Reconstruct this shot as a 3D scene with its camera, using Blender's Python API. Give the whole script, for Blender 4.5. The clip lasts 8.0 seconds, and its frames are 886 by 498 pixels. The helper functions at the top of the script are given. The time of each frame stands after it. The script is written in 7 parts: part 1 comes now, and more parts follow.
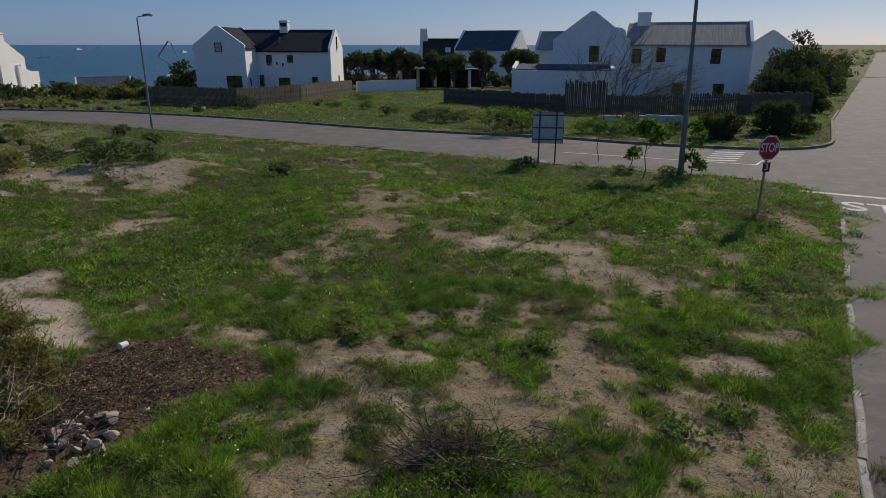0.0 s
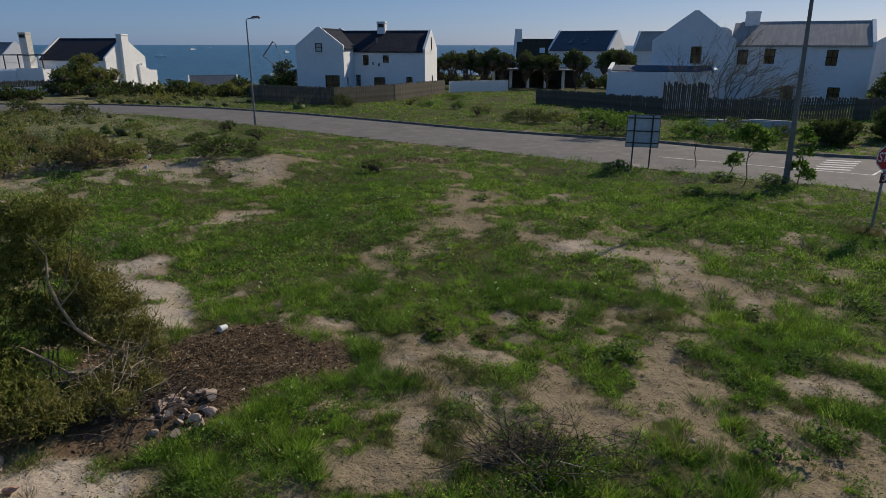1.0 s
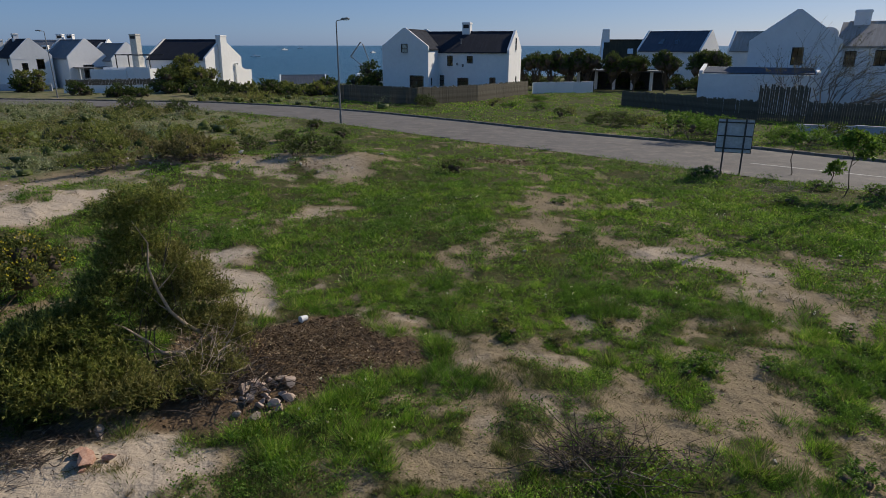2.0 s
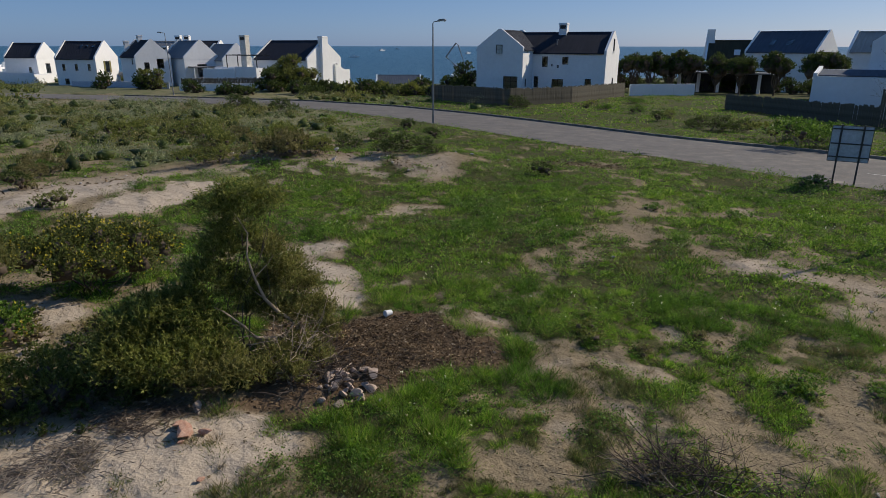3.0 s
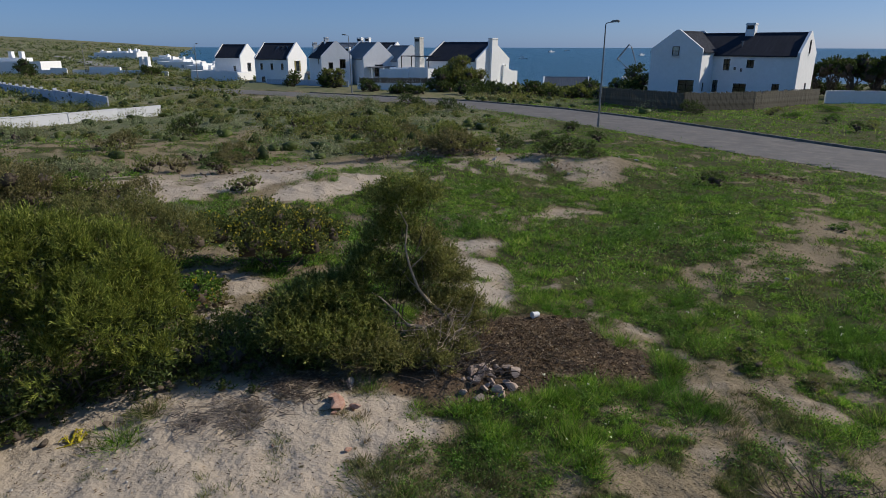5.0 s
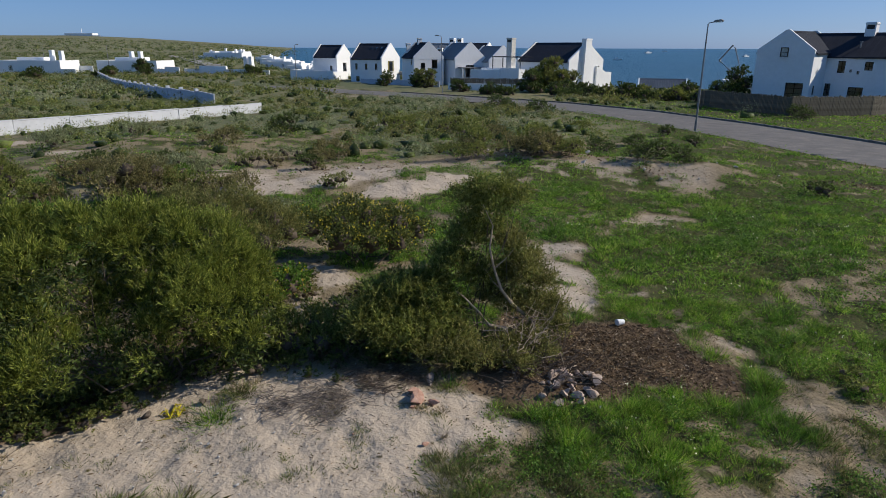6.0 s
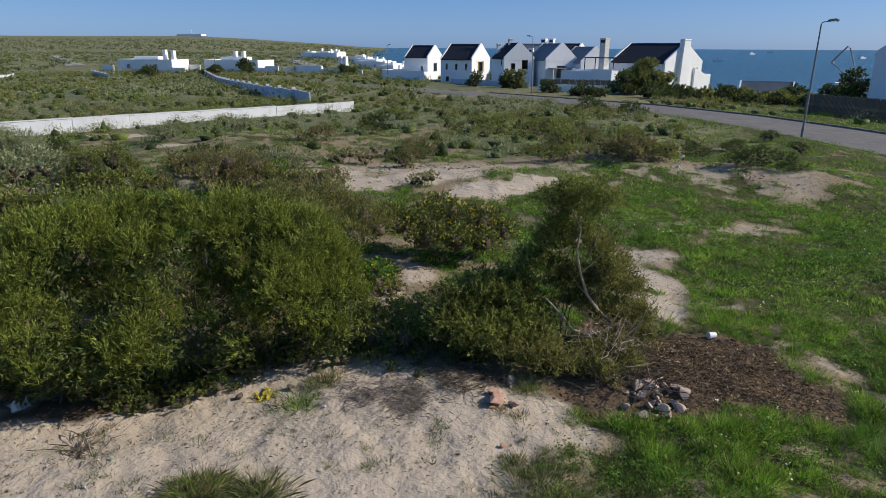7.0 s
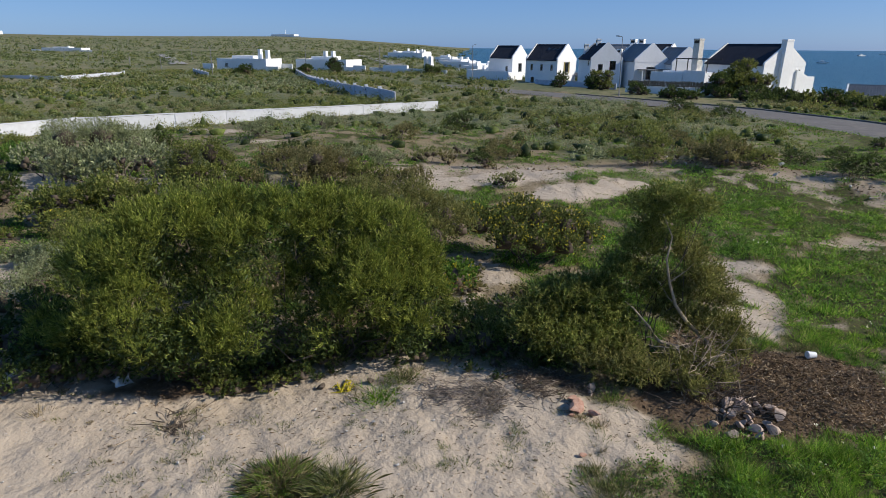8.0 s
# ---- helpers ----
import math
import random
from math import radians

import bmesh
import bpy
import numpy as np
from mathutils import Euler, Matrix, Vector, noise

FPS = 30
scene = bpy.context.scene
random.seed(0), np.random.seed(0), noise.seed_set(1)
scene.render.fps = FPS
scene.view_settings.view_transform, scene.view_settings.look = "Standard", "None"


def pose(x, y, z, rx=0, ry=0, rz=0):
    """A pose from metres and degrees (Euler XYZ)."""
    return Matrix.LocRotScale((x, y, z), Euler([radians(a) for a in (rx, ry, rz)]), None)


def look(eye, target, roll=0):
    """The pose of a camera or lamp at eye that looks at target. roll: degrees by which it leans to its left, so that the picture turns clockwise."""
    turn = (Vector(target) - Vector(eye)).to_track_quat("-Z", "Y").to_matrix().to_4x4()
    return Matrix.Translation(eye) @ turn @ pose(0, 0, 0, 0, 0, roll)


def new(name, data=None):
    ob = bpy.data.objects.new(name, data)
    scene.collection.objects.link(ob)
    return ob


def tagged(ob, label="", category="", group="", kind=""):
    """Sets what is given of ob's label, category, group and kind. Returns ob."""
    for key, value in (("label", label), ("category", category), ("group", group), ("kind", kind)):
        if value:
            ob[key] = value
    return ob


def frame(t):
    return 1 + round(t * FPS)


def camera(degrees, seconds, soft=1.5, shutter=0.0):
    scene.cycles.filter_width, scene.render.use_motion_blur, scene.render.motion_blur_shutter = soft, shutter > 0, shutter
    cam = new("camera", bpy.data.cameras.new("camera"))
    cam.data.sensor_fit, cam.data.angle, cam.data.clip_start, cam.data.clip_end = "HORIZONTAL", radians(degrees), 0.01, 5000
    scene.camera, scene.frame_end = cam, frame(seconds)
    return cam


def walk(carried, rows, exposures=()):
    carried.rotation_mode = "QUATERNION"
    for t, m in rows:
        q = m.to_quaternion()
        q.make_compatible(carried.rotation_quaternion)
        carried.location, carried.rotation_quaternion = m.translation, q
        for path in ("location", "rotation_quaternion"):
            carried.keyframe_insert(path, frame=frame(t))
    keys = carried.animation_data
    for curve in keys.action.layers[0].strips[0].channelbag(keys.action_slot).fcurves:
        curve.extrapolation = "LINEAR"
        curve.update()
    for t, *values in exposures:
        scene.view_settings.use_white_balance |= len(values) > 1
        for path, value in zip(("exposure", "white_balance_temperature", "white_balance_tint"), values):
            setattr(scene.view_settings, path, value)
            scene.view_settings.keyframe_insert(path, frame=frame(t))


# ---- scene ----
cam = camera(69.95, 8.0, soft=0.6)
# seconds, eye x, y, z, yaw to the left, pitch, roll
PATH = [
    (0, 0.0, 0.0, 5.0, 0.0, -17.984, 0.076),
    (0.5, -0.013, -0.046, 5.014, 4.292, -17.98, 0.073),
    (1, -0.015, -0.085, 5.026, 8.069, -17.969, 0.069),
    (1.5, -0.008, -0.12, 5.037, 11.483, -17.953, 0.064),
    (3, 0.045, -0.2, 5.061, 23.527, -17.882, 0.057),
    (3.5, 0.068, -0.221, 5.066, 27.247, -17.855, 0.059),
    (4, 0.089, -0.242, 5.07, 31.109, -17.828, 0.066),
    (5.5, 0.132, -0.303, 5.076, 41.769, -17.758, 0.116),
    (6, 0.132, -0.326, 5.076, 45.938, -17.742, 0.146),
    (6.5, 0.122, -0.352, 5.075, 49.832, -17.732, 0.184),
    (7, 0.1, -0.381, 5.073, 53.697, -17.728, 0.231),
    (7.5, 0.064, -0.415, 5.071, 57.539, -17.732, 0.287),
    (8, 0.012, -0.454, 5.068, 60.971, -17.744, 0.354),
]
walk(cam, [(t, pose(x, y, z, 0, 0, yaw) @ pose(0, 0, 0, 90 + pitch, 0, 0) @ pose(0, 0, 0, 0, 0, roll)) for t, x, y, z, yaw, pitch, roll in PATH],
     exposures=[(0.0, -0.37, 7050, 11), (1.5, -0.17, 7050, 11), (3.0, -0.11, 6950, 11), (4.0, -0.2, 6700, 10), (5.5, -0.05, 6550, 10), (6.5, 0.14, 6550, 10), (8.0, 0.24, 6500, 10)])

# ---- light ----
SUN_TURN, SUN_UP = 37.5, 34.0          # degrees clockwise from +y, and above the horizon
world = bpy.data.worlds.new("world")
scene.world = world
world.use_nodes = True
wn = world.node_tree
sky = wn.nodes.new("ShaderNodeTexSky")
sky.sky_type = "NISHITA"
sky.sun_disc = False
sky.sun_elevation, sky.sun_rotation = radians(SUN_UP), radians(SUN_TURN)
sky.altitude, sky.air_density, sky.dust_density, sky.ozone_density = 0.0, 0.6, 0.5, 3.0
tint = wn.nodes.new("ShaderNodeMix")
tint.data_type, tint.blend_type = "RGBA", "MIX"
tint.inputs[0].default_value, tint.inputs[7].default_value = 0.4, (0.9, 3.4, 9.0, 1.0)
wn.links.new(sky.outputs[0], tint.inputs[6])
wn.links.new(tint.outputs[2], wn.nodes["Background"].inputs[0])
wn.nodes["Background"].inputs[1].default_value = 0.079
sun = new("sun", bpy.data.lights.new("sun", "SUN"))
sun.data.energy, sun.data.angle, sun.data.color = 4.6, radians(0.53), (1.0, 0.93, 0.82)
sun_dir = Vector((math.sin(radians(SUN_TURN)) * math.cos(radians(SUN_UP)), math.cos(radians(SUN_TURN)) * math.cos(radians(SUN_UP)), math.sin(radians(SUN_UP))))
sun.matrix_world = look(sun_dir * 100, (0, 0, 0))


# ---- materials ----
def material(name):
    m = bpy.data.materials.new(name)
    m.use_nodes = True
    n = m.node_tree
    return m, n, n.nodes["Principled BSDF"], n.nodes["Material Output"]


def node(n, kind, **sets):
    nd = n.nodes.new(kind)
    for key, value in sets.items():
        nd.inputs[key.replace("_", " ")].default_value = value
    return nd


def ramp(n, fac, stops):
    r = n.nodes.new("ShaderNodeValToRGB")
    els = r.color_ramp.elements
    while len(els) < len(stops):
        els.new(0.5)
    for e, (p, c) in zip(els, stops):
        e.position, e.color = p, (*c, 1.0)
    n.links.new(fac, r.inputs[0])
    return r.outputs[0]


def mixed(n, fac, a, b):
    m = n.nodes.new("ShaderNodeMix")
    m.data_type = "RGBA"
    for sock, val in ((m.inputs[0], fac), (m.inputs[6], a), (m.inputs[7], b)):
        if isinstance(val, (int, float)):
            sock.default_value = val
        elif isinstance(val, tuple):
            sock.default_value = (*val, 1.0)
        else:
            n.links.new(val, sock)
    return m.outputs[2]


def noised(n, coord, scale, detail=4.0, rough=0.6):
    t = node(n, "ShaderNodeTexNoise", Scale=scale, Detail=detail, Roughness=rough)
    n.links.new(coord, t.inputs["Vector"])
    return t.outputs["Fac"]


def coords(n, which="Object"):
    return n.nodes.new("ShaderNodeTexCoord").outputs[which]


def bumped(n, bsdf, height, strength=0.4, distance=0.02):
    b = node(n, "ShaderNodeBump", Strength=strength, Distance=distance)
    n.links.new(height, b.inputs["Height"])
    n.links.new(b.outputs[0], bsdf.inputs["Normal"])


def simple(name, low, high, scale, rough=0.8, metal=0.0, bump=0.3, dist=0.01, fine=None, spec=0.3, even=0.0):
    """A surface that varies between two colours at two scales, with fine relief."""
    m, n, b, o = material(name)
    c = coords(n)
    big, small = noised(n, c, scale), noised(n, c, fine or scale * 9)
    col = mixed(n, ramp(n, big, [(0.3, (0, 0, 0)), (0.7, (1, 1, 1))]), low, high)
    shade = ramp(n, small, [(0.25, (0.72 + 0.26 * even,) * 3), (0.75, (1.1 - 0.09 * even,) * 3)])
    mul = n.nodes.new("ShaderNodeMix")
    mul.data_type, mul.blend_type = "RGBA", "MULTIPLY"
    mul.inputs[0].default_value = 1.0
    n.links.new(col, mul.inputs[6])
    n.links.new(shade, mul.inputs[7])
    n.links.new(mul.outputs[2], b.inputs["Base Color"])
    b.inputs["Roughness"].default_value, b.inputs["Metallic"].default_value = rough, metal
    b.inputs["Specular IOR Level"].default_value = spec
    if bump:
        bumped(n, b, small, bump, dist)
    return m


def foliage(name, stops, through_light=0.35, rough=0.55, flower=None):
    """Leaves that differ one from the other and let light through."""
    m, n, b, o = material(name)
    geo = n.nodes.new("ShaderNodeNewGeometry")
    col = ramp(n, geo.outputs["Random Per Island"], stops)
    patch = noised(n, coords(n), 3.2, 3.0)
    hsv = node(n, "ShaderNodeHueSaturation")
    mp = n.nodes.new("ShaderNodeMapRange")
    mp.inputs[1].default_value, mp.inputs[2].default_value, mp.inputs[3].default_value, mp.inputs[4].default_value = 0.32, 0.68, 0.55, 1.45
    n.links.new(patch, mp.inputs[0])
    n.links.new(mp.outputs[0], hsv.inputs["Value"])
    n.links.new(col, hsv.inputs["Color"])
    n.links.new(hsv.outputs[0], b.inputs["Base Color"])
    b.inputs["Roughness"].default_value = rough
    b.inputs["Specular IOR Level"].default_value = 0.25
    tr = n.nodes.new("ShaderNodeBsdfTranslucent")
    n.links.new(hsv.outputs[0], tr.inputs["Color"])
    mx = n.nodes.new("ShaderNodeMixShader")
    mx.inputs[0].default_value = through_light
    n.links.new(b.outputs[0], mx.inputs[1])
    n.links.new(tr.outputs[0], mx.inputs[2])
    n.links.new(mx.outputs[0], o.inputs["Surface"])
    return m


def ground_material():
    m, n, b, o = material("ground")
    c = coords(n)
    att = n.nodes.new("ShaderNodeAttribute")
    att.attribute_name = "cover"
    sep = n.nodes.new("ShaderNodeSeparateColor")
    n.links.new(att.outputs["Color"], sep.inputs[0])
    big, mid, fine = noised(n, c, 0.35, 3), noised(n, c, 2.6, 5), noised(n, c, 38.0, 3, 0.7)
    sand = mixed(n, mid, (0.35, 0.284, 0.212), (0.46, 0.386, 0.302))
    sand = mixed(n, ramp(n, fine, [(0.3, (0.8, 0.8, 0.8)), (0.42, (0, 0, 0))]), sand, (0.28, 0.22, 0.16))
    pebble = node(n, "ShaderNodeTexVoronoi", Scale=14.0)
    n.links.new(c, pebble.inputs["Vector"])
    sand = mixed(n, ramp(n, pebble.outputs["Distance"], [(0.08, (0.7, 0.7, 0.7)), (0.14, (0, 0, 0))]), sand, (0.45, 0.42, 0.38))
    turf = mixed(n, ramp(n, noised(n, c, 5.0, 4), [(0.4, (0, 0, 0)), (0.6, (1, 1, 1))]), (0.085, 0.08, 0.03), (0.052, 0.074, 0.017))
    turf = mixed(n, ramp(n, fine, [(0.38, (1, 1, 1)), (0.55, (0, 0, 0))]), turf, (0.05, 0.042, 0.022))
    veld = mixed(n, big, (0.145, 0.145, 0.055), (0.225, 0.21, 0.105))
    veld = mixed(n, ramp(n, noised(n, c, 6.0, 5, 0.7), [(0.42, (0, 0, 0)), (0.58, (1, 1, 1))]), veld, (0.24, 0.19, 0.125))
    veld = mixed(n, ramp(n, noised(n, c, 0.9, 6), [(0.45, (0, 0, 0)), (0.62, (1, 1, 1))]), veld, (0.095, 0.11, 0.04))
    veld = mixed(n, ramp(n, noised(n, c, 0.022, 6, 0.7), [(0.42, (0, 0, 0)), (0.6, (0.8, 0.8, 0.8))]), veld, (0.10, 0.115, 0.06))
    veld = mixed(n, ramp(n, noised(n, c, 0.12, 5), [(0.60, (0, 0, 0)), (0.7, (1, 1, 1))]), veld, (0.30, 0.25, 0.17))
    mulch = mixed(n, noised(n, c, 24.0, 4, 0.8), (0.05, 0.032, 0.02), (0.185, 0.128, 0.08))

    def edged(channel, spread, low=0.36, high=0.62):
        add = n.nodes.new("ShaderNodeMath")
        add.operation = "MULTIPLY_ADD"
        n.links.new(mid, add.inputs[0])
        add.inputs[1].default_value = spread
        n.links.new(sep.outputs[channel], add.inputs[2])
        off = spread / 2
        return ramp(n, add.outputs[0], [(low + off, (0, 0, 0)), (high + off, (1, 1, 1))])

    soil = mixed(n, mid, (0.200, 0.155, 0.096), (0.30, 0.240, 0.155))
    soil = mixed(n, ramp(n, fine, [(0.36, (1, 1, 1)), (0.52, (0, 0, 0))]), soil, (0.12, 0.09, 0.055))
    bare = ramp(n, att.outputs["Alpha"], [(0.25, (0, 0, 0)), (0.6, (1, 1, 1))])
    col = mixed(n, bare, soil, sand)
    col = mixed(n, edged(0, 0.3, 0.48, 0.74), col, turf)
    col = mixed(n, edged(2, 0.3), col, veld)
    col = mixed(n, edged(1, 0.35), col, mulch)
    n.links.new(col, b.inputs["Base Color"])
    b.inputs["Roughness"].default_value = 0.95
    b.inputs["Specular IOR Level"].default_value = 0.1
    add = n.nodes.new("ShaderNodeMath")
    add.operation = "MULTIPLY_ADD"
    add.inputs[1].default_value = 0.12
    n.links.new(fine, add.inputs[0])
    n.links.new(noised(n, c, 6.0, 4, 0.6), add.inputs[2])
    bumped(n, b, add.outputs[0], 1.0, 0.06)
    return m


def asphalt_material():
    m, n, b, o = material("asphalt")
    c = coords(n)
    col = mixed(n, noised(n, c, 0.25, 5), (0.108, 0.097, 0.087), (0.18, 0.162, 0.143))
    col = mixed(n, ramp(n, noised(n, c, 60.0, 2), [(0.35, (1, 1, 1)), (0.6, (0, 0, 0))]), col, (0.11, 0.107, 0.105))
    col = mixed(n, ramp(n, noised(n, c, 1.3, 6, 0.75), [(0.5, (0, 0, 0)), (0.7, (0.7, 0.7, 0.7))]), col, (0.25, 0.215, 0.175))
    col = mixed(n, ramp(n, noised(n, c, 0.7, 4), [(0.5, (0, 0, 0)), (0.62, (0.55, 0.55, 0.55))]), col, (0.10, 0.092, 0.085))
    crack = node(n, "ShaderNodeTexVoronoi", Scale=0.45)
    crack.feature = "DISTANCE_TO_EDGE"
    n.links.new(c, crack.inputs["Vector"])
    col = mixed(n, ramp(n, crack.outputs["Distance"], [(0.0, (0.3, 0.3, 0.3)), (0.008, (0, 0, 0))]), col, (0.07, 0.068, 0.066))
    n.links.new(col, b.inputs["Base Color"])
    b.inputs["Roughness"].default_value = 0.85
    b.inputs["Specular IOR Level"].default_value = 0.25
    bumped(n, b, noised(n, c, 70.0, 2), 0.5, 0.01)
    return m


def water_material():
    m, n, b, o = material("sea_water")
    c = coords(n)
    mapping = n.nodes.new("ShaderNodeMapping")
    mapping.inputs["Scale"].default_value = (1.0, 1.0, 1.0)
    n.links.new(c, mapping.inputs[0])
    col = mixed(n, noised(n, mapping.outputs[0], 0.004, 4), (0.012, 0.06, 0.10), (0.02, 0.095, 0.135))
    n.links.new(col, b.inputs["Base Color"])
    b.inputs["Roughness"].default_value = 0.28
    b.inputs["IOR"].default_value = 1.33
    bumped(n, b, noised(n, mapping.outputs[0], 0.35, 6, 0.7), 1.0, 1.2)
    return m


def roof_material(name, low, high, ribs=8.0, rough=0.9):
    m, n, b, o = material(name)
    c = coords(n)
    wave = node(n, "ShaderNodeTexWave", Scale=ribs, Distortion=0.6, Detail=2.0)
    n.links.new(c, wave.inputs["Vector"])
    col = mixed(n, noised(n, c, 0.8, 6), low, high)
    streak = n.nodes.new("ShaderNodeMapping")
    streak.inputs["Scale"].default_value = (3.0, 0.25, 0.25)
    n.links.new(c, streak.inputs[0])
    col = mixed(n, ramp(n, noised(n, streak.outputs[0], 1.5, 5), [(0.45, (0, 0, 0)), (0.75, (0.5, 0.5, 0.5))]), col, tuple(min(1, v * 1.5) for v in high))
    n.links.new(col, b.inputs["Base Color"])
    b.inputs["Roughness"].default_value = rough
    b.inputs["Specular IOR Level"].default_value = 0.15
    bumped(n, b, wave.outputs["Fac"], 0.5, 0.03)
    return m


def glass_material():
    m, n, b, o = material("window_glass")
    b.inputs["Base Color"].default_value = (0.9, 0.95, 0.95, 1)
    b.inputs["Roughness"].default_value = 0.02
    b.inputs["Transmission Weight"].default_value = 1.0
    b.inputs["IOR"].default_value = 1.45
    return m


GROUND, ASPHALT, WATER, GLASS = ground_material(), asphalt_material(), water_material(), glass_material()
PLASTER = simple("white_plaster", (0.77, 0.77, 0.755), (0.83, 0.83, 0.82), 0.35, 0.9, bump=0.15, fine=2.2, even=0.85)
PLASTER_OLD = simple("weathered_plaster", (0.58, 0.55, 0.48), (0.76, 0.74, 0.69), 0.8, 0.9, fine=4.0)
CONCRETE = simple("pale_concrete", (0.54, 0.55, 0.57), (0.66, 0.67, 0.69), 0.5, 0.9, bump=0.15, fine=5.0, even=0.7)
CONCRETE_BLUE = simple("painted_concrete", (0.50, 0.52, 0.58), (0.62, 0.64, 0.70), 0.5, 0.9, fine=6.0)
KERB = simple("kerb_concrete", (0.13, 0.112, 0.088), (0.29, 0.26, 0.22), 2.5, 0.9, fine=25.0)
ROAD_PALE = simple("bleached_road", (0.24, 0.225, 0.205), (0.32, 0.30, 0.275), 0.05, 0.9, fine=0.6)
KERB_PALE = simple("pale_kerb_concrete", (0.26, 0.24, 0.20), (0.52, 0.50, 0.46), 2.5, 0.9, fine=25.0)
ROOF_DARK = roof_material("dark_roof", (0.017, 0.02, 0.029), (0.03, 0.034, 0.046))
ROOF_BROWN = roof_material("brown_roof", (0.29, 0.265, 0.24), (0.37, 0.345, 0.32))
ROOF_BLUE = roof_material("blue_grey_roof", (0.055, 0.07, 0.095), (0.085, 0.105, 0.135))
ROOF_GREY = roof_material("grey_roof", (0.16, 0.165, 0.175), (0.24, 0.245, 0.255))
THATCH = roof_material("thatch_roof", (0.035, 0.033, 0.022), (0.06, 0.055, 0.036), 20.0, 0.95)
FRAME_DARK = simple("dark_window_frame", (0.02, 0.02, 0.022), (0.04, 0.04, 0.04), 3.0, 0.5)
FRAME_WHITE = simple("white_frame", (0.7, 0.7, 0.7), (0.8, 0.8, 0.8), 3.0, 0.5)
SHUTTER = simple("olive_shutter", (0.17, 0.15, 0.05), (0.23, 0.2, 0.08), 3.0, 0.6)
LATTE = simple("weathered_fence_wood", (0.075, 0.066, 0.048), (0.16, 0.145, 0.112), 2.5, 0.95, fine=20.0)
POLE_WOOD = simple("grey_pole_timber", (0.15, 0.135, 0.115), (0.27, 0.25, 0.22), 1.5, 0.9, fine=18.0)
STEEL = simple("galvanised_steel", (0.20, 0.20, 0.20), (0.30, 0.30, 0.30), 2.0, 0.5, metal=0.4, bump=0.1)
STEEL_DARK = simple("dark_steel", (0.05, 0.05, 0.052), (0.09, 0.09, 0.09), 3.0, 0.6, metal=0.3, bump=0.1)
SIGN_BACK = simple("sign_back_metal", (0.46, 0.48, 0.52), (0.58, 0.60, 0.64), 1.2, 0.5, metal=0.2, bump=0.05)
RED = simple("sign_red", (0.42, 0.018, 0.022), (0.5, 0.03, 0.03), 3.0, 0.45, bump=0.0)
BLACK = simple("sign_black", (0.075, 0.018, 0.022), (0.10, 0.028, 0.03), 3.0, 0.5, bump=0.0)
WHITE = simple("sign_white", (0.72, 0.72, 0.72), (0.8, 0.8, 0.8), 3.0, 0.5, bump=0.0)
ROAD_PAINT = simple("worn_road_paint", (0.42, 0.41, 0.39), (0.72, 0.71, 0.68), 1.8, 0.8, fine=15.0)
BARK = simple("grey_brown_bark", (0.07, 0.052, 0.038), (0.15, 0.12, 0.09), 4.0, 0.95, fine=30.0)
BARK_PALE = simple("pale_bare_branch", (0.30, 0.23, 0.16), (0.46, 0.37, 0.27), 4.0, 0.9, fine=30.0)
TWIG = simple("dead_twig", (0.13, 0.105, 0.085), (0.26, 0.22, 0.185), 4.0, 0.95, fine=20.0)
# dead twigs, and the bush cores whose dark colour stands in for inner shade
TWIG_AND_SHADE_CORE = simple("dark_twig_and_shade_core", (0.06, 0.045, 0.035), (0.15, 0.115, 0.085), 4.0, 0.95, fine=20.0)
STONE = simple("pale_stone", (0.36, 0.33, 0.30), (0.60, 0.56, 0.51), 6.0, 0.9, fine=40.0)
STONE_PINK = simple("pinkish_rubble", (0.32, 0.235, 0.18), (0.48, 0.375, 0.30), 5.0, 0.9, fine=40.0)
BRICK = simple("broken_red_brick", (0.30, 0.14, 0.09), (0.55, 0.36, 0.27), 7.0, 0.9, fine=40.0)
PLASTIC = simple("white_plastic", (0.75, 0.75, 0.73), (0.82, 0.82, 0.8), 4.0, 0.5, bump=0.05)
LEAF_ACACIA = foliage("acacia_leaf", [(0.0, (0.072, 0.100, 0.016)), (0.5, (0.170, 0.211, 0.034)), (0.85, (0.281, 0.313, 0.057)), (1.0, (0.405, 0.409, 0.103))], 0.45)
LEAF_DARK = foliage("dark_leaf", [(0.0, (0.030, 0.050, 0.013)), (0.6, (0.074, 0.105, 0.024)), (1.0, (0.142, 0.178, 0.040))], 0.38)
LEAF_OLIVE = foliage("olive_leaf", [(0.0, (0.085, 0.108, 0.024)), (0.55, (0.175, 0.205, 0.044)), (1.0, (0.315, 0.315, 0.092))], 0.48)
LEAF_BROWN = foliage("brownish_leaf", [(0.0, (0.095, 0.094, 0.032)), (0.5, (0.192, 0.178, 0.062)), (1.0, (0.345, 0.290, 0.130))], 0.42)
LEAF_VELD = foliage("veld_leaf", [(0.0, (0.100, 0.118, 0.024)), (0.5, (0.172, 0.190, 0.042)), (1.0, (0.280, 0.282, 0.080))], 0.42)
LEAF_BRONZE = foliage("bronze_leaf", [(0.0, (0.100, 0.110, 0.030)), (0.5, (0.195, 0.200, 0.056)), (1.0, (0.325, 0.295, 0.110))], 0.45)
LEAF_FLOWERY = foliage("olive_round_leaf", [(0.0, (0.050, 0.075, 0.018)), (0.55, (0.115, 0.140, 0.034)), (1.0, (0.235, 0.235, 0.070))], 0.4)
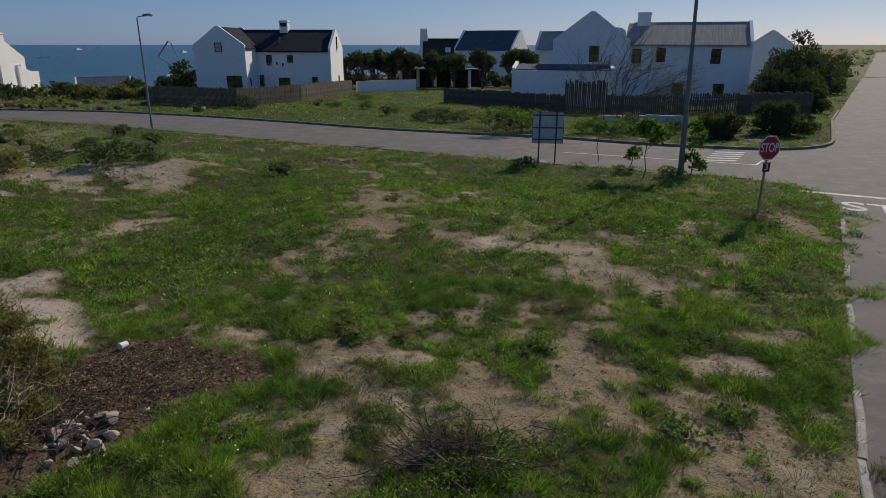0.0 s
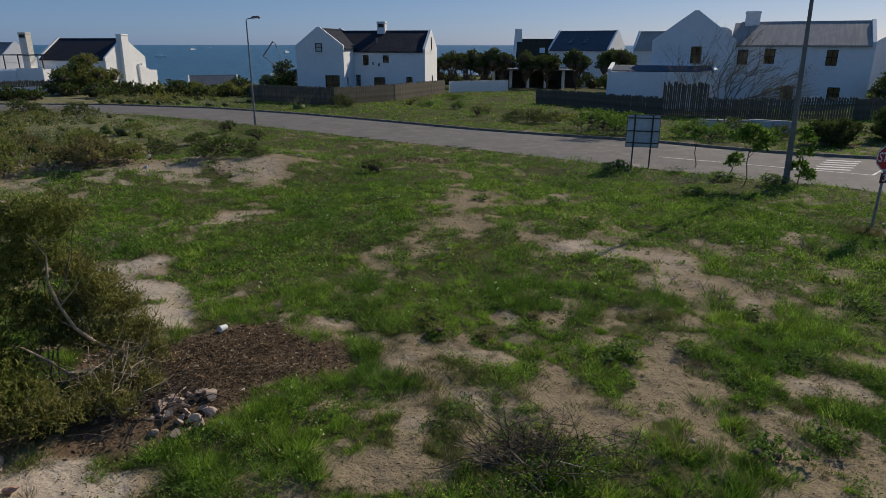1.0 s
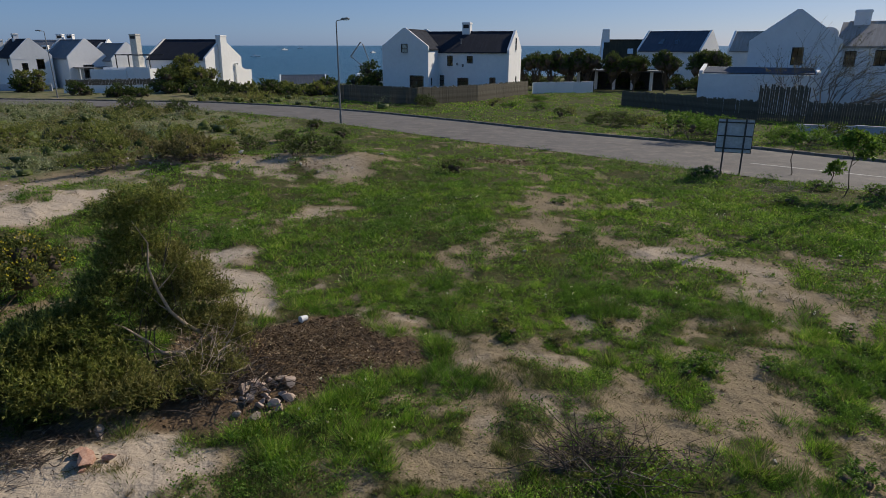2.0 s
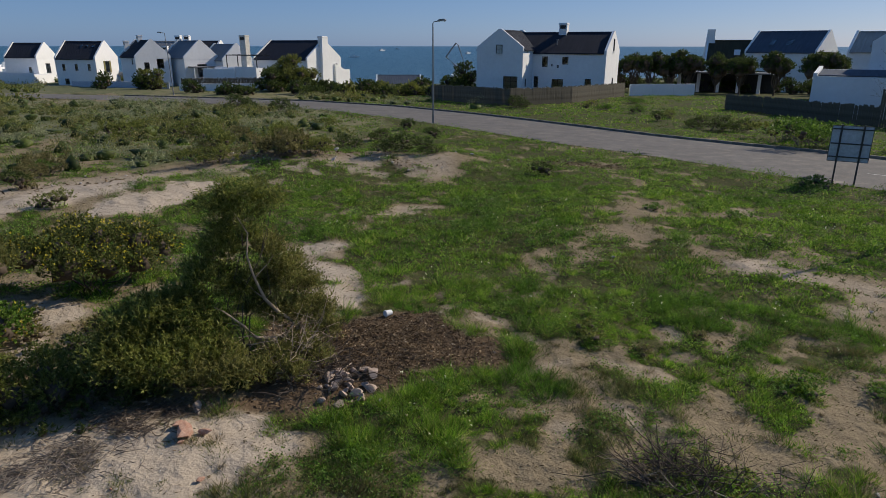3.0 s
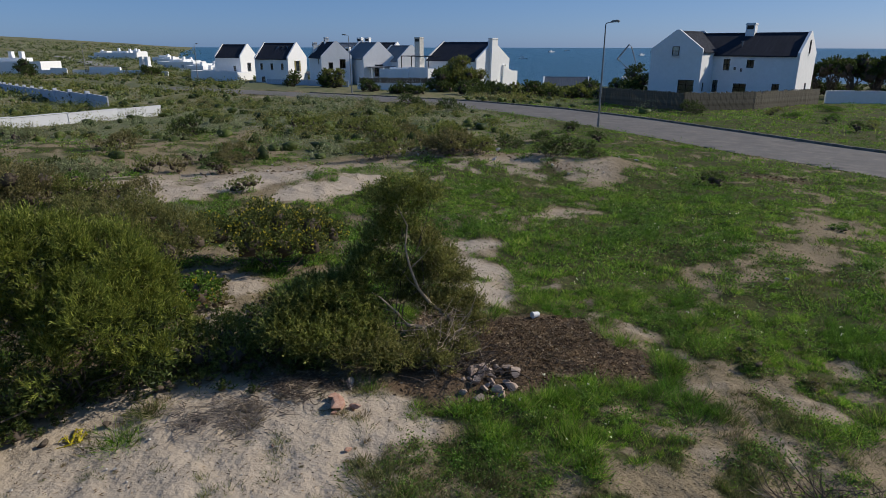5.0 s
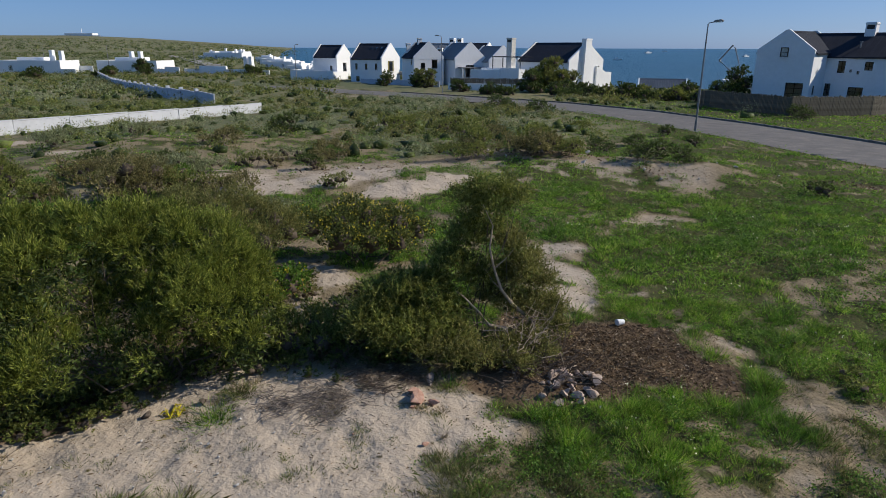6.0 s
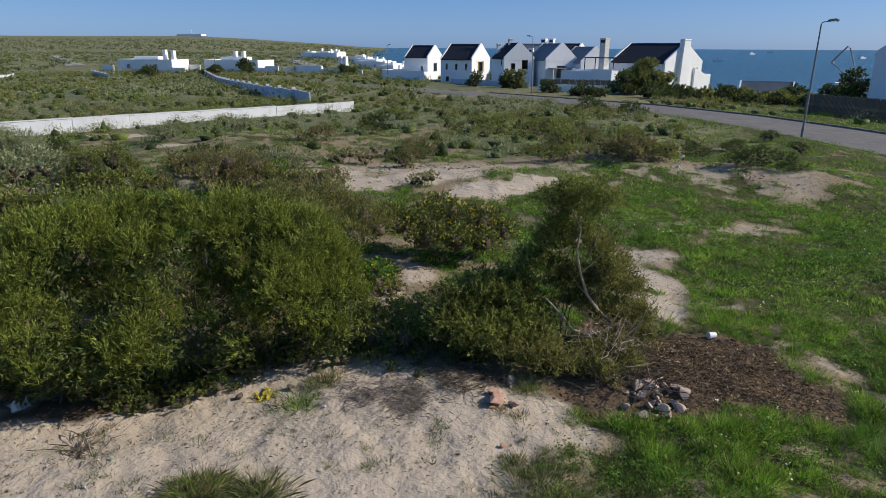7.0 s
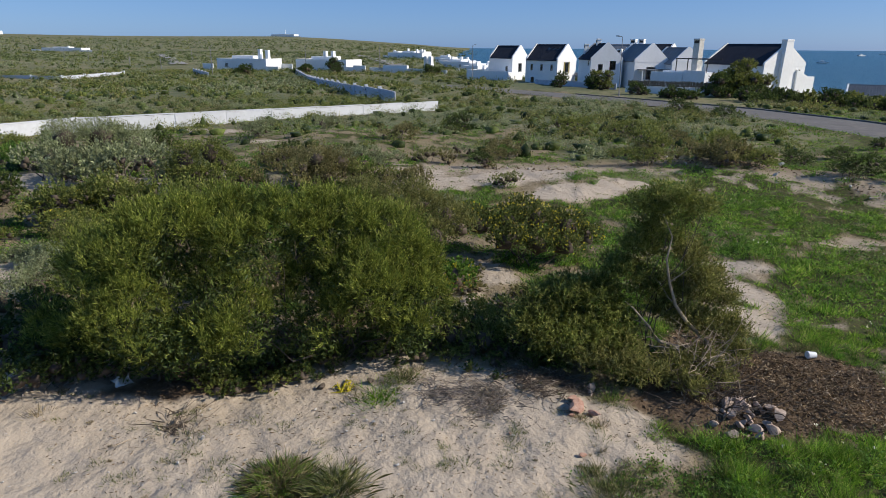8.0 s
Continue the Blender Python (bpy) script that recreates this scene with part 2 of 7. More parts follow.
LEAF_GREY = foliage("grey_green_leaf", [(0.0, (0.160, 0.182, 0.085)), (0.5, (0.245, 0.272, 0.130)), (1.0, (0.370, 0.390, 0.215))], 0.42)
LEAF_FRESH = foliage("fresh_leaf", [(0.0, (0.040, 0.088, 0.012)), (0.5, (0.105, 0.200, 0.028)), (1.0, (0.205, 0.320, 0.055))], 0.42)
LEAF_WEED = foliage("bright_weed_leaf", [(0.0, (0.060, 0.120, 0.014)), (0.5, (0.150, 0.280, 0.030)), (1.0, (0.290, 0.430, 0.065))], 0.42)
FLOWER = foliage("yellow_flower", [(0.0, (0.42, 0.36, 0.02)), (1.0, (0.68, 0.58, 0.07))], 0.3)
FLOWER_WHITE = foliage("white_flower", [(0.0, (0.62, 0.58, 0.3)), (1.0, (0.8, 0.78, 0.6))], 0.3)
GRASS = foliage("grass_blade", [(0.0, (0.045, 0.100, 0.010)), (0.35, (0.110, 0.225, 0.020)), (0.75, (0.225, 0.400, 0.040)), (0.92, (0.370, 0.470, 0.085)), (1.0, (0.52, 0.47, 0.19))], 0.5)
GRASS_DEEP = foliage("deep_green_blade", [(0.0, (0.034, 0.082, 0.010)), (0.5, (0.090, 0.195, 0.022)), (1.0, (0.190, 0.330, 0.045))], 0.45)
GRASS_OLIVE = foliage("olive_weed", [(0.0, (0.072, 0.098, 0.026)), (0.5, (0.140, 0.170, 0.046)), (0.85, (0.240, 0.225, 0.090)), (1.0, (0.400, 0.335, 0.180))], 0.4)
STRAW = foliage("dry_grass_blade", [(0.0, (0.13, 0.095, 0.05)), (0.6, (0.24, 0.19, 0.10)), (1.0, (0.36, 0.30, 0.18))], 0.3)


# ---- mesh tools ----
class Build:
    """Collects faces for one mesh."""

    def __init__(self):
        self.v, self.f = [], []

    def add(self, verts, faces):
        k = len(self.v)
        self.v += [tuple(p) for p in verts]
        self.f += [tuple(i + k for i in q) for q in faces]
        return self

    def box(self, x0, x1, y0, y1, z0, z1):
        return self.add([(x0, y0, z0), (x1, y0, z0), (x1, y1, z0), (x0, y1, z0), (x0, y0, z1), (x1, y0, z1), (x1, y1, z1), (x0, y1, z1)],
                        [(3, 2, 1, 0), (4, 5, 6, 7), (0, 1, 5, 4), (1, 2, 6, 5), (2, 3, 7, 6), (3, 0, 4, 7)])

    def prism(self, outline, a0, a1, axis="y"):
        """An outline of (u, z) pairs, drawn out along x or y."""
        n = len(outline)
        at = (lambda u, z, a: (u, a, z)) if axis == "y" else (lambda u, z, a: (a, u, z))
        verts = [at(u, z, a0) for u, z in outline] + [at(u, z, a1) for u, z in outline]
        faces = [tuple(range(n)), tuple(range(2 * n - 1, n - 1, -1))] + [(i, i + n, (i + 1) % n + n, (i + 1) % n) for i in range(n)]
        return self.add(verts, faces)

    def tube(self, points, radii, sides=7):
        pts = [Vector(p) for p in points]
        verts = []
        for i, p in enumerate(pts):
            d = (pts[min(i + 1, len(pts) - 1)] - pts[max(i - 1, 0)]).normalized()
            a = d.orthogonal().normalized()
            if abs(d.z) > 0.9:
                a = (Vector((1, 0, 0)) - d * d.x).normalized()
            b = d.cross(a)
            r = radii[i] if isinstance(radii, (list, tuple)) else radii
            verts += [p + (a * math.cos(6.2832 * k / sides) + b * math.sin(6.2832 * k / sides)) * r for k in range(sides)]
        faces = [(i * sides + k, i * sides + (k + 1) % sides, (i + 1) * sides + (k + 1) % sides, (i + 1) * sides + k) for i in range(len(pts) - 1) for k in range(sides)]
        faces += [tuple(range(sides - 1, -1, -1)), tuple((len(pts) - 1) * sides + k for k in range(sides))]
        return self.add(verts, faces)

    def mesh(self, name):
        me = bpy.data.meshes.new(name)
        me.from_pydata(self.v, [], self.f)
        bm = bmesh.new()
        bm.from_mesh(me)
        bmesh.ops.remove_doubles(bm, verts=bm.verts, dist=0.0005)
        bmesh.ops.recalc_face_normals(bm, faces=bm.faces)
        bm.to_mesh(me)
        bm.free()
        return me


def fast_mesh(name, verts, faces):
    """A mesh from arrays; faces all have the same number of corners."""
    me = bpy.data.meshes.new(name)
    n, k = faces.shape
    me.vertices.add(len(verts))
    me.vertices.foreach_set("co", np.ascontiguousarray(verts, dtype=np.float32).ravel())
    me.loops.add(n * k)
    me.loops.foreach_set("vertex_index", np.ascontiguousarray(faces, dtype=np.int32).ravel())
    me.polygons.add(n)
    me.polygons.foreach_set("loop_start", np.arange(0, n * k, k, dtype=np.int32))
    me.update(calc_edges=True)
    return me


def part(name, made, mat, parent=None, label="", at=None):
    me = made.mesh(name) if isinstance(made, Build) else made
    if not me.materials:
        me.materials.append(mat)
    ob = new(name, me)
    if parent is not None:
        ob.parent = parent
    if at is not None:
        ob.matrix_basis = at
    return tagged(ob, label) if label else ob


def thing(name, at, label, category, group="", kind=""):
    ob = new(name)
    ob.matrix_basis = at
    ob.empty_display_size = 0.2
    return tagged(ob, label, category, group, kind)


# ---- noise in the plan ----
LATTICE = np.random.default_rng(7).random((256, 256))


def plain_noise(x, y):
    xi, yi = np.floor(x).astype(int), np.floor(y).astype(int)
    u, v = x - xi, y - yi
    u, v = u * u * (3 - 2 * u), v * v * (3 - 2 * v)
    g = lambda i, j: LATTICE[i & 255, j & 255]
    return (g(xi, yi) * (1 - u) + g(xi + 1, yi) * u) * (1 - v) + (g(xi, yi + 1) * (1 - u) + g(xi + 1, yi + 1) * u) * v


def fbm(x, y, scale, octaves=4, seed=0):
    s, a, tot = 0, 1.0, 0
    for k in range(octaves):
        s = s + a * plain_noise(x / scale * 2**k + 17.3 * k + seed * 31.7, y / scale * 2**k + 9.1 * k + seed * 12.9)
        tot += a
        a *= 0.5
    return s / tot


def smooth(a, b, t):
    k = np.clip((t - a) / (b - a), 0, 1)
    return k * k * (3 - 2 * k)


# ---- roads in the plan ----
MAIN_ROAD = [(-170, 64), (-120, 62), (-85, 60.5), (-58, 58.3), (-43.5, 57), (-31, 53), (-20.5, 47.2), (-11.5, 41.2), (-6, 37.4), (0, 34.3), (5, 31.6), (10, 29.2), (15, 27.4), (22, 25.2), (60, 13)]
SIDE_ROAD = [(-11, -30), (8.9, 4.1), (30.3, 41.2), (58, 83), (100, 146), (270, 405)]


def to_line(x, y, line):
    best = np.full(np.shape(x), 1e9)
    for (ax, ay), (bx, by) in zip(line, line[1:]):
        dx, dy = bx - ax, by - ay
        t = np.clip(((x - ax) * dx + (y - ay) * dy) / (dx * dx + dy * dy), 0, 1)
        best = np.minimum(best, np.hypot(x - ax - t * dx, y - ay - t * dy))
    return best


def road_gap(x, y):
    """Metres from the asphalt's edge; below zero on it. The two roads meet in rounded corners."""
    a, b = to_line(x, y, MAIN_ROAD) - 3.8, to_line(x, y, SIDE_ROAD) - 4.5
    h = np.clip(4.5 - np.abs(a - b), 0, None)
    return np.minimum(a, b) - h * h / 18.0


# ---- the lie of the land ----
BUMPS = [(-10.6, 25.4, 2.0, 0.45), (-13.6, 24.2, 2.2, 0.35), (-17.5, 22.5, 3.0, 0.3), (-17.8, 15.6, 3.2, 0.34), (-20.5, 11.5, 3.0, 0.4), (-24.5, 8.5, 2.6, 0.4),
         (-5.2, 8.6, 1.6, 0.12), (-9.5, 1.5, 2.2, -0.18), (-27, -3, 4, 0.4), (6.6, 36.5, 4, 0.1), (-34, 12, 5, 0.5)]


def land(x, y, rough=True):
    x, y = np.asarray(x, float), np.asarray(y, float)
    r, az = np.hypot(x, y), np.degrees(np.arctan2(-x, y))
    right = smooth(-14, -28, az) * (1 - smooth(-100, -165, az))
    left = smooth(54, 64, az)
    z = -0.024 * np.clip(r - 32, 0, 118) * (1 - right)
    z = z - (1 - left) * (1 - smooth(-20, -27, az)) * 0.055 * np.clip(r - 175, 0, 200)
    z = z - (1 - smooth(38, 46, az)) * smooth(14, 20, az) * 0.055 * np.clip(r - 128, 0, 47)
    lift = 1.0 - 0.05 * np.cos(np.radians((az - 87) * 14)) * (1 - smooth(96, 104, az))
    z = z + left * smooth(54, 76, az) * lift * 41.0 * smooth(330, 3000, r) ** 1.15
    for bx, by, br, bh in BUMPS:
        z = z + bh * np.exp(-((x - bx) ** 2 + (y - by) ** 2) / (br * br))
    if rough:
        gap = road_gap(x, y)
        calm = smooth(0.0, 1.2, gap)
        near = 1 - smooth(60, 140, r)
        z = z + calm * (0.30 * (fbm(x, y, 6.0, 3, 1) - 0.5) + 0.17 * (fbm(x, y, 1.2, 3, 2) - 0.5) + near * 0.09 * (fbm(x, y, 0.35, 2, 3) - 0.5))
        z = z + calm * smooth(60, 200, r) * 1.2 * (fbm(x, y, 40.0, 4, 4) - 0.5)
        z = z + 0.30 * (fbm(x, y, 0.8, 3, 44) - 0.5) * np.exp(-((x + 17) ** 2 + (y - 15) ** 2) / 14.0)
        z = z + 0.04 * calm - 0.12 * (1 - smooth(-0.10, 0.02, gap))
    return z


def height(x, y):
    return float(land(np.array([x]), np.array([y]))[0])


# centre x, y, half axes, turn in degrees, strength (1 where none is given): bare sand
SAND_EAST = [(0.9, 21.3, 0.49, 1.25, -5), (1.3, 15.6, 0.73, 0.71, -6), (2.4, 15.5, 0.9, 0.65, 7), (3.5, 14.8, 0.54, 0.99, -6), (2.8, 13.5, 0.54, 0.49, 8), (3.9, 13.4, 0.38, 0.34, -1), (4.5, 12.4, 0.41, 0.31, -2), (7.0, 17.3, 0.66, 0.5, 3), (7.2, 14.5, 0.31, 0.39, -14), (10.0, 17.8, 0.54, 0.86, -4), (7.4, 21.0, 0.76, 0.75, -1), (4.3, 9.3, 0.44, 0.38, 6), (4.7, 9.0, 0.37, 0.33, 2), (3.8, 8.1, 0.41, 0.32, 1), (4.1, 6.5, 0.42, 0.46, 13), (5.6, 10.2, 0.42, 0.28, 5)]
SAND_MIDDLE = [(0.9, 12.2, 0.35, 0.22, 2), (1.6, 11.3, 0.33, 0.38, 1), (1.2, 10.3, 0.4, 0.28, -1), (2.8, 10.7, 0.29, 0.23, 2), (0.4, 11.0, 0.23, 0.33, 16), (2.2, 9.7, 0.48, 0.46, -8), (2.2, 8.8, 0.56, 0.45, 4), (2.4, 8.1, 0.31, 0.31, 9), (1.3, 7.8, 0.47, 0.26, -7), (0.5, 9.1, 0.37, 0.22, 4), (0.4, 8.1, 0.25, 0.22, -2), (2.3, 7.4, 0.22, 0.17, 7), (-3.6, 14.7, 0.31, 0.73, -16), (-2.9, 15.1, 0.2, 0.6, 15), (-1.4, 17.1, 0.5, 0.37, -15), (-1.5, 20.3, 0.56, 0.7, 6)]
SAND_WEST = [(-9.3, 16.6, 0.86, 0.95, 6), (-8.8, 18.0, 0.72, 0.94, -8), (-9.1, 12.9, 0.7, 0.44, 6), (-8.1, 11.2, 0.59, 0.76, -13), (-7.0, 10.6, 0.58, 0.63, -9), (-4.3, 10.4, 0.58, 0.33, 13), (-3.6, 10.7, 0.41, 0.26, 4), (-6.1, 11.6, 0.36, 0.26, -6), (-2.9, 9.9, 0.52, 0.21, -10), (-2.0, 9.2, 0.38, 0.25, 4), (-1.2, 9.6, 0.57, 0.19, 2), (-0.5, 9.3, 0.37, 0.3, 6), (-0.3, 11.1, 0.2, 0.55, -15), (-0.8, 8.1, 0.41, 0.17, 3), (-0.2, 7.9, 0.33, 0.19, -16), (-1.4, 7.2, 0.32, 0.31, -3)]
SAND_NEAR = [(-1.5, 6.4, 0.38, 0.32, 0), (-1.8, 6.4, 0.28, 0.26, -7), (-2.5, 6.7, 0.26, 0.14, 1), (-3.0, 7.6, 0.28, 0.12, 4), (3.2, 6.4, 0.34, 0.25, -1), (3.3, 7.3, 0.35, 0.22, 13), (0.6, 15.9, 0.83, 0.79, 37), (-2.0, 20.5, 1.54, 1.08, 40), (-1.9, 17.2, 0.57, 0.82, 25), (-0.2, 17.1, 0.69, 0.63, 29), (-3.6, 14.4, 0.26, 0.63, 21)]
SAND_OPEN = [(-7.0, 2.4, 1.9, 2.2, 35, 1.6), (-8.0, -2.5, 4.0, 3.6, 0, 1.8), (-5.9, 5.0, 1.3, 0.75, 35, 1.4), (-4.0, 2.0, 2.6, 2.0, 0, 1.2), (-10.6, 5.6, 1.1, 0.32, 120, 1.1), (-11.8, 7.2, 0.8, 0.5, 30, 1.2), (-9.4, 13.0, 0.77, 0.48, 51, 0.8), (-8.0, 11.7, 0.59, 1.05, 72, 0.8), (-7.0, 10.0, 0.46, 0.62, 74, 0.8)]
SAND_DUNES = [(-22.2, 9.3, 1.6, 0.7, 0, 1.2), (-19.2, 11.4, 0.9, 1.7, -20, 1.05), (-19.4, 14.0, 1.3, 0.9, 40, 1.0), (-16.5, 13.6, 0.7, 1.5, -5, 1.5), (-16.5, 16.2, 0.8, 0.9, 0, 1.4), (-22.0, 10.3, 1.2, 0.6, 50, 1.1), (-16.2, -2.6, 1.4, 0.6, 0, 1.3), (-24.0, 1.4, 1.6, 0.6, 0, 1.2), (-27.0, -3.0, 3.2, 1.0, 80, 1.3), (-44.0, 6.6, 2.2, 1.0, 30, 1.5), (-34.5, 7.8, 1.0, 0.5, 60, 1.2), (-21.7, 8.8, 0.9, 0.6, 40, 1.2)]
SAND_WIDE = SAND_OPEN + SAND_DUNES
# last row: dark mulch colour on the ground under the wattle bushes
EARTH = [(-4.4, 9.0, 1.5, 0.75, -12, 1.5), (-5.4, 7.5, 1.1, 0.8, 40, 1.2), (-6.5, 8.2, 0.8, 1.0, 20, 0.9), (-5.3, 6.5, 0.9, 0.6, 30, 0.75), (-10.4, 1.9, 0.65, 2.4, 8, 1.4)]
LUSH = [(-6.3, 15.6, 2.31, 2.61, -9), (-6.4, 20.8, 2.44, 3.27, -12), (-1.1, 13.9, 1.05, 2.32, 2), (-1.4, 11.6, 0.67, 0.77, 3), (-3.1, 8.6, 0.51, 0.58, 2), (-3.2, 7.2, 0.61, 0.38, -3), (-1.9, 7.1, 0.25, 0.37, 9), (-3.6, 6.4, 0.35, 0.31, -4), (4.4, 22.4, 3.09, 3.64, 2), (7.0, 19.1, 1.58, 3.04, 0), (7.3, 11.5, 1.11, 1.6, 14), (7.8, 13.6, 1.19, 1.06, 10), (5.9, 8.5, 0.58, 1.16, 21), (3.4, 9.2, 0.52, 1.06, 12), (2.0, 6.7, 0.29, 0.6, -3), (1.3, 9.1, 0.25, 0.68, -10)]
LUSH_WEST = [(4.3, 10.6, 0.62, 0.54, 0), (1.4, 12.9, 0.74, 0.56, 0), (-8.2, 13.7, 0.59, 1.24, 13), (-7.2, 14.4, 1.21, 2.02, 31), (-5.4, 17.4, 1.43, 3.98, 19), (-1.5, 12.8, 0.69, 1.17, 32), (-5.8, 14.7, 1.47, 1.82, 39), (-6.3, 11.9, 0.74, 0.88, 50), (-3.6, 7.0, 0.64, 0.35, 53), (-3.7, 6.1, 0.64, 0.33, 44), (-2.9, 8.5, 0.64, 0.52, 58), (-5.2, 10.4, 0.56, 0.46, 54), (-5.1, 5.8, 0.28, 0.29, 50)]


def blot(x, y, rows, seed, warp=1.3, scale=1.1):
    out = np.zeros(np.shape(x))
    wx, wy = (fbm(x, y, scale, 3, seed) - 0.5) * warp, (fbm(x, y, scale, 3, seed + 1) - 0.5) * warp
    for cx, cy, ax, ay, turn, *k in rows:
        c, s = math.cos(radians(turn)), math.sin(radians(turn))
        dx, dy = x + wx - cx, y + wy - cy
        u, v = (dx * c + dy * s) / ax, (dy * c - dx * s) / ay
        out = out + (k[0] if k else 1.0) * np.exp(-((u * u + v * v) ** 1.5) * 0.7)
    return out


def bare_spots(x, y):
    """The small bare patches of the grassed plot: pale ones, and browner ones."""
    pale = blot(x, y, SAND_EAST, 10, 0.75, 0.6) + blot(x, y, SAND_WEST, 10, 0.75, 0.6)
    brown = blot(x, y, SAND_MIDDLE, 10, 0.75, 0.6) + blot(x, y, SAND_NEAR, 10, 0.75, 0.6)
    return np.clip(pale, 0, 1.1), np.clip(brown, 0, 1.1)


def cover(x, y):
    """How far turf, bark litter and rough veld cover the sand."""
    r, az = np.hypot(x, y), np.degrees(np.arctan2(-x, y))
    pale, brown = bare_spots(x, y)
    lush = np.clip(blot(x, y, LUSH, 8, 0.9, 0.8) + blot(x, y, LUSH_WEST, 8, 0.9, 0.8), 0, 1)
    turf = 0.70 + 0.55 * (fbm(x, y, 2.6, 4, 5) - 0.5) + 1.7 * (fbm(x, y, 0.5, 3, 6) - 0.5) + 0.35 * smooth(38, 46, r) * (1 - smooth(24, 34, az))
    turf = turf + 0.42 * lush + 0.16 * smooth(14, 22, r) - (pale + brown) * (0.1 + 1.1 * fbm(x, y, 0.35, 3, 16)) - blot(x, y, SAND_WIDE, 12) * (0.5 + fbm(x, y, 0.8, 3, 17))
    scrub = smooth(19, 26, r) * smooth(36, 46, az) + smooth(33, 40, r) * smooth(22, 34, az)
    turf = turf - 0.25 * smooth(17, 24, r) * smooth(38, 48, az) - 0.5 * smooth(45, 60, az) * (1 - smooth(10, 16, r))
    veld = np.clip(scrub, 0, 1) * smooth(0.5, 3.0, road_gap(x, y)) * (0.75 + 0.9 * (fbm(x, y, 5.0, 4, 7) - 0.5))
    veld = veld * (1 - 0.5 * smooth(48, 55, az) * (1 - smooth(40, 46, r)))
    veld = np.maximum(veld, smooth(95, 130, r))
    veld = veld - blot(x, y, SAND_WIDE, 12)
    strip = np.exp(-((r - 27.5 - 2 * np.sin(az * 0.2)) / 2.3) ** 2) * smooth(20, 24, az) * (1 - smooth(60, 68, az))
    turf, veld = turf - 0.75 * strip * (0.3 + fbm(x, y, 1.1, 3, 18)), veld - 0.6 * strip
    litter = blot(x, y, EARTH, 14) + 0.42 * strip * (0.2 + 1.2 * fbm(x, y, 1.3, 3, 19))
    litter = litter + 0.5 * np.exp(-(((x + 5) ** 2) / 40 + ((y - 27.5) ** 2) / 1.2)) * (0.5 + fbm(x, y, 1.0, 3, 9))
    return np.clip(turf, 0, 1), np.clip(litter, 0, 1), np.clip(veld, 0, 1)


def dune(x, y):
    """Where clean sand lies open."""
    pale, brown = bare_spots(x, y)
    return np.clip(blot(x, y, SAND_WIDE, 12) * (0.5 + fbm(x, y, 0.8, 3, 17)) + 0.38 * pale + 0.22 * brown + 0.45 * np.exp(-((np.hypot(x, y) - 26.0) / 3.2) ** 2) * smooth(20, 24, np.degrees(np.arctan2(-x, y))), 0, 1)


def build_ground():
    inner = np.linspace(0.0, 4.0, 12)[1:]
    rings = np.concatenate([inner, np.geomspace(4.05, 70, 225), np.geomspace(71, 4800, 80)[1:]])
    turns = np.radians(np.concatenate([np.linspace(-50, 125, 460), np.linspace(129, 306, 36)]))
    rr, aa = np.meshgrid(rings, turns, indexing="ij")
    x, y = -np.sin(aa) * rr, np.cos(aa) * rr
    z = land(x, y)
    n, k = rr.shape
    verts = np.concatenate([[[0, 0, height(0.01, 0.01)]], np.stack([x, y, z], -1).reshape(-1, 3)])
    i, j = np.meshgrid(np.arange(n - 1), np.arange(k), indexing="ij")
    j2 = (j + 1) % k
    quads = np.stack([1 + i * k + j, 1 + (i + 1) * k + j, 1 + (i + 1) * k + j2, 1 + i * k + j2], -1).reshape(-1, 4)
    first = np.stack([np.zeros(k, int), np.zeros(k, int), 1 + np.arange(k), 1 + (np.arange(k) + 1) % k], -1)
    me = bpy.data.meshes.new("ground")
    tri = first[:, 1:].copy()
    tri[:, 0] = 0
    me.vertices.add(len(verts))
    me.vertices.foreach_set("co", verts.astype(np.float32).ravel())
    me.loops.add(quads.size + tri.size)
    me.loops.foreach_set("vertex_index", np.concatenate([quads.ravel(), tri.ravel()]).astype(np.int32))
    me.polygons.add(len(quads) + len(tri))
    me.polygons.foreach_set("loop_start", np.concatenate([np.arange(0, quads.size, 4), quads.size + np.arange(0, tri.size, 3)]).astype(np.int32))
    me.update(calc_edges=True)
    t, l, v = cover(verts[:, 0], verts[:, 1])
    att = me.color_attributes.new("cover", "FLOAT_COLOR", "POINT")
    att.data.foreach_set("color", np.stack([t, l, v, dune(verts[:, 0], verts[:, 1])], -1).astype(np.float32).ravel())
    me.polygons.foreach_set("use_smooth", np.ones(len(me.polygons), bool))
    me.materials.append(GROUND)
    tagged(new("ground", me), "sandy plot with patchy green grass and coastal scrub", "ground", kind="structure")


build_ground()


def build_sea():
    rings, turns = np.geomspace(150, 4950, 60), np.radians(np.linspace(-60, 80, 120))
    rr, aa = np.meshgrid(rings, turns, indexing="ij")
    verts = np.stack([-np.sin(aa) * rr, np.cos(aa) * rr, np.full(rr.shape, -6.5)], -1).reshape(-1, 3)
    i, j = np.meshgrid(np.arange(59), np.arange(119), indexing="ij")
    q = np.stack([i * 120 + j, i * 120 + j + 1, (i + 1) * 120 + j + 1, (i + 1) * 120 + j], -1).reshape(-1, 4)
    me = fast_mesh("sea", verts, q)
    me.materials.append(WATER)
    tagged(new("sea", me), "calm blue sea reaching to the horizon", "sea", kind="structure")


build_sea()


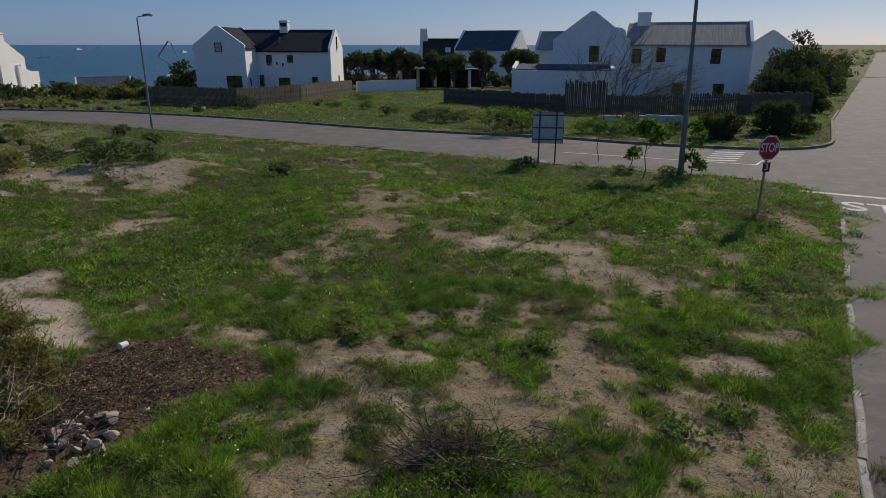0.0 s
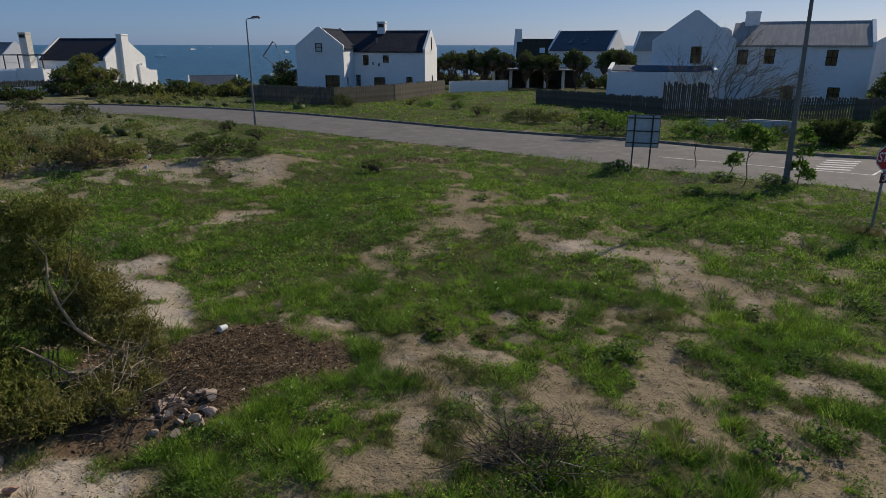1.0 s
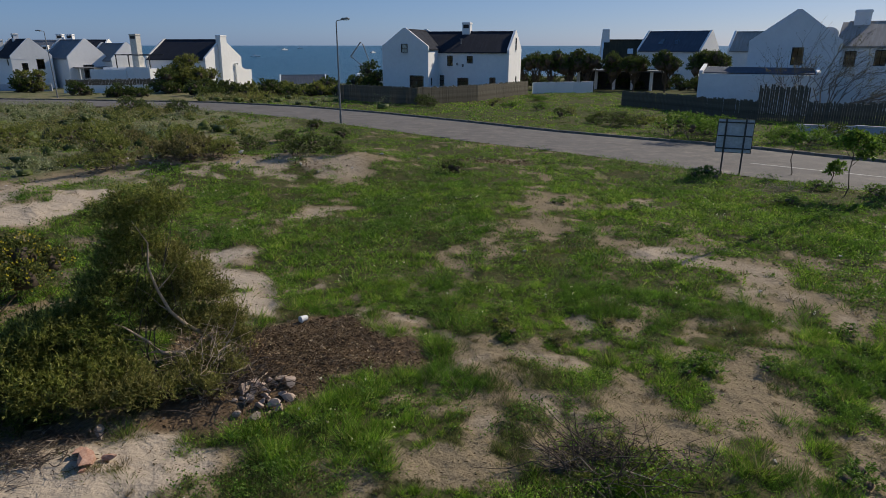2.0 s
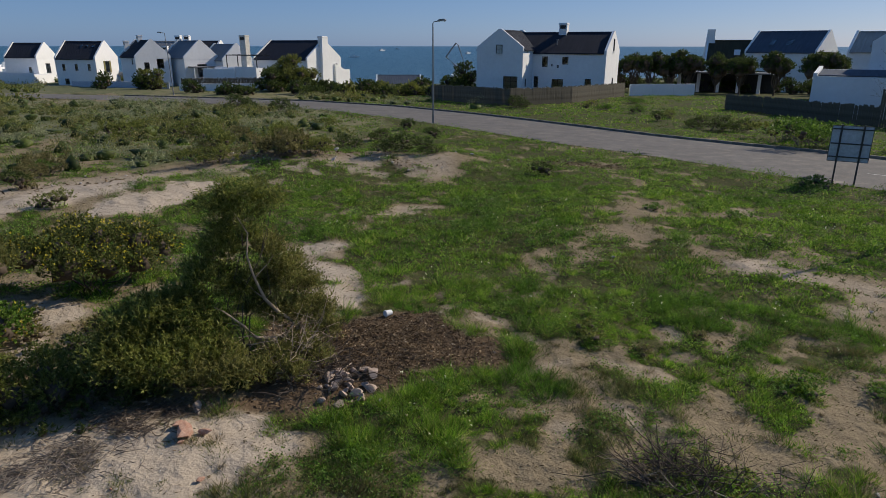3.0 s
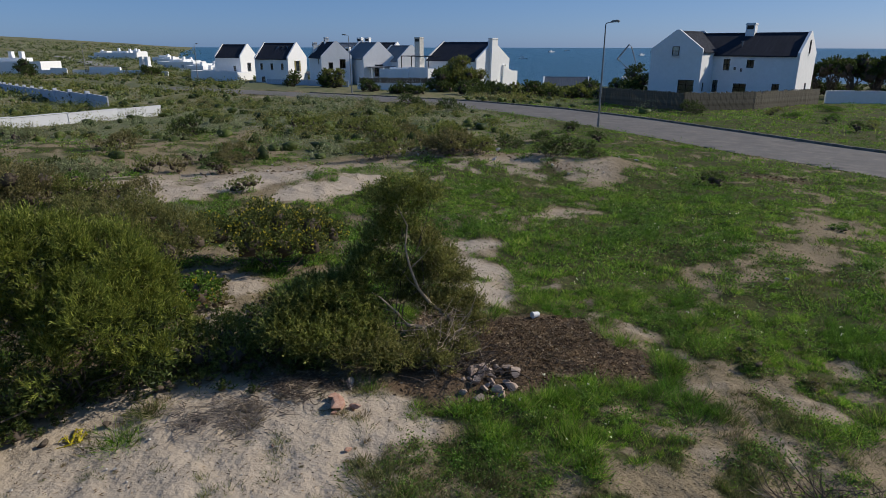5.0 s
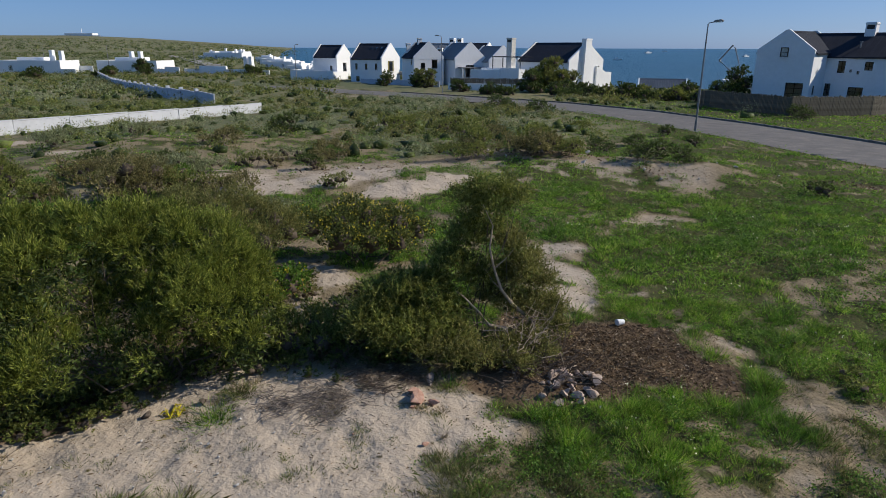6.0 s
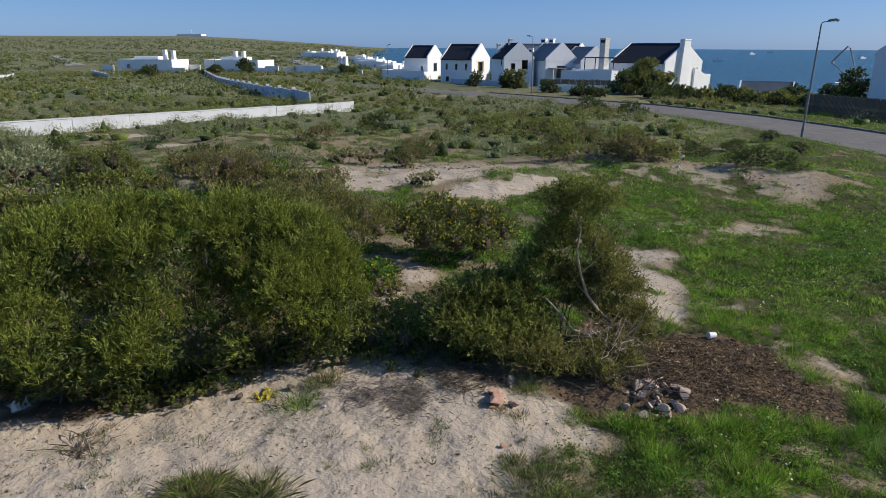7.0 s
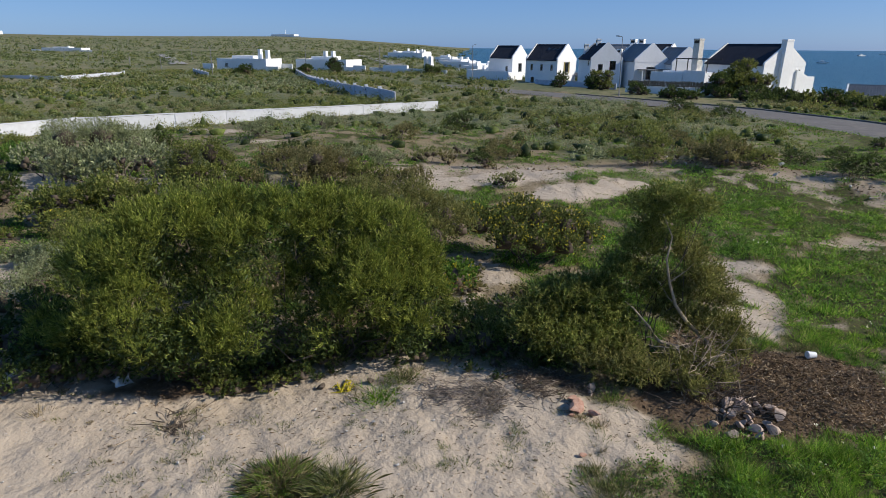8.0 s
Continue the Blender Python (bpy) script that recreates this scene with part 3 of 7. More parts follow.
def build_road():
    step = 0.45
    gx, gy = np.meshgrid(np.arange(-115, 75, step), np.arange(-12, 105, step), indexing="ij")
    x, y = gx.ravel(), gy.ravel()
    g = road_gap(x, y)
    e = 0.05
    dx, dy = (road_gap(x + e, y) - g) / e, (road_gap(x, y + e) - g) / e
    move = np.where(np.abs(g) < step * 0.75, -g, 0.0)
    x, y = x + dx * move, y + dy * move
    n, k = gx.shape
    inside = (g < step * 0.75).reshape(n, k)
    i, j = np.nonzero(inside[:-1, :-1] & inside[1:, :-1] & inside[1:, 1:] & inside[:-1, 1:])
    q = np.stack([i * k + j, (i + 1) * k + j, (i + 1) * k + j + 1, i * k + j + 1], -1)
    used, idx = np.unique(q.ravel(), return_inverse=True)
    verts = np.stack([x[used], y[used], land(x[used], y[used], False)], -1)
    me = fast_mesh("road", verts, idx.reshape(-1, 4))
    me.materials.append(ASPHALT)
    tagged(new("road", me), "worn grey asphalt road with a side street joining", "road", kind="structure")
    far = Build()
    a, b = Vector((73, 105.5)), Vector((270, 405))
    d = (b - a).normalized()
    nn = Vector((d.y, -d.x))
    pts = []
    for s in np.linspace(-6, (b - a).length, 60):
        c = a + d * float(s)
        for w in (-4.4, 4.4):
            p = c + nn * w
            pts.append((p.x, p.y, float(land(np.array([p.x]), np.array([p.y]), False)[0]) + 0.05))
    far.add(pts, [(2 * i, 2 * i + 1, 2 * i + 3, 2 * i + 2) for i in range(59)])
    part("road", far, ASPHALT)
    tagged(bpy.data.objects["road.001"], "far stretch of the grey asphalt side street", "road", kind="structure")


build_road()


# ---- kerbs and road paint ----
def onto_edge(points, off=0.0, step=1.0):
    """A line of plan points, evenly spaced, drawn onto the asphalt's edge."""
    line = []
    for (ax, ay), (bx, by) in zip(points, points[1:]):
        m = max(1, int(math.hypot(bx - ax, by - ay) / 0.25))
        line += [(ax + (bx - ax) * i / m, ay + (by - ay) * i / m) for i in range(m)]
    p = np.array(line)
    for _ in range(6):
        g = road_gap(p[:, 0], p[:, 1]) - off
        gx = (road_gap(p[:, 0] + 0.05, p[:, 1]) - off - g) / 0.05
        gy = (road_gap(p[:, 0], p[:, 1] + 0.05) - off - g) / 0.05
        p = p - np.stack([gx, gy], -1) * g[:, None]
    s = np.concatenate([[0], np.cumsum(np.hypot(*np.diff(p, axis=0).T))])
    u = np.arange(0, s[-1], step)
    return np.stack([np.interp(u, s, p[:, 0]), np.interp(u, s, p[:, 1])], -1)


def kerb_stone_mesh(length, wide=0.16, tall=0.16):
    b = 0.02
    made = Build()
    made.prism([(-wide / 2, -0.15), (wide / 2, -0.15), (wide / 2, tall - b), (wide / 2 - b, tall), (-wide / 2 + b, tall), (-wide / 2, tall - b)], -length / 2, length / 2, "x")
    return made.mesh("kerbstone")


def lay_kerb(name, points, label, step=1.2, off=0.09, lift=0.0, keep=lambda i: True, mat=KERB, jolt=0.7, wide=0.16):
    line = onto_edge(points, off, step)
    kerb = thing(name, pose(0, 0, 0), label, "kerb", kind="structure")
    me = kerb_stone_mesh(step - 0.015, wide)
    me.materials.append(mat)
    for i, (p, q) in enumerate(zip(line, line[1:])):
        if not keep(i):
            continue
        c = (p + q) / 2
        z = float(land(np.array([c[0]]), np.array([c[1]]), False)[0])
        part("kerbstone", me, mat, kerb, at=pose(c[0], c[1], z - 0.03 + lift, 0, random.uniform(-1.4, 1.4) * jolt, math.degrees(math.atan2(q[1] - p[1], q[0] - p[0])) + random.uniform(-jolt, jolt)))


lay_kerb("kerb", [(-75, 63.5), (-58, 62), (-43.5, 61), (-29.8, 57), (-17.3, 49.8), (-7.1, 42.5), (0.5, 38.2), (6.7, 34.9), (12.2, 32.8), (15.5, 32.7), (18.8, 34.4), (21.9, 37.1), (26.5, 43.6), (31.8, 51.4)],
         "low grey concrete kerb along the road's far side")
gone = {0, 4, 5, 8, 9, 11, 12, 13, 16}
lay_kerb("kerb", [(4.3, 5.2), (6.6, 9.1), (8.1, 11.6), (10.3, 15.5), (11.2, 18.2), (11.6, 20.2)], "broken pale concrete kerb overgrown by grass", 0.95, -0.05, -0.11, lambda i: i not in gone, KERB_PALE, 3.0, 0.12)


def on_road(x, y, lift=0.004):
    return float(land(np.array([x]), np.array([y]), False)[0]) + lift


def stripe(ax, ay, bx, by, wide, label, name="road_marking"):
    made = Build()
    d = Vector((bx - ax, by - ay))
    nn = Vector((-d.y, d.x)).normalized() * wide / 2
    m = max(2, int(d.length / 0.6))
    pts = []
    for i in range(m + 1):
        p = Vector((ax, ay)) + d * (i / m)
        for s in (-1, 1):
            q = p + nn * s
            pts.append((q.x, q.y, on_road(q.x, q.y)))
    made.add(pts, [(2 * i, 2 * i + 2, 2 * i + 3, 2 * i + 1) for i in range(m)])
    ob = part(name, made, ROAD_PAINT)
    return tagged(ob, label, "road marking", kind="structure")


stripe(10.7, 23.3, 17.5, 19.7, 0.26, "white stop line painted across the side street")
stripe(5.8, 30.5, 13.6, 27.3, 0.09, "thin white line painted along the road")
stripe(13.6, 27.3, 14.5, 28.5, 0.09, "short white line closing the lane marking")
for i in range(5):
    k = i / 4
    stripe(11.8 + 1.45 * k, 28.5 + 2.3 * k, 13.2 + 1.4 * k, 28.3 + 2.2 * k, 0.24, "worn white bar of a crossing painted on asphalt")


def letters(name, text, size, mat, parent=None, at=None, thick=0.003):
    cu = bpy.data.curves.new(name, "FONT")
    cu.body, cu.size, cu.align_x, cu.align_y, cu.extrude, cu.offset = text, size, "CENTER", "CENTER", thick, 0.012 * size
    temp = new(name + "_source", cu)
    bpy.context.view_layer.update()
    me = bpy.data.meshes.new_from_object(temp.evaluated_get(bpy.context.evaluated_depsgraph_get()))
    bpy.data.objects.remove(temp)
    me.name = name
    me.materials.clear()
    me.materials.append(mat)
    return part(name, me, mat, parent, at=at)


word = letters("road_word", "STOP", 1.0, ROAD_PAINT, None,
               pose(14.72, 19.1, on_road(14.72, 19.1, 0.004), 0, 0, -28) @ Matrix.Diagonal((1.7, 1.75, 1, 1)), 0.002)
tagged(word, "worn white word painted on the side street's asphalt", "road marking", kind="structure")


# ---- poles and signs ----
def lathe(radii, sides=16):
    made = Build()
    made.tube([(0, 0, z) for z, _ in radii], [r for _, r in radii], sides)
    return made


def street_lamp(x, y, turn, tall, label, lean=0.0, thick=1.0):
    t = thing("street_lamp", pose(x, y, height(x, y) - 0.05, 0, lean, turn), label, "street lamp", "street lamps")
    part("pole", lathe([(0, 0.085 * thick), (0.8, 0.085 * thick), (0.85, 0.065 * thick), (tall * 0.6, 0.055 * thick), (tall, 0.04 * thick)], 12), STEEL, t)
    part("base_collar", lathe([(-0.1, 0.14), (0.12, 0.14), (0.16, 0.1)], 12), STEEL, t)
    part("arm", Build().tube([(0, 0, tall - 0.05), (0.05, 0, tall + 0.06), (0.2, 0, tall + 0.1), (0.45, 0, tall + 0.12)], 0.03, 8), STEEL, t)
    head = Build()
    head.prism([(0.38, tall + 0.09), (0.95, tall + 0.14), (0.98, tall + 0.2), (0.85, tall + 0.27), (0.5, tall + 0.24), (0.38, tall + 0.18)], -0.11, 0.11)
    h = part("lamp_head", head, STEEL, t)
    part("lens", Build().prism([(0.55, tall + 0.06), (0.9, tall + 0.09), (0.93, tall + 0.137), (0.52, tall + 0.1)], -0.085, 0.085), GLASS, h)
    return t


street_lamp(-19.15, 42.1, 0, 7.0, "grey steel street lamp beside the road")
street_lamp(-68.8, 66.2, 200, 8.0, "grey steel street lamp pole beside the garden walls", 1.5)
street_lamp(-133, 81, 20, 8.0, "grey steel street lamp among the scrub", thick=1.4)
for x, y, tall in ((-242, 24, 5.0), (-373, 53, 6.3), (-180, 30, 7.6), (-463, 106, 6.7), (-218, 67, 8.2), (-227, 98, 8.2), (-266, 16, 5.0), (-346, 4, 5.0), (-315, 9, 5.0), (-372, -6, 5.2)):
    street_lamp(x, y, 30, tall, "distant slim street lamp in the scrubland", thick=1.7)


def utility_pole(x, y):
    t = thing("utility_pole", pose(x, y, height(x, y) - 0.3, 0, -1.4, 0), "tall weathered grey timber utility pole", "utility pole")
    part("pole", lathe([(0, 0.115), (3, 0.09), (6, 0.066), (9.2, 0.052)], 14), POLE_WOOD, t)
    for z in (1.9, 2.6):
        part("steel_band", Build().tube([(0, 0, z), (0, 0, z + 0.02)], 0.101, 14), STEEL, t)
    part("cable", Build().tube([(0.03, 0.11, 0.4), (0.03, 0.088, 3), (0.02, 0.066, 6), (0.02, 0.052, 9)], 0.013, 6), STEEL_DARK, t)


utility_pole(9.45, 24.9)


def stop_sign(x, y):
    t = thing("stop_sign", pose(x, y, height(x, y) - 0.05, 1.0, 0.0, 14), "red octagonal stop sign with small plate on a leaning post", "road sign")
    part("post", lathe([(-0.2, 0.035), (2.5, 0.035)], 10), STEEL, t)
    octo = lambda r: [(r * math.cos(radians(22.5 + 45 * i)), 2.13 + r * math.sin(radians(22.5 + 45 * i))) for i in range(8)]
    plate = part("plate", Build().prism(octo(0.385), -0.046, -0.04), WHITE, t, "white-bordered octagonal plate")
    part("red_field", Build().prism(octo(0.352), -0.050, -0.0465), RED, plate)
    letters("word", "STOP", 0.30, WHITE, plate, pose(0, -0.052, 2.13, 90, 0, 0) @ Matrix.Diagonal((0.85, 1.25, 1, 1)), 0.0015)
    small = part("number_plate_board", Build().box(-0.125, 0.125, -0.046, -0.04, 1.42, 1.70), BLACK, t, "small dark red plate with a white figure")
    small.name = "small_plate"
    letters("figure", "3", 0.27, WHITE, small, pose(0, -0.049, 1.56, 90, 0, 0), 0.0015)
    for z in (1.98, 2.28):
        part("clamp", Build().box(-0.05, 0.05, -0.042, 0.04, z, z + 0.03), STEEL, t)


stop_sign(9.55, 18.65)


def sign_board():
    t = thing("road_sign_board", pose(4.55, 27.75, height(4.55, 27.75), 0, 0, -6), "back of a grey metal road sign on two steel posts", "road sign")
    part("panel", Build().box(-0.66, 0.66, 0.04, 0.06, 0.98, 2.3), SIGN_BACK, t, "pale grey metal panel")
    for x in (-0.36, 0.36):
        part("post", Build().tube([(x, 0, -0.3), (x, 0, 2.35)], 0.032, 10), STEEL_DARK, t)
    for z in (1.12, 1.62, 2.16):
        part("rail", Build().box(-0.64, 0.64, 0.0, 0.04, z, z + 0.045), STEEL_DARK, t)
    rim = Build()
    rim.box(-0.675, -0.655, 0.03, 0.065, 0.97, 2.31).box(0.655, 0.675, 0.03, 0.065, 0.97, 2.31).box(-0.655, 0.655, 0.03, 0.065, 2.295, 2.315).box(-0.655, 0.655, 0.03, 0.065, 0.965, 0.985)
    part("rim", rim, STEEL_DARK, t)


sign_board()


# ---- far roads over the plain ----
def far_road(points, wide, label):
    made = Build()
    dense = []
    for (ax, ay), (bx, by) in zip(points, points[1:]):
        dense += [(ax + (bx - ax) * k / 12, ay + (by - ay) * k / 12) for k in range(12)]
    pts = []
    for (ax, ay), (bx, by) in zip(dense, dense[1:]):
        d = Vector((bx - ax, by - ay)).normalized()
        for w in (-wide / 2, wide / 2):
            x, y = ax - d.y * w, ay + d.x * w
            pts.append((x, y, float(land(np.array([x]), np.array([y]))[0]) + 0.35))
    made.add(pts, [(2 * i, 2 * i + 1, 2 * i + 3, 2 * i + 2) for i in range(len(pts) // 2 - 1)])
    tagged(part("road", made, ROAD_PALE), label, "road", kind="structure")


far_road([(-290, 36), (-440, 49), (-578, 56), (-682, 56)], 7, "distant grey road over the plain")
far_road([(-247, 115), (-391, 164), (-537, 208)], 7, "distant grey road towards the white houses")


# ---- houses ----
def wall_cells(made, length, z0, z1, holes, place):
    """A wall of boxes round its openings; holes are (u, z, wide, high). place(u0, u1, z0, z1) adds a box."""
    us = sorted({0.0, length, *(round(h[0] - h[2] / 2, 3) for h in holes), *(round(h[0] + h[2] / 2, 3) for h in holes)})
    zs = sorted({z0, z1, *(round(h[1], 3) for h in holes), *(round(h[1] + h[3], 3) for h in holes)})
    for u0, u1 in zip(us, us[1:]):
        for a, b in zip(zs, zs[1:]):
            um, zm = (u0 + u1) / 2, (a + b) / 2
            if not any(abs(um - h[0]) < h[2] / 2 and h[1] < zm < h[1] + h[3] for h in holes):
                place(u0, u1, a, b)


def window_set(house, base, wide, high, bars=(1, 1), mat=None, shutters=False, door=False):
    """A framed window in the plane y = 0, its sill at z = 0 and its middle at x = 0."""
    mat = mat or FRAME_DARK
    fr = Build()
    w, b = wide / 2, 0.07
    fr.box(-w, -w + b, 0.05, 0.13, 0, high).box(w - b, w, 0.05, 0.13, 0, high).box(-w + b, w - b, 0.05, 0.13, 0, b).box(-w + b, w - b, 0.05, 0.13, high - b, high)
    for i in range(1, bars[0] + 1):
        x = -w + wide * i / (bars[0] + 1)
        fr.box(x - 0.025, x + 0.025, 0.06, 0.12, b, high - b)
    for i in range(1, bars[1] + 1):
        z = high * i / (bars[1] + 1)
        fr.box(-w + b, w - b, 0.065, 0.115, z - 0.025, z + 0.025)
    win = part("door" if door else "window", fr, mat, house, at=base)
    part("pane", Build().box(-w + b, w - b, 0.085, 0.095, b, high - b), GLASS, win)
    if not door:
        part("sill", Build().box(-w - 0.08, w + 0.08, -0.06, 0.05, -0.08, 0.0), PLASTER, win)
    if shutters:
        for s in (-1, 1):
            part("shutter", Build().box(s * (w + 0.26) - 0.24, s * (w + 0.26) + 0.24, -0.05, -0.005, -0.05, high + 0.05), SHUTTER, win, "olive-painted louvred shutter")
    return win


def cottage(house, at, L, D, eave, ridge, roof, openings=(), ends=(True, True), attic=(), plaster=None, sink=1.2):
    """One gabled block of a house: its front on y = 0, the ridge along x. openings: (side, u, z, wide, high[, options])."""
    plaster = plaster or PLASTER
    t = 0.25
    made = Build()
    side = lambda s: [(o[1], o[2], o[3], o[4]) for o in openings if o[0] == s]
    wall_cells(made, L, -sink, eave, side("f"), lambda a, b, c, d: made.box(a, b, 0, t, c, d))
    wall_cells(made, L, -sink, eave, side("b"), lambda a, b, c, d: made.box(a, b, D - t, D, c, d))
    wall_cells(made, D - 2 * t, -sink, eave, [(u - t, z, w, h) for u, z, w, h in side("l")], lambda a, b, c, d: made.box(0, t, a + t, b + t, c, d))
    wall_cells(made, D - 2 * t, -sink, eave, [(u - t, z, w, h) for u, z, w, h in side("r")], lambda a, b, c, d: made.box(L - t, L, a + t, b + t, c, d))
    up = 0.32
    for x0, parapet in ((-0.02, ends[0]), (L - t - 0.03, ends[1])):
        k = up if parapet else -0.02
        made.prism([(-0.03, eave - 0.25), (-0.03, eave + k), (D / 2 - 0.18, ridge + k), (D / 2 + 0.18, ridge + k), (D + 0.03, eave + k), (D + 0.03, eave - 0.25)], x0, x0 + t + 0.05, "x")
    w = part("wall", made, plaster, house, at=at)
    rise = (ridge - eave) / (D / 2)
    o = 0.22
    for s in (0, 1):
        ob = Build()
        f = (lambda y: y) if s == 0 else (lambda y: D - y)
        ob.prism([(f(-o), eave - o * rise), (f(D / 2), ridge), (f(D / 2), ridge + 0.14), (f(-o), eave - o * rise + 0.14)], 0.28 if ends[0] else -0.25, L - 0.28 if ends[1] else L + 0.25, "x")
        part("roof_slope", ob, roof, house, at=at)
    part("ridge_cap", Build().prism([(D / 2 - 0.22, ridge + 0.04), (D / 2, ridge + 0.23), (D / 2 + 0.22, ridge + 0.04)], 0.3, L - 0.3, "x"), roof, house, at=at)
    for op in openings:
        s, u, z, wd, hg = op[:5]
        opt = op[5] if len(op) > 5 else {}
        base = {"f": pose(u, 0, z), "b": pose(u, D, z, 0, 0, 180), "l": pose(0, u, z, 0, 0, -90), "r": pose(L, u, z, 0, 0, 90)}[s]
        window_set(house, at @ base, wd, hg, **opt)
    for s, u, z, wd, hg in attic:
        base = {"l": pose(-0.09, u, z, 0, 0, -90), "r": pose(L + 0.09, u, z, 0, 0, 90)}[s]
        window_set(house, at @ base @ pose(0, -0.06, 0), wd, hg, (0, 1))
    return w


def chimney(house, at, w, d, z0, z1, pot=True, mat=None, slope=0.0):
    made = Build()
    s = slope
    made.add([(-w / 2 - s, -d / 2, z0), (w / 2 + s, -d / 2, z0), (w / 2 + s, d / 2, z0), (-w / 2 - s, d / 2, z0), (-w / 2, -d / 2, z1), (w / 2, -d / 2, z1), (w / 2, d / 2, z1), (-w / 2, d / 2, z1)],
             [(3, 2, 1, 0), (4, 5, 6, 7), (0, 1, 5, 4), (1, 2, 6, 5), (2, 3, 7, 6), (3, 0, 4, 7)])
    made.box(-w / 2 - 0.06, w / 2 + 0.06, -d / 2 - 0.06, d / 2 + 0.06, z1 - 0.22, z1 - 0.08)
    c = part("chimney", made, mat or PLASTER, house, at=at)
    if pot:
        part("flue", Build().box(-w / 2 + 0.14, w / 2 - 0.14, -d / 2 - 0.012, -d / 2 + 0.02, z1 - 0.75, z1 - 0.3), FRAME_DARK, c)
    return c


def house_at(x, y, turn, label, lower=0.0):
    return thing("house", pose(x, y, float(land(np.array([x]), np.array([y]), False)[0]) - lower, 0, 0, turn), label, "house", "white coastal houses")


DOOR = dict(bars=(1, 3), door=True)

# two-storey house behind the pole fence
h = house_at(-30.2, 80.2, -3, "white two-storey gabled house with a dark roof behind a pole fence")
cottage(h, pose(0, 4.0, 0), 15.8, 7.6, 5.35, 7.75, ROOF_DARK,
        [("f", 7.9, 3.6, 0.75, 1.3), ("f", 10.6, 3.95, 0.8, 0.9), ("f", 6.8, 1.0, 0.6, 1.4), ("f", 9.7, 0.1, 1.5, 2.0, DOOR), ("f", 13.7, 0.7, 0.8, 1.5), ("r", 4.6, 0.2, 0.9, 2.0, DOOR), ("f", 8.9, 3.7, 0.25, 0.3, dict(bars=(0, 0))), ("f", 9.65, 3.5, 0.25, 0.35, dict(bars=(0, 0)))], (False, True), [("r", 3.8, 5.6, 0.4, 1.5)])
cottage(h, pose(0, 8.2, 0, 0, 0, -90), 8.2, 6.3, 5.75, 7.95, ROOF_DARK,
        [("r", 4.7, 0.15, 1.9, 2.35, DOOR), ("b", 6.9, 1.2, 0.5, 1.0)], (True, True), [("r", 3.1, 5.3, 0.85, 1.05)])
chimney(h, pose(9.1, 7.8, 0), 1.05, 1.05, 6.5, 9.1)
vent = Build().tube([(9.0, 5.4, 6.0), (9.0, 5.4, 6.9)], 0.09, 8)
vent.tube([(9.0, 5.4, 6.9), (9.0, 5.4, 7.02)], 0.17, 8)
part("vent_pipe", vent, STEEL, h)

# large house at the corner
h = house_at(11.0, 66.6, -14, "large white gabled house with a grey-brown roof", 0.0)
cottage(h, pose(0, 7.5, 0, 0, 0, -90), 7.5, 7.4, 5.9, 8.55, ROOF_BROWN, [("r", 4.05, 4.1, 0.95, 1.6), ("r", 2.0, 0.8, 1.0, 1.2)], (True, True))
cottage(h, pose(7.2, 2.2, 0, 0, 0, -5), 11.6, 8.0, 5.75, 7.75, ROOF_BROWN,
        [("f", 1.0, 4.0, 0.9, 1.35), ("f", 3.3, 4.1, 0.9, 1.35), ("f", 8.4, 4.0, 0.9, 1.4), ("f", 9.0, 0.9, 1.0, 1.2), ("f", 5.2, 0.8, 1.1, 1.3)], (False, True))
chimney(h, pose(8.8, 6.0, 0), 1.3, 1.0, 6.5, 8.95, False)
dome = Build()
dome.prism([(5.3, 6.6)] + [(6.2 + 0.9 * math.cos(a), 6.9 + 0.6 * math.sin(a)) for a in np.linspace(3.14, 0, 9)] + [(7.1, 6.6)], 6.0, 6.5)
part("round_gable", dome, PLASTER, h)
annex = Build()
annex.box(-0.1, 9.3, -6.0, -5.7, -1.2, 3.45).box(-0.1, 0.15, -5.7, -1.0, -1.2, 3.6).box(9.05, 9.3, -5.7, -1.0, -1.2, 3.75).box(0.15, 9.05, -1.25, -1.0, -1.2, 3.9)
annex.prism([(-6.05, 3.45), (-6.05, 3.7), (-1.0, 4.15), (-1.0, 3.9)], -0.12, 0.18, "x").prism([(-6.05, 3.45), (-6.05, 3.7), (-1.0, 4.2), (-1.0, 3.9)], 9.02, 9.32, "x")
part("annex_wall", annex, PLASTER, h, at=pose(-3.6, 0.6, 0, 0, 0, 4))
part("annex_roof", Build().prism([(-5.7, 3.5), (-1.25, 3.85), (-1.25, 3.9), (-5.7, 3.55)], 0.18, 9.02, "x"), ROOF_BLUE, h, "flat blue-grey roof", at=pose(-3.6, 0.6, 0, 0, 0, 4))
window_set(h, pose(-3.6, 0.6, 0, 0, 0, 4) @ pose(5.6, -6.1, 0.7), 1.0, 1.3, (1, 2), FRAME_WHITE)

# houses towards the sea
h = house_at(2.0, 121.5, -26, "white gabled house with a blue-grey roof")
cottage(h, pose(0, 0, 0), 11.2, 8.5, 6.1, 9.2, ROOF_BLUE, [("f", 3.0, 1.0, 1.6, 2.1, DOOR), ("f", 7.5, 1.0, 1.4, 1.4), ("r", 4.2, 3.2, 1.0, 1.2)])
for x in (3.6, 6.3):
    sl = pose(x, 1.85, 6.1 + 1.85 * 3.1 / 4.25 + 0.16, -54 + 90, 0, 0)
    part("skylight", Build().box(-0.4, 0.4, -0.7, 0.7, 0.0, 0.06), GLASS, h, at=sl)
h = house_at(-4.2, 124, 0, "white house with a dark thatched roof and a tall chimney")
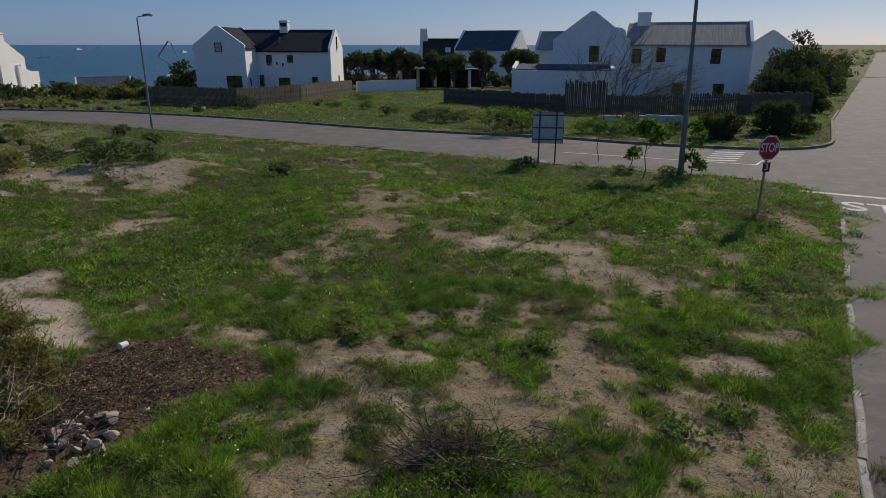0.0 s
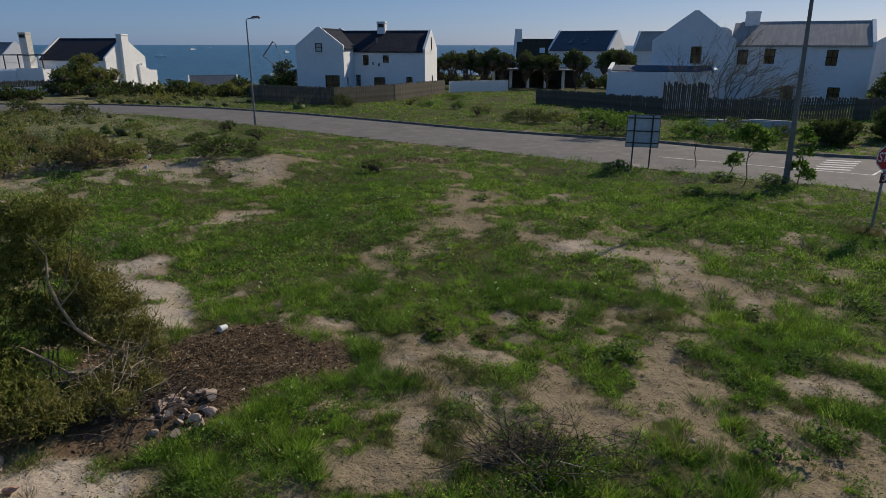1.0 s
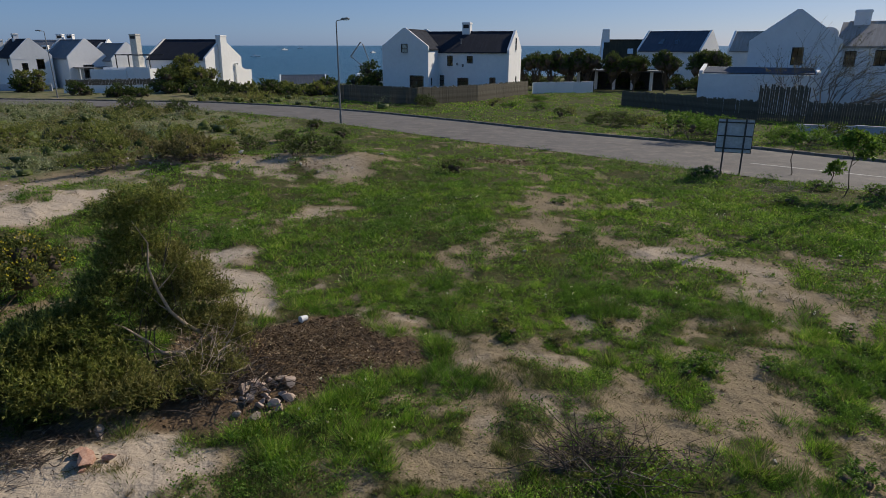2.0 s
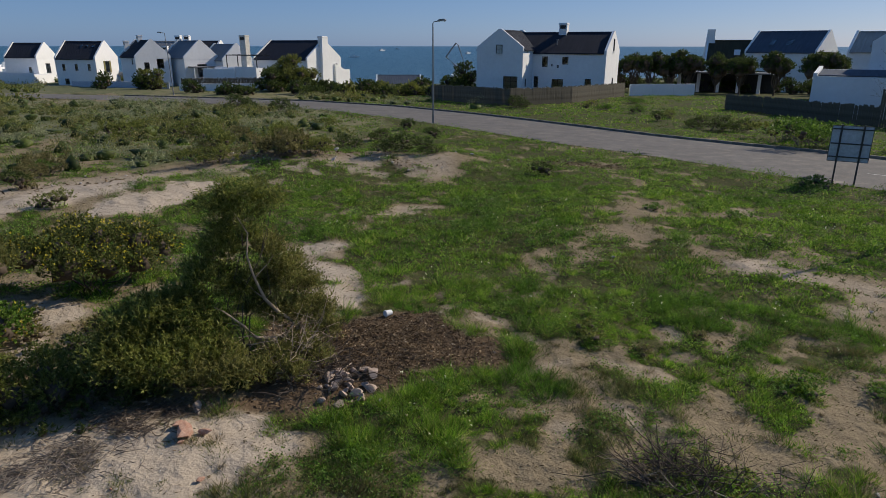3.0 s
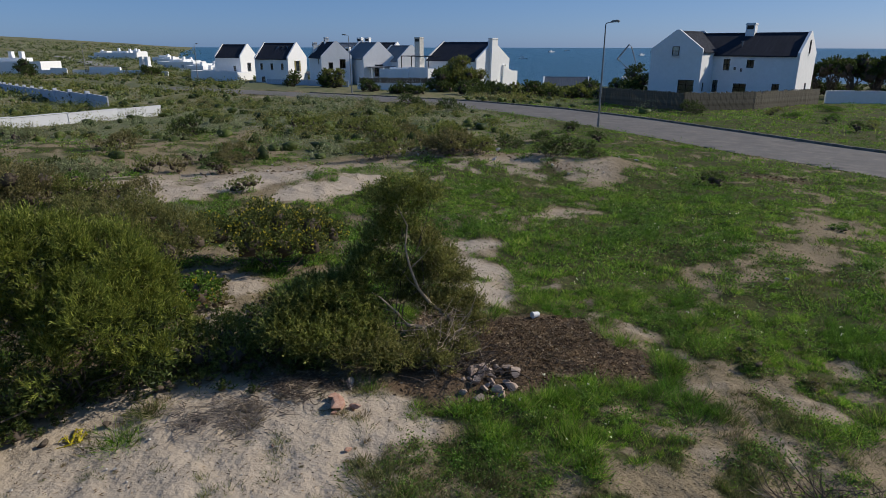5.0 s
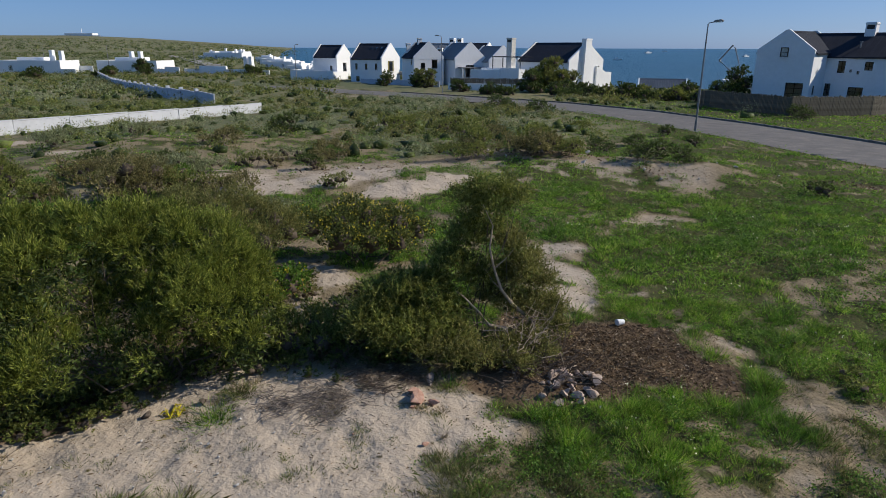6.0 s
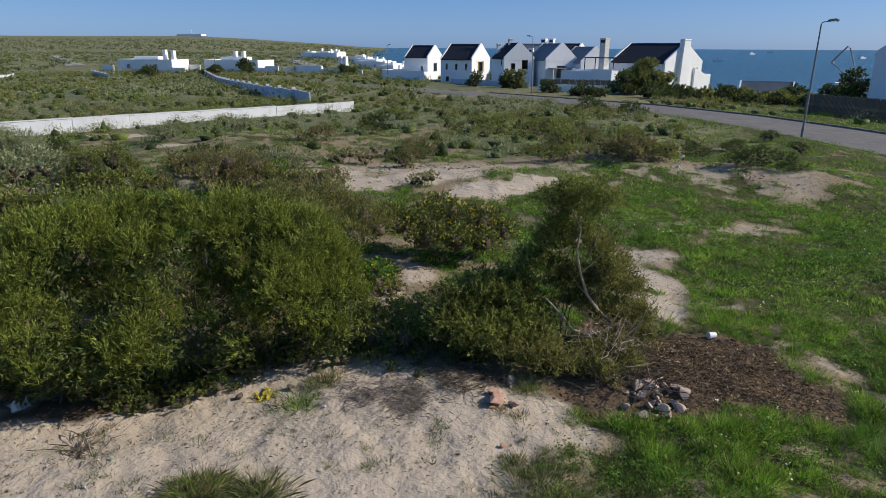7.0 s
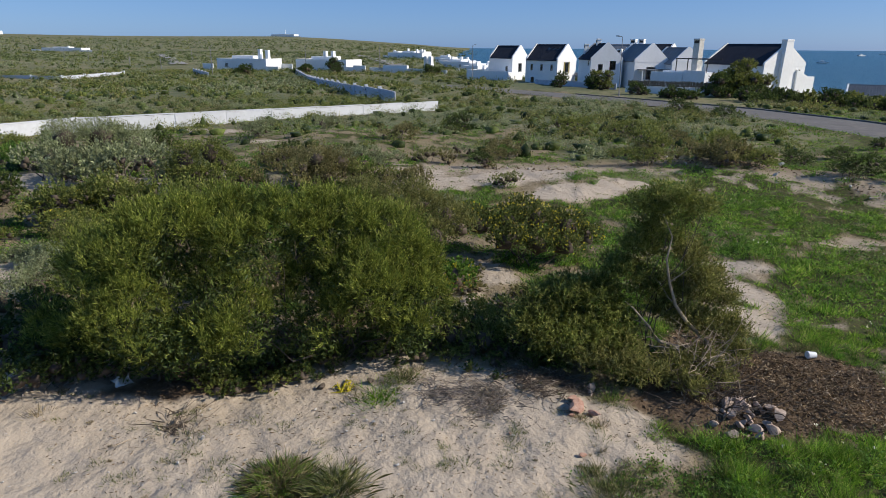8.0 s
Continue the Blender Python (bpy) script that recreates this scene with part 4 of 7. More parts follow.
cottage(h, pose(0, 0, 0), 9.5, 8.0, 4.3, 7.9, THATCH, [("f", 1.6, 1.0, 0.9, 1.4)], (True, False))
chimney(h, pose(0.5, 4.0, 0), 1.25, 1.0, 3.0, 9.9, False, slope=0.45)
part("skylight", Build().box(-0.5, 0.5, -0.65, 0.65, 0.0, 0.08), FRAME_WHITE, h, at=pose(5.1, 1.7, 6.02, 42, 0, 0))
h = house_at(15.0, 108.5, -20, "small white gabled house behind the larger one")
cottage(h, pose(0, 0, 0, 0, 0, 0), 9, 7.0, 6.0, 8.6, ROOF_BROWN, [("l", 3.5, 3.0, 0.9, 1.2)])
h = house_at(43.400000000000006, 81.7, 62, "white gabled house beyond the corner house")
cottage(h, pose(0, 0, 0), 9, 5.6, 4.4, 6.3, ROOF_GREY, [("l", 2.8, 1.6, 0.9, 1.2)])

# long cottage with the end chimney
h = house_at(-77.3, 93.4, -5, "white cottage with a dark roof and a broad end chimney")
cottage(h, pose(0, 0, 0), 12.2, 9.2, 4.75, 7.7, ROOF_DARK, [("f", 7.9, 3.4, 0.6, 0.8, dict(bars=(0, 0))), ("f", 4.0, 0.9, 1.2, 1.4), ("r", 7.9, 3.1, 0.6, 0.9, dict(bars=(0, 0)))])
chimney(h, pose(12.35, 4.2, 0, 0, 0, 90), 1.5, 0.95, -1.0, 8.55, False, slope=0.35)
part("lean_to", Build().prism([(7.2, -1), (7.2, 4.0), (9.9, 2.9), (11.4, 2.9), (11.4, -1)], 10.2, 12.5, "x"), PLASTER, h)
ter = Build().box(0.2, 5.0, -4.6, -0.05, -1.0, 3.35)
ter.box(0.2, 5.0, -4.6, -4.4, 3.35, 3.62)
part("terrace", ter, PLASTER, h)
window_set(h, pose(3.2, -4.62, 1.4), 0.9, 1.3)
for x in (-2.0, 0.6, 4.9):
    part("pergola_post", Build().box(x - 0.06, x + 0.06, -4.3, -4.18, 3.4, 5.5), FRAME_DARK, h)
for y in (-4.3, -2.8, -1.4):
    part("pergola_beam", Build().box(-2.2, 5.1, y, y + 0.1, 5.4, 5.55), FRAME_DARK, h)
chimney(h, pose(0.9, -2.6, 0), 1.3, 1.0, -1.0, 8.7, True, PLASTER_OLD)
low = Build().box(-7.5, 0.2, -4.8, -0.5, -1.0, 2.9).box(-7.5, 0.2, -4.8, -4.6, 2.9, 3.2)
part("lower_wing", low, PLASTER, h)

# row of houses farther along the coast
h = house_at(-122.2, 88.6, 17, "white cottage with a dark roof and olive window shutters")
cottage(h, pose(0, 0, 0), 8.6, 7.4, 5.2, 8.3, ROOF_DARK, [("f", 1.7, 2.9, 0.6, 1.3, dict(bars=(0, 1))), ("f", 4.4, 2.9, 0.6, 1.3, dict(bars=(0, 1))), ("f", 7.1, 2.9, 0.6, 1.3, dict(bars=(0, 1))), ("f", 2.0, 0.3, 0.9, 1.1), ("r", 3.6, 2.5, 1.3, 2.2, dict(bars=(1, 1), shutters=True))])
for x in (4.4, 5.6, 6.9):
    part("skylight", Build().box(-0.2, 0.2, -0.4, 0.4, 0, 0.05), GLASS, h, at=pose(x, 2.6, 5.2 + 2.6 * 3.1 / 3.7 + 0.17, 40, 0, 0))
dish = Build()
dish.tube([(9.2, 6.9, 2.0), (9.35, 6.7, 2.05)], [0.5, 0.35], 14)
part("satellite_dish", dish, ROOF_GREY, h)
h = house_at(-139.0, 91.0, 17, "white cottage with a dark slate roof")
cottage(h, pose(-1.5, 0, 0), 7.4, 6.2, 5.3, 8.0, ROOF_DARK, [("r", 3.1, 2.0, 1.4, 2.0), ("f", 5.6, 2.2, 0.7, 1.1)])
yard = Build().box(-3.5, 9.5, -6.3, -6.0, -1, 2.4).box(-3.5, -3.2, -6.0, 0, -1, 2.4)
part("yard_wall", yard, PLASTER, h)
part("annex", Build().box(2, 9.2, -5.98, -0.1, -1, 2.0), PLASTER, h)
h = house_at(-101.5, 88.2, -27, "white gabled house with a dark roof facing the road")
cottage(h, pose(-6.0, 0, 0, 0, 0, 0), 10.0, 6.2, 5.3, 8.1, ROOF_DARK, [("r", 1.9, 3.0, 0.9, 1.4), ("r", 4.3, 3.3, 1.2, 1.7), ("f", 8.0, 4.0, 0.8, 1.0)])
chimney(h, pose(-3.0, 3.1, 0), 1.0, 0.8, 7.4, 9.2, True)
chimney(h, pose(-5.2, 1.2, 0), 1.0, 0.8, 5.6, 8.2, True)
h = house_at(-103.5, 101.0, 17, "white house with dark roofs, round chimneys and an upper terrace")
cottage(h, pose(0, 0, 0), 8.6, 7.0, 5.9, 8.3, ROOF_DARK, [("f", 2.0, 2.5, 0.8, 1.2), ("f", 5.5, 2.5, 0.8, 1.2), ("r", 3.5, 2.5, 1.4, 2.0)])
chimney(h, pose(0.2, 2.2, 0), 1.1, 0.9, 5, 9.5, True)
chimney(h, pose(2.0, 2.4, 0), 1.1, 0.9, 5, 9.5, True)
part("front_wing", Build().box(-1.5, 4.5, -4.5, -0.02, -1, 3.4), PLASTER, h)
h = house_at(-91.6, 91.6, -22, "white gabled cottage with a pale grey roof")
cottage(h, pose(-9.5, 0, 0), 9.5, 6.6, 5.0, 7.9, ROOF_GREY, [("r", 3.3, 1.6, 1.8, 2.3, dict(bars=(2, 1))), ("b", 4.0, 2.2, 1.2, 1.4)])
cottage(h, pose(-6.0, 6.0, 0), 9.0, 6.0, 4.6, 7.3, ROOF_GREY, [("f", 6.0, 2.0, 1.2, 1.4)])
part("veranda_roof", Build().box(-1.0, 2.2, 0.6, 6.0, 3.4, 3.55), ROOF_GREY, h)
for y in (0.8, 3.3, 5.8):
    part("veranda_post", Build().box(2.0, 2.15, y - 0.08, y + 0.08, -1, 3.4), PLASTER, h)
h = house_at(-84.5, 91.5, 2, "low white house with a dark flat roof and a terrace")
part("wall", Build().box(0, 9, 0, 6, -1, 3.0).box(0, 9, 0, 0.25, 3.0, 3.5), PLASTER, h)
part("roof", Build().box(-0.2, 9.2, 0.3, 6.2, 3.01, 3.2), ROOF_DARK, h)
for x in (1.5, 4.2, 7.0):
    window_set(h, pose(x, -0.135, 0.8), 1.4, 1.7)
h = house_at(-113.0, 102.0, 17, "white house with curved parapets and a grey roof")
cottage(h, pose(0, 0, 0), 8.0, 6.5, 5.8, 8.4, ROOF_GREY, [("f", 3.0, 3.0, 1.0, 1.3), ("f", 6.0, 3.0, 1.0, 1.3)])
chimney(h, pose(7.0, 0.4, 0), 1.0, 0.8, 4, 7.9, True)
chimney(h, pose(4.8, 0.4, 0), 1.0, 0.8, 4, 7.6, True)

# low houses by the shore
h = house_at(-78.3, 139.0, 28, "low house with a dark roof near the shore", 0.9)
cottage(h, pose(0, 0, 0), 11.0, 7.0, 1.2, 3.2, ROOF_BLUE, [("f", 4.0, 0.1, 1.0, 1.0)])
h = house_at(-90.0, 130.0, 32, "low white flat-roofed outbuilding near the shore", 2.0)
part("wall", Build().box(0, 11, 0, 6, -1, 2.0).box(3, 6, 1, 3, 2.0, 2.8), PLASTER, h)
h = house_at(-61.0, 152.0, 20, "low white building with a dark pergola near the shore", 0.8)
part("wall", Build().box(-3, 9, 3, 8, -1, 3.4), PLASTER, h)
part("pergola_roof", Build().box(-1.5, 6.0, -1.5, 2.8, 3.6, 3.75), FRAME_DARK, h)
for x in (-1.3, 2.2, 5.8):
    part("pergola_post", Build().box(x - 0.08, x + 0.08, -1.4, -1.25, -1, 3.6), FRAME_DARK, h)


# ---- flat-roofed white houses on the plain ----
def flat_house(az, r, wide, deep, tall, stacks, label):
    x, y = -math.sin(radians(az)) * r, math.cos(radians(az)) * r
    h = house_at(x, y, az - 38, label)
    made = Build().box(-wide / 2, wide / 2, 0, deep, -1.5, tall)
    made.box(-wide / 2, wide / 2, 0, 0.25, tall, tall + 0.35).box(-wide / 2, -wide / 2 + 0.25, 0.25, deep, tall, tall + 0.35).box(wide / 2 - 0.25, wide / 2, 0.25, deep, tall, tall + 0.35)
    part("wall", made, PLASTER, h)
    part("upper_room", Build().box(-wide * 0.28, wide * 0.12, deep * 0.3, deep * 0.9, tall + 0.02, tall + 1.2), PLASTER, h)
    for u, top in stacks:
        chimney(h, pose(wide * u, deep * 0.4, 0, 0, 0, 90), 1.2, 1.0, tall - 0.5, top, False, slope=0.15)
    for u in (-0.3, 0.2):
        window_set(h, pose(wide * u, -0.135, 0.9), 1.1, 1.2)
    part("yard_wall", Build().box(-wide * 0.72, -wide / 2 - 0.02, -2, -1.75, -1.5, 1.9), PLASTER, h)
    part("yard_wall", Build().box(wide / 2 + 0.02, wide * 0.8, -2, -1.75, -1.5, 1.3), PLASTER, h)
    return h


flat_house(78.2, 232, 20, 9, 3.3, [(0.27, 6.6), (0.42, 6.4)], "long low white flat-roofed house with twin chimneys")
flat_house(71.7, 225, 21, 9, 3.2, [(-0.02, 6.2), (0.13, 6.2)], "low white flat-roofed house with two chimneys")
flat_house(64.2, 430, 24, 10, 3.6, [(-0.1, 6.4), (0.2, 6.0)], "distant white flat-roofed houses in a row")
flat_house(60.2, 340, 20, 10, 3.2, [(-0.2, 5.8), (0.1, 5.8)], "distant white houses with chimneys")
flat_house(57.0, 300, 18, 10, 3.0, [(-0.2, 6.6), (0.3, 6.2)], "distant white house with dark windows")
flat_house(58.4, 390, 28, 10, 3.6, [(-0.3, 6.2), (0.0, 5.8), (0.25, 6.2)], "distant cluster of white houses")
for az, r, wide, tall, stacks in ((65.3, 450, 12, 3.4, [(-0.2, 5.4)]), (63.3, 450, 10, 4.2, [(0.1, 6.2), (0.3, 5.8)]), (61.2, 410, 12, 3.4, [(0.2, 5.4)]), (60.9, 365, 9, 3.5, [(-0.1, 5.4)]), (59.6, 390, 11, 4.2, [(0.25, 6.4)]),
                                  (59.2, 345, 11, 3.6, [(-0.3, 5.6), (0.0, 5.6)]), (58.8, 305, 9, 3.0, [(0.2, 4.8)]), (57.6, 340, 10, 3.9, [(0.0, 5.8)]), (56.4, 285, 9, 3.0, [(0.3, 4.8)])):
    flat_house(az, r, wide, 8, tall, stacks, "distant white house among others near the shore")
flat_house(95.5, 2300, 60, 30, 9.0, [(0.1, 20)], "tiny pale buildings on the hill")
flat_house(91.0, 700, 40, 12, 3.0, [(0.1, 5)], "low pale ruin on the plain")
flat_house(74.6, 2700, 110, 30, 8.0, [(0.05, 26)], "tiny pale buildings on the hilltop")
h = flat_house(65.0, 205, 24, 1.2, 1.0, [(0.42, 5.0), (0.49, 5.0)], "low white garden wall with two tall slanting stacks")


# ---- garden walls ----
def panel_wall(name, points, tall, mat, label, step=2.2, piers=False, stepped=0.0, base=0.0):
    w = thing(name, pose(0, 0, 0), label, "wall", kind="")
    for (ax, ay), (bx, by) in zip(points, points[1:]):
        d = math.hypot(bx - ax, by - ay)
        m = max(1, round(d / step))
        turn = math.degrees(math.atan2(by - ay, bx - ax))
        for i in range(m):
            x, y = ax + (bx - ax) * (i + 0.5) / m, ay + (by - ay) * (i + 0.5) / m
            z = float(land(np.array([x]), np.array([y]), False)[0]) + base
            at = pose(x, y, z, 0, 0, turn)
            k = d / m / 2
            part("panel", Build().box(-k + 0.01, k - 0.01, -0.06, 0.06, -0.9, tall + random.uniform(-0.015, 0.015)), mat, w, at=at)
            part("coping", Build().box(-k + 0.01, k - 0.01, -0.085, 0.085, tall + 0.02, tall + 0.085), mat, w, at=at)
            if piers:
                part("pier", Build().box(k - 0.2, k + 0.2, -0.2, 0.2, -0.9, tall + 0.3), mat, w, at=at)
            elif i % 2 == 0:
                part("post", Build().box(-k - 0.07, -k + 0.07, -0.1, 0.1, -0.9, tall + 0.04), mat, w, at=at)
    return w


panel_wall("precast_wall", [(-43.0, -12.0), (-45.7, -5.2), (-47.9, -1.0), (-48.6, 5.0), (-49.6, 12.0), (-50.8, 20.0), (-52.4, 28.0)], 0.95, CONCRETE, "long pale precast concrete garden wall in the scrub", 4.4, base=-0.12)
panel_wall("stepped_wall", [(-64.5, 29.3), (-90.6, 33.2), (-122, 39.5), (-151, 46), (-190, 55)], 1.25, CONCRETE_BLUE, "blue-grey stepped concrete wall with piers", 6.5, True)
panel_wall("boundary_wall", [(-173.2, 27.9), (-202, 28.5)], 1.2, CONCRETE_BLUE, "short pale concrete wall in the scrub", 6, True)
panel_wall("boundary_wall", [(-185, -17), (-174, -4.3), (-198, 10)], 0.8, CONCRETE_BLUE, "low concrete wall with small piers in the scrub", 8, True)
panel_wall("garden_wall", [(-11.6, 88.0), (-4.0, 95.0)], 1.45, PLASTER, "low white plastered garden wall", 3.4)
panel_wall("garden_wall", [(-78.5, 77.0), (-69, 80.5), (-62.5, 84.0)], 1.0, PLASTER, "white plastered garden wall below a slatted fence", 3.2)
panel_wall("garden_wall", [(-112, 84), (-97, 84.5), (-88, 84)], 1.0, CONCRETE_BLUE, "grey concrete garden wall before the cottages", 3.2)
panel_wall("garden_wall", [(10.0, 41.2), (12.9, 41.0), (15.3, 40.1)], 0.8, CONCRETE_BLUE, "low pale garden wall under the fence", 3.2)


# ---- pole fences ----
def slat_mesh(wide, tall, thick=0.05):
    made = Build()
    a, b = wide / 2, thick / 2
    lean = random.uniform(-0.02, 0.02)
    made.add([(-a, -b, -0.3), (a, -b, -0.3), (a, b, -0.3), (-a, b, -0.3), (-a + lean, -b, tall), (a + lean, -b, tall - 0.03), (a + lean, b, tall), (-a + lean, b, tall + 0.03)],
             [(3, 2, 1, 0), (4, 5, 6, 7), (0, 1, 5, 4), (1, 2, 6, 5), (2, 3, 7, 6), (3, 0, 4, 7)])
    me = made.mesh("slat")
    me.materials.append(LATTE)
    return me


def pole_fence(points, tall, label, gap=0.16, base=0.0):
    f = thing("pole_fence", pose(0, 0, 0), label, "fence", "pole fences")
    kinds = [slat_mesh(gap * random.uniform(0.7, 0.97), tall * random.uniform(0.93, 1.05)) for _ in range(9)]
    for (ax, ay), (bx, by) in zip(points, points[1:]):
        d = math.hypot(bx - ax, by - ay)
        m = max(1, round(d / gap))
        turn = math.degrees(math.atan2(by - ay, bx - ax))
        zs = land(np.linspace(ax, bx, m + 1), np.linspace(ay, by, m + 1), False) + base
        for i in range(m + 1):
            x, y = ax + (bx - ax) * i / m, ay + (by - ay) * i / m
            part("slat", random.choice(kinds), LATTE, f, at=pose(x, y, zs[i], 0, 0, turn))
        for k in (0.35, tall - 0.3):
            part("rail", Build().tube([(ax, ay + 0.05, zs[0] + k), (bx, by + 0.05, zs[-1] + k)], 0.04, 6), LATTE, f)
    return f


# covered walk with white columns before the seaside houses
pg = thing("pergola", pose(-3.5, 106.5, float(land(np.array([-3.5]), np.array([106.5]), False)[0]), 0, 0, -8), "covered walk with white columns and a dark roof", "pergola")
part("roof", Build().box(-4.0, 9.5, -0.3, 3.6, 2.75, 2.95), ROOF_GREY, pg)
part("back_wall", Build().box(-4.0, 9.5, 3.3, 3.6, -1, 2.75), FRAME_DARK, pg)
for x in (-3.4, -0.6, 2.2, 5.0, 7.8):
    part("column", Build().box(x - 0.22, x + 0.22, -0.15, 0.25, -1, 2.75), PLASTER, pg)

pole_fence([(-30.4, 66.5), (-19.3, 60.6)], 1.75, "weathered grey-brown wooden pole fence round the white house", 0.16)
pole_fence([(-19.3, 60.6), (-15.2, 69.5), (-12.0, 85.6)], 1.75, "weathered grey-brown pole fence running back from the road", 0.17)
pole_fence([(0.1, 67.0), (4.2, 62.4), (8.0, 56.8), (10.2, 54.4)], 1.45, "weathered dark wooden pole fence beside the grass verge", 0.17)
pole_fence([(10.25, 54.3), (13.3, 52.9)], 2.6, "tall weathered pole gate panel between fences", 0.15)
pole_fence([(13.4, 52.8), (18.6, 50.0), (22.0, 48.4), (27.0, 47.5)], 1.6, "weathered grey pole fence before the corner house", 0.16)
pole_fence([(-79.0, 78.0), (-70.0, 81.5), (-64.0, 84.5)], 1.9, "dark slatted fence above the white garden wall", 0.2)


# ---- plants ----
def unit(v):
    return v / (np.linalg.norm(v, axis=-1, keepdims=True) + 1e-9)


def leaf_quads(p, d, length, wide, rng):
    """A pointed, slightly folded leaf at each place p along d."""
    side = unit(np.cross(d, unit(rng.normal(size=p.shape))))
    up = np.cross(side, d)
    l, w = np.broadcast_to(length, len(p))[:, None], np.broadcast_to(wide, len(p))[:, None]
    mid = p + d * l * 0.45 + up * l * 0.06
    v = np.stack([p, mid - side * w / 2, p + d * l - up * l * 0.04, mid + side * w / 2], 1).reshape(-1, 3)
    return v, np.arange(len(v)).reshape(-1, 4)


def leaf_tris(p, d, length, wide, rng):
    """A small pointed leaf of one face at each place p along d."""
    side = unit(np.cross(d, unit(rng.normal(size=p.shape))))
    l, w = np.broadcast_to(length, len(p))[:, None], np.broadcast_to(wide, len(p))[:, None]
    v = np.stack([p - side * w * 0.5, p + side * w * 0.5 + d * l * 0.25, p + d * l], 1).reshape(-1, 3)
    return v, np.arange(len(v)).reshape(-1, 3)


def ico(level):
    bm = bmesh.new()
    bmesh.ops.create_icosphere(bm, subdivisions=level, radius=1.0)
    v = np.array([p.co[:] for p in bm.verts])
    f = np.array([[p.index for p in q.verts] for q in bm.faces])
    bm.free()
    return v, f


ICO_V, ICO_F = ico(1)


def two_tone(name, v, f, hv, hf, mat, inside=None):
    """Leaves and their solid cores, coloured dark as the shade inside, in one mesh."""
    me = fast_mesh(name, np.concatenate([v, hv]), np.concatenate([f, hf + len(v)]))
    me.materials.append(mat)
    me.materials.append(inside or TWIG_AND_SHADE_CORE)
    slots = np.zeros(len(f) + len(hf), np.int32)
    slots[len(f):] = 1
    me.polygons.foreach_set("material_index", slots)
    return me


def shade_core(lobes, part_of, rng):
    """Jagged solids in the lobes that stand in for the shade inside."""
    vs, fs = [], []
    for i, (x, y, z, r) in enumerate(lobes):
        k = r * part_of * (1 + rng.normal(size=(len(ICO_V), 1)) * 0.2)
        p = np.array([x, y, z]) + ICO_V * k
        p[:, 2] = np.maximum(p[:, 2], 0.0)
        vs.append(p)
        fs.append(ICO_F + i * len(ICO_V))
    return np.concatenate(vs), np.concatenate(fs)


def sprigs(lobes, per_area, sprig, count, leaf, rng, up=0.4, low=0.45, open_angle=0.7, floor=0.03, hollows=()):
    """Sprigs of leaves over the joint outside of the lobes (x, y, z, radius) of a crown."""
    out_p, out_d = [], []
    all_l = np.array(lobes)
    for i, (x, y, z, r) in enumerate(lobes):
        m = max(6, int(per_area * 4 * math.pi * r * r))
        u = unit(rng.normal(size=(m, 3)))
        u[:, 2] = np.where(u[:, 2] < -0.25, -u[:, 2], u[:, 2])
        base = np.array([x, y, z]) + u * r * rng.uniform(low, 1.0, (m, 1)) * np.array([1, 1, 0.9])
        gap = np.linalg.norm(base[:, None] - all_l[None, :, :3], axis=2) / all_l[None, :, 3]
        gap[:, i] = 9
        ok = gap.min(1) > 0.72
        for hx, hy, hz, hr in hollows:
            ok &= np.linalg.norm(base - np.array([hx, hy, hz]), axis=1) > hr * rng.uniform(0.8, 1.15, m)
        base, u, m = base[ok], u[ok], int(ok.sum())
        d = unit(u + np.array([0, 0, up]) + rng.normal(size=(m, 3)) * 0.35)
        t = rng.uniform(0, 1, (m, count, 1))
        p = base[:, None] + d[:, None] * t * sprig
        ld = unit(d[:, None] + rng.normal(size=(m, count, 3)) * open_angle)
        out_p.append(p.reshape(-1, 3))
        out_d.append(ld.reshape(-1, 3))
    p, d = np.concatenate(out_p), np.concatenate(out_d)
    keep = p[:, 2] > floor
    return p[keep], d[keep]


def crown_mesh(name, lobes, per_area, sprig, count, leaf, wide, mat, rng, core=0.0, **kw):
    p, d = sprigs(lobes, per_area, sprig, count, leaf, rng, **kw)
    make = leaf_tris if core else leaf_quads
    v, q = make(p, d, leaf * rng.uniform(0.6, 1.25, len(p)), wide * rng.uniform(0.7, 1.2, len(p)) * (1.5 if core else 1.0), rng)
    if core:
        hv, hf = shade_core(lobes, core, rng)
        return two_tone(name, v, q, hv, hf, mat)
    me = fast_mesh(name, v, q)
    me.materials.append(mat)
    return me


def filled(name, lobes, count, leaf, wide, mat, rng, hollows=()):
    """Leaves all through the lobes, which stop the light."""
    p = np.concatenate([np.array([x, y, z]) + unit(rng.normal(size=(count, 3))) * r * rng.uniform(0, 0.9, (count, 1)) ** 0.45 for x, y, z, r in lobes])
    p = p[p[:, 2] > 0.04]
    for x, y, z, r in hollows:
        p = p[np.linalg.norm(p - np.array([x, y, z]), axis=1) > r]
    v, q = leaf_quads(p, unit(rng.normal(size=p.shape) + np.array([0, 0, 0.4])), leaf * rng.uniform(0.6, 1.3, len(p)), wide, rng)
    me = fast_mesh(name, v, q)
    me.materials.append(mat)
    return me


def crooked(a, b, rng, bend=0.12, steps=5):
    a, b = np.array(a, float), np.array(b, float)
    pts = [a + (b - a) * t for t in np.linspace(0, 1, steps)]
    l = np.linalg.norm(b - a)
    return [tuple(p + (rng.normal(size=3) * bend * l * 0.5 if 0 < i < steps - 1 else 0)) for i, p in enumerate(pts)]


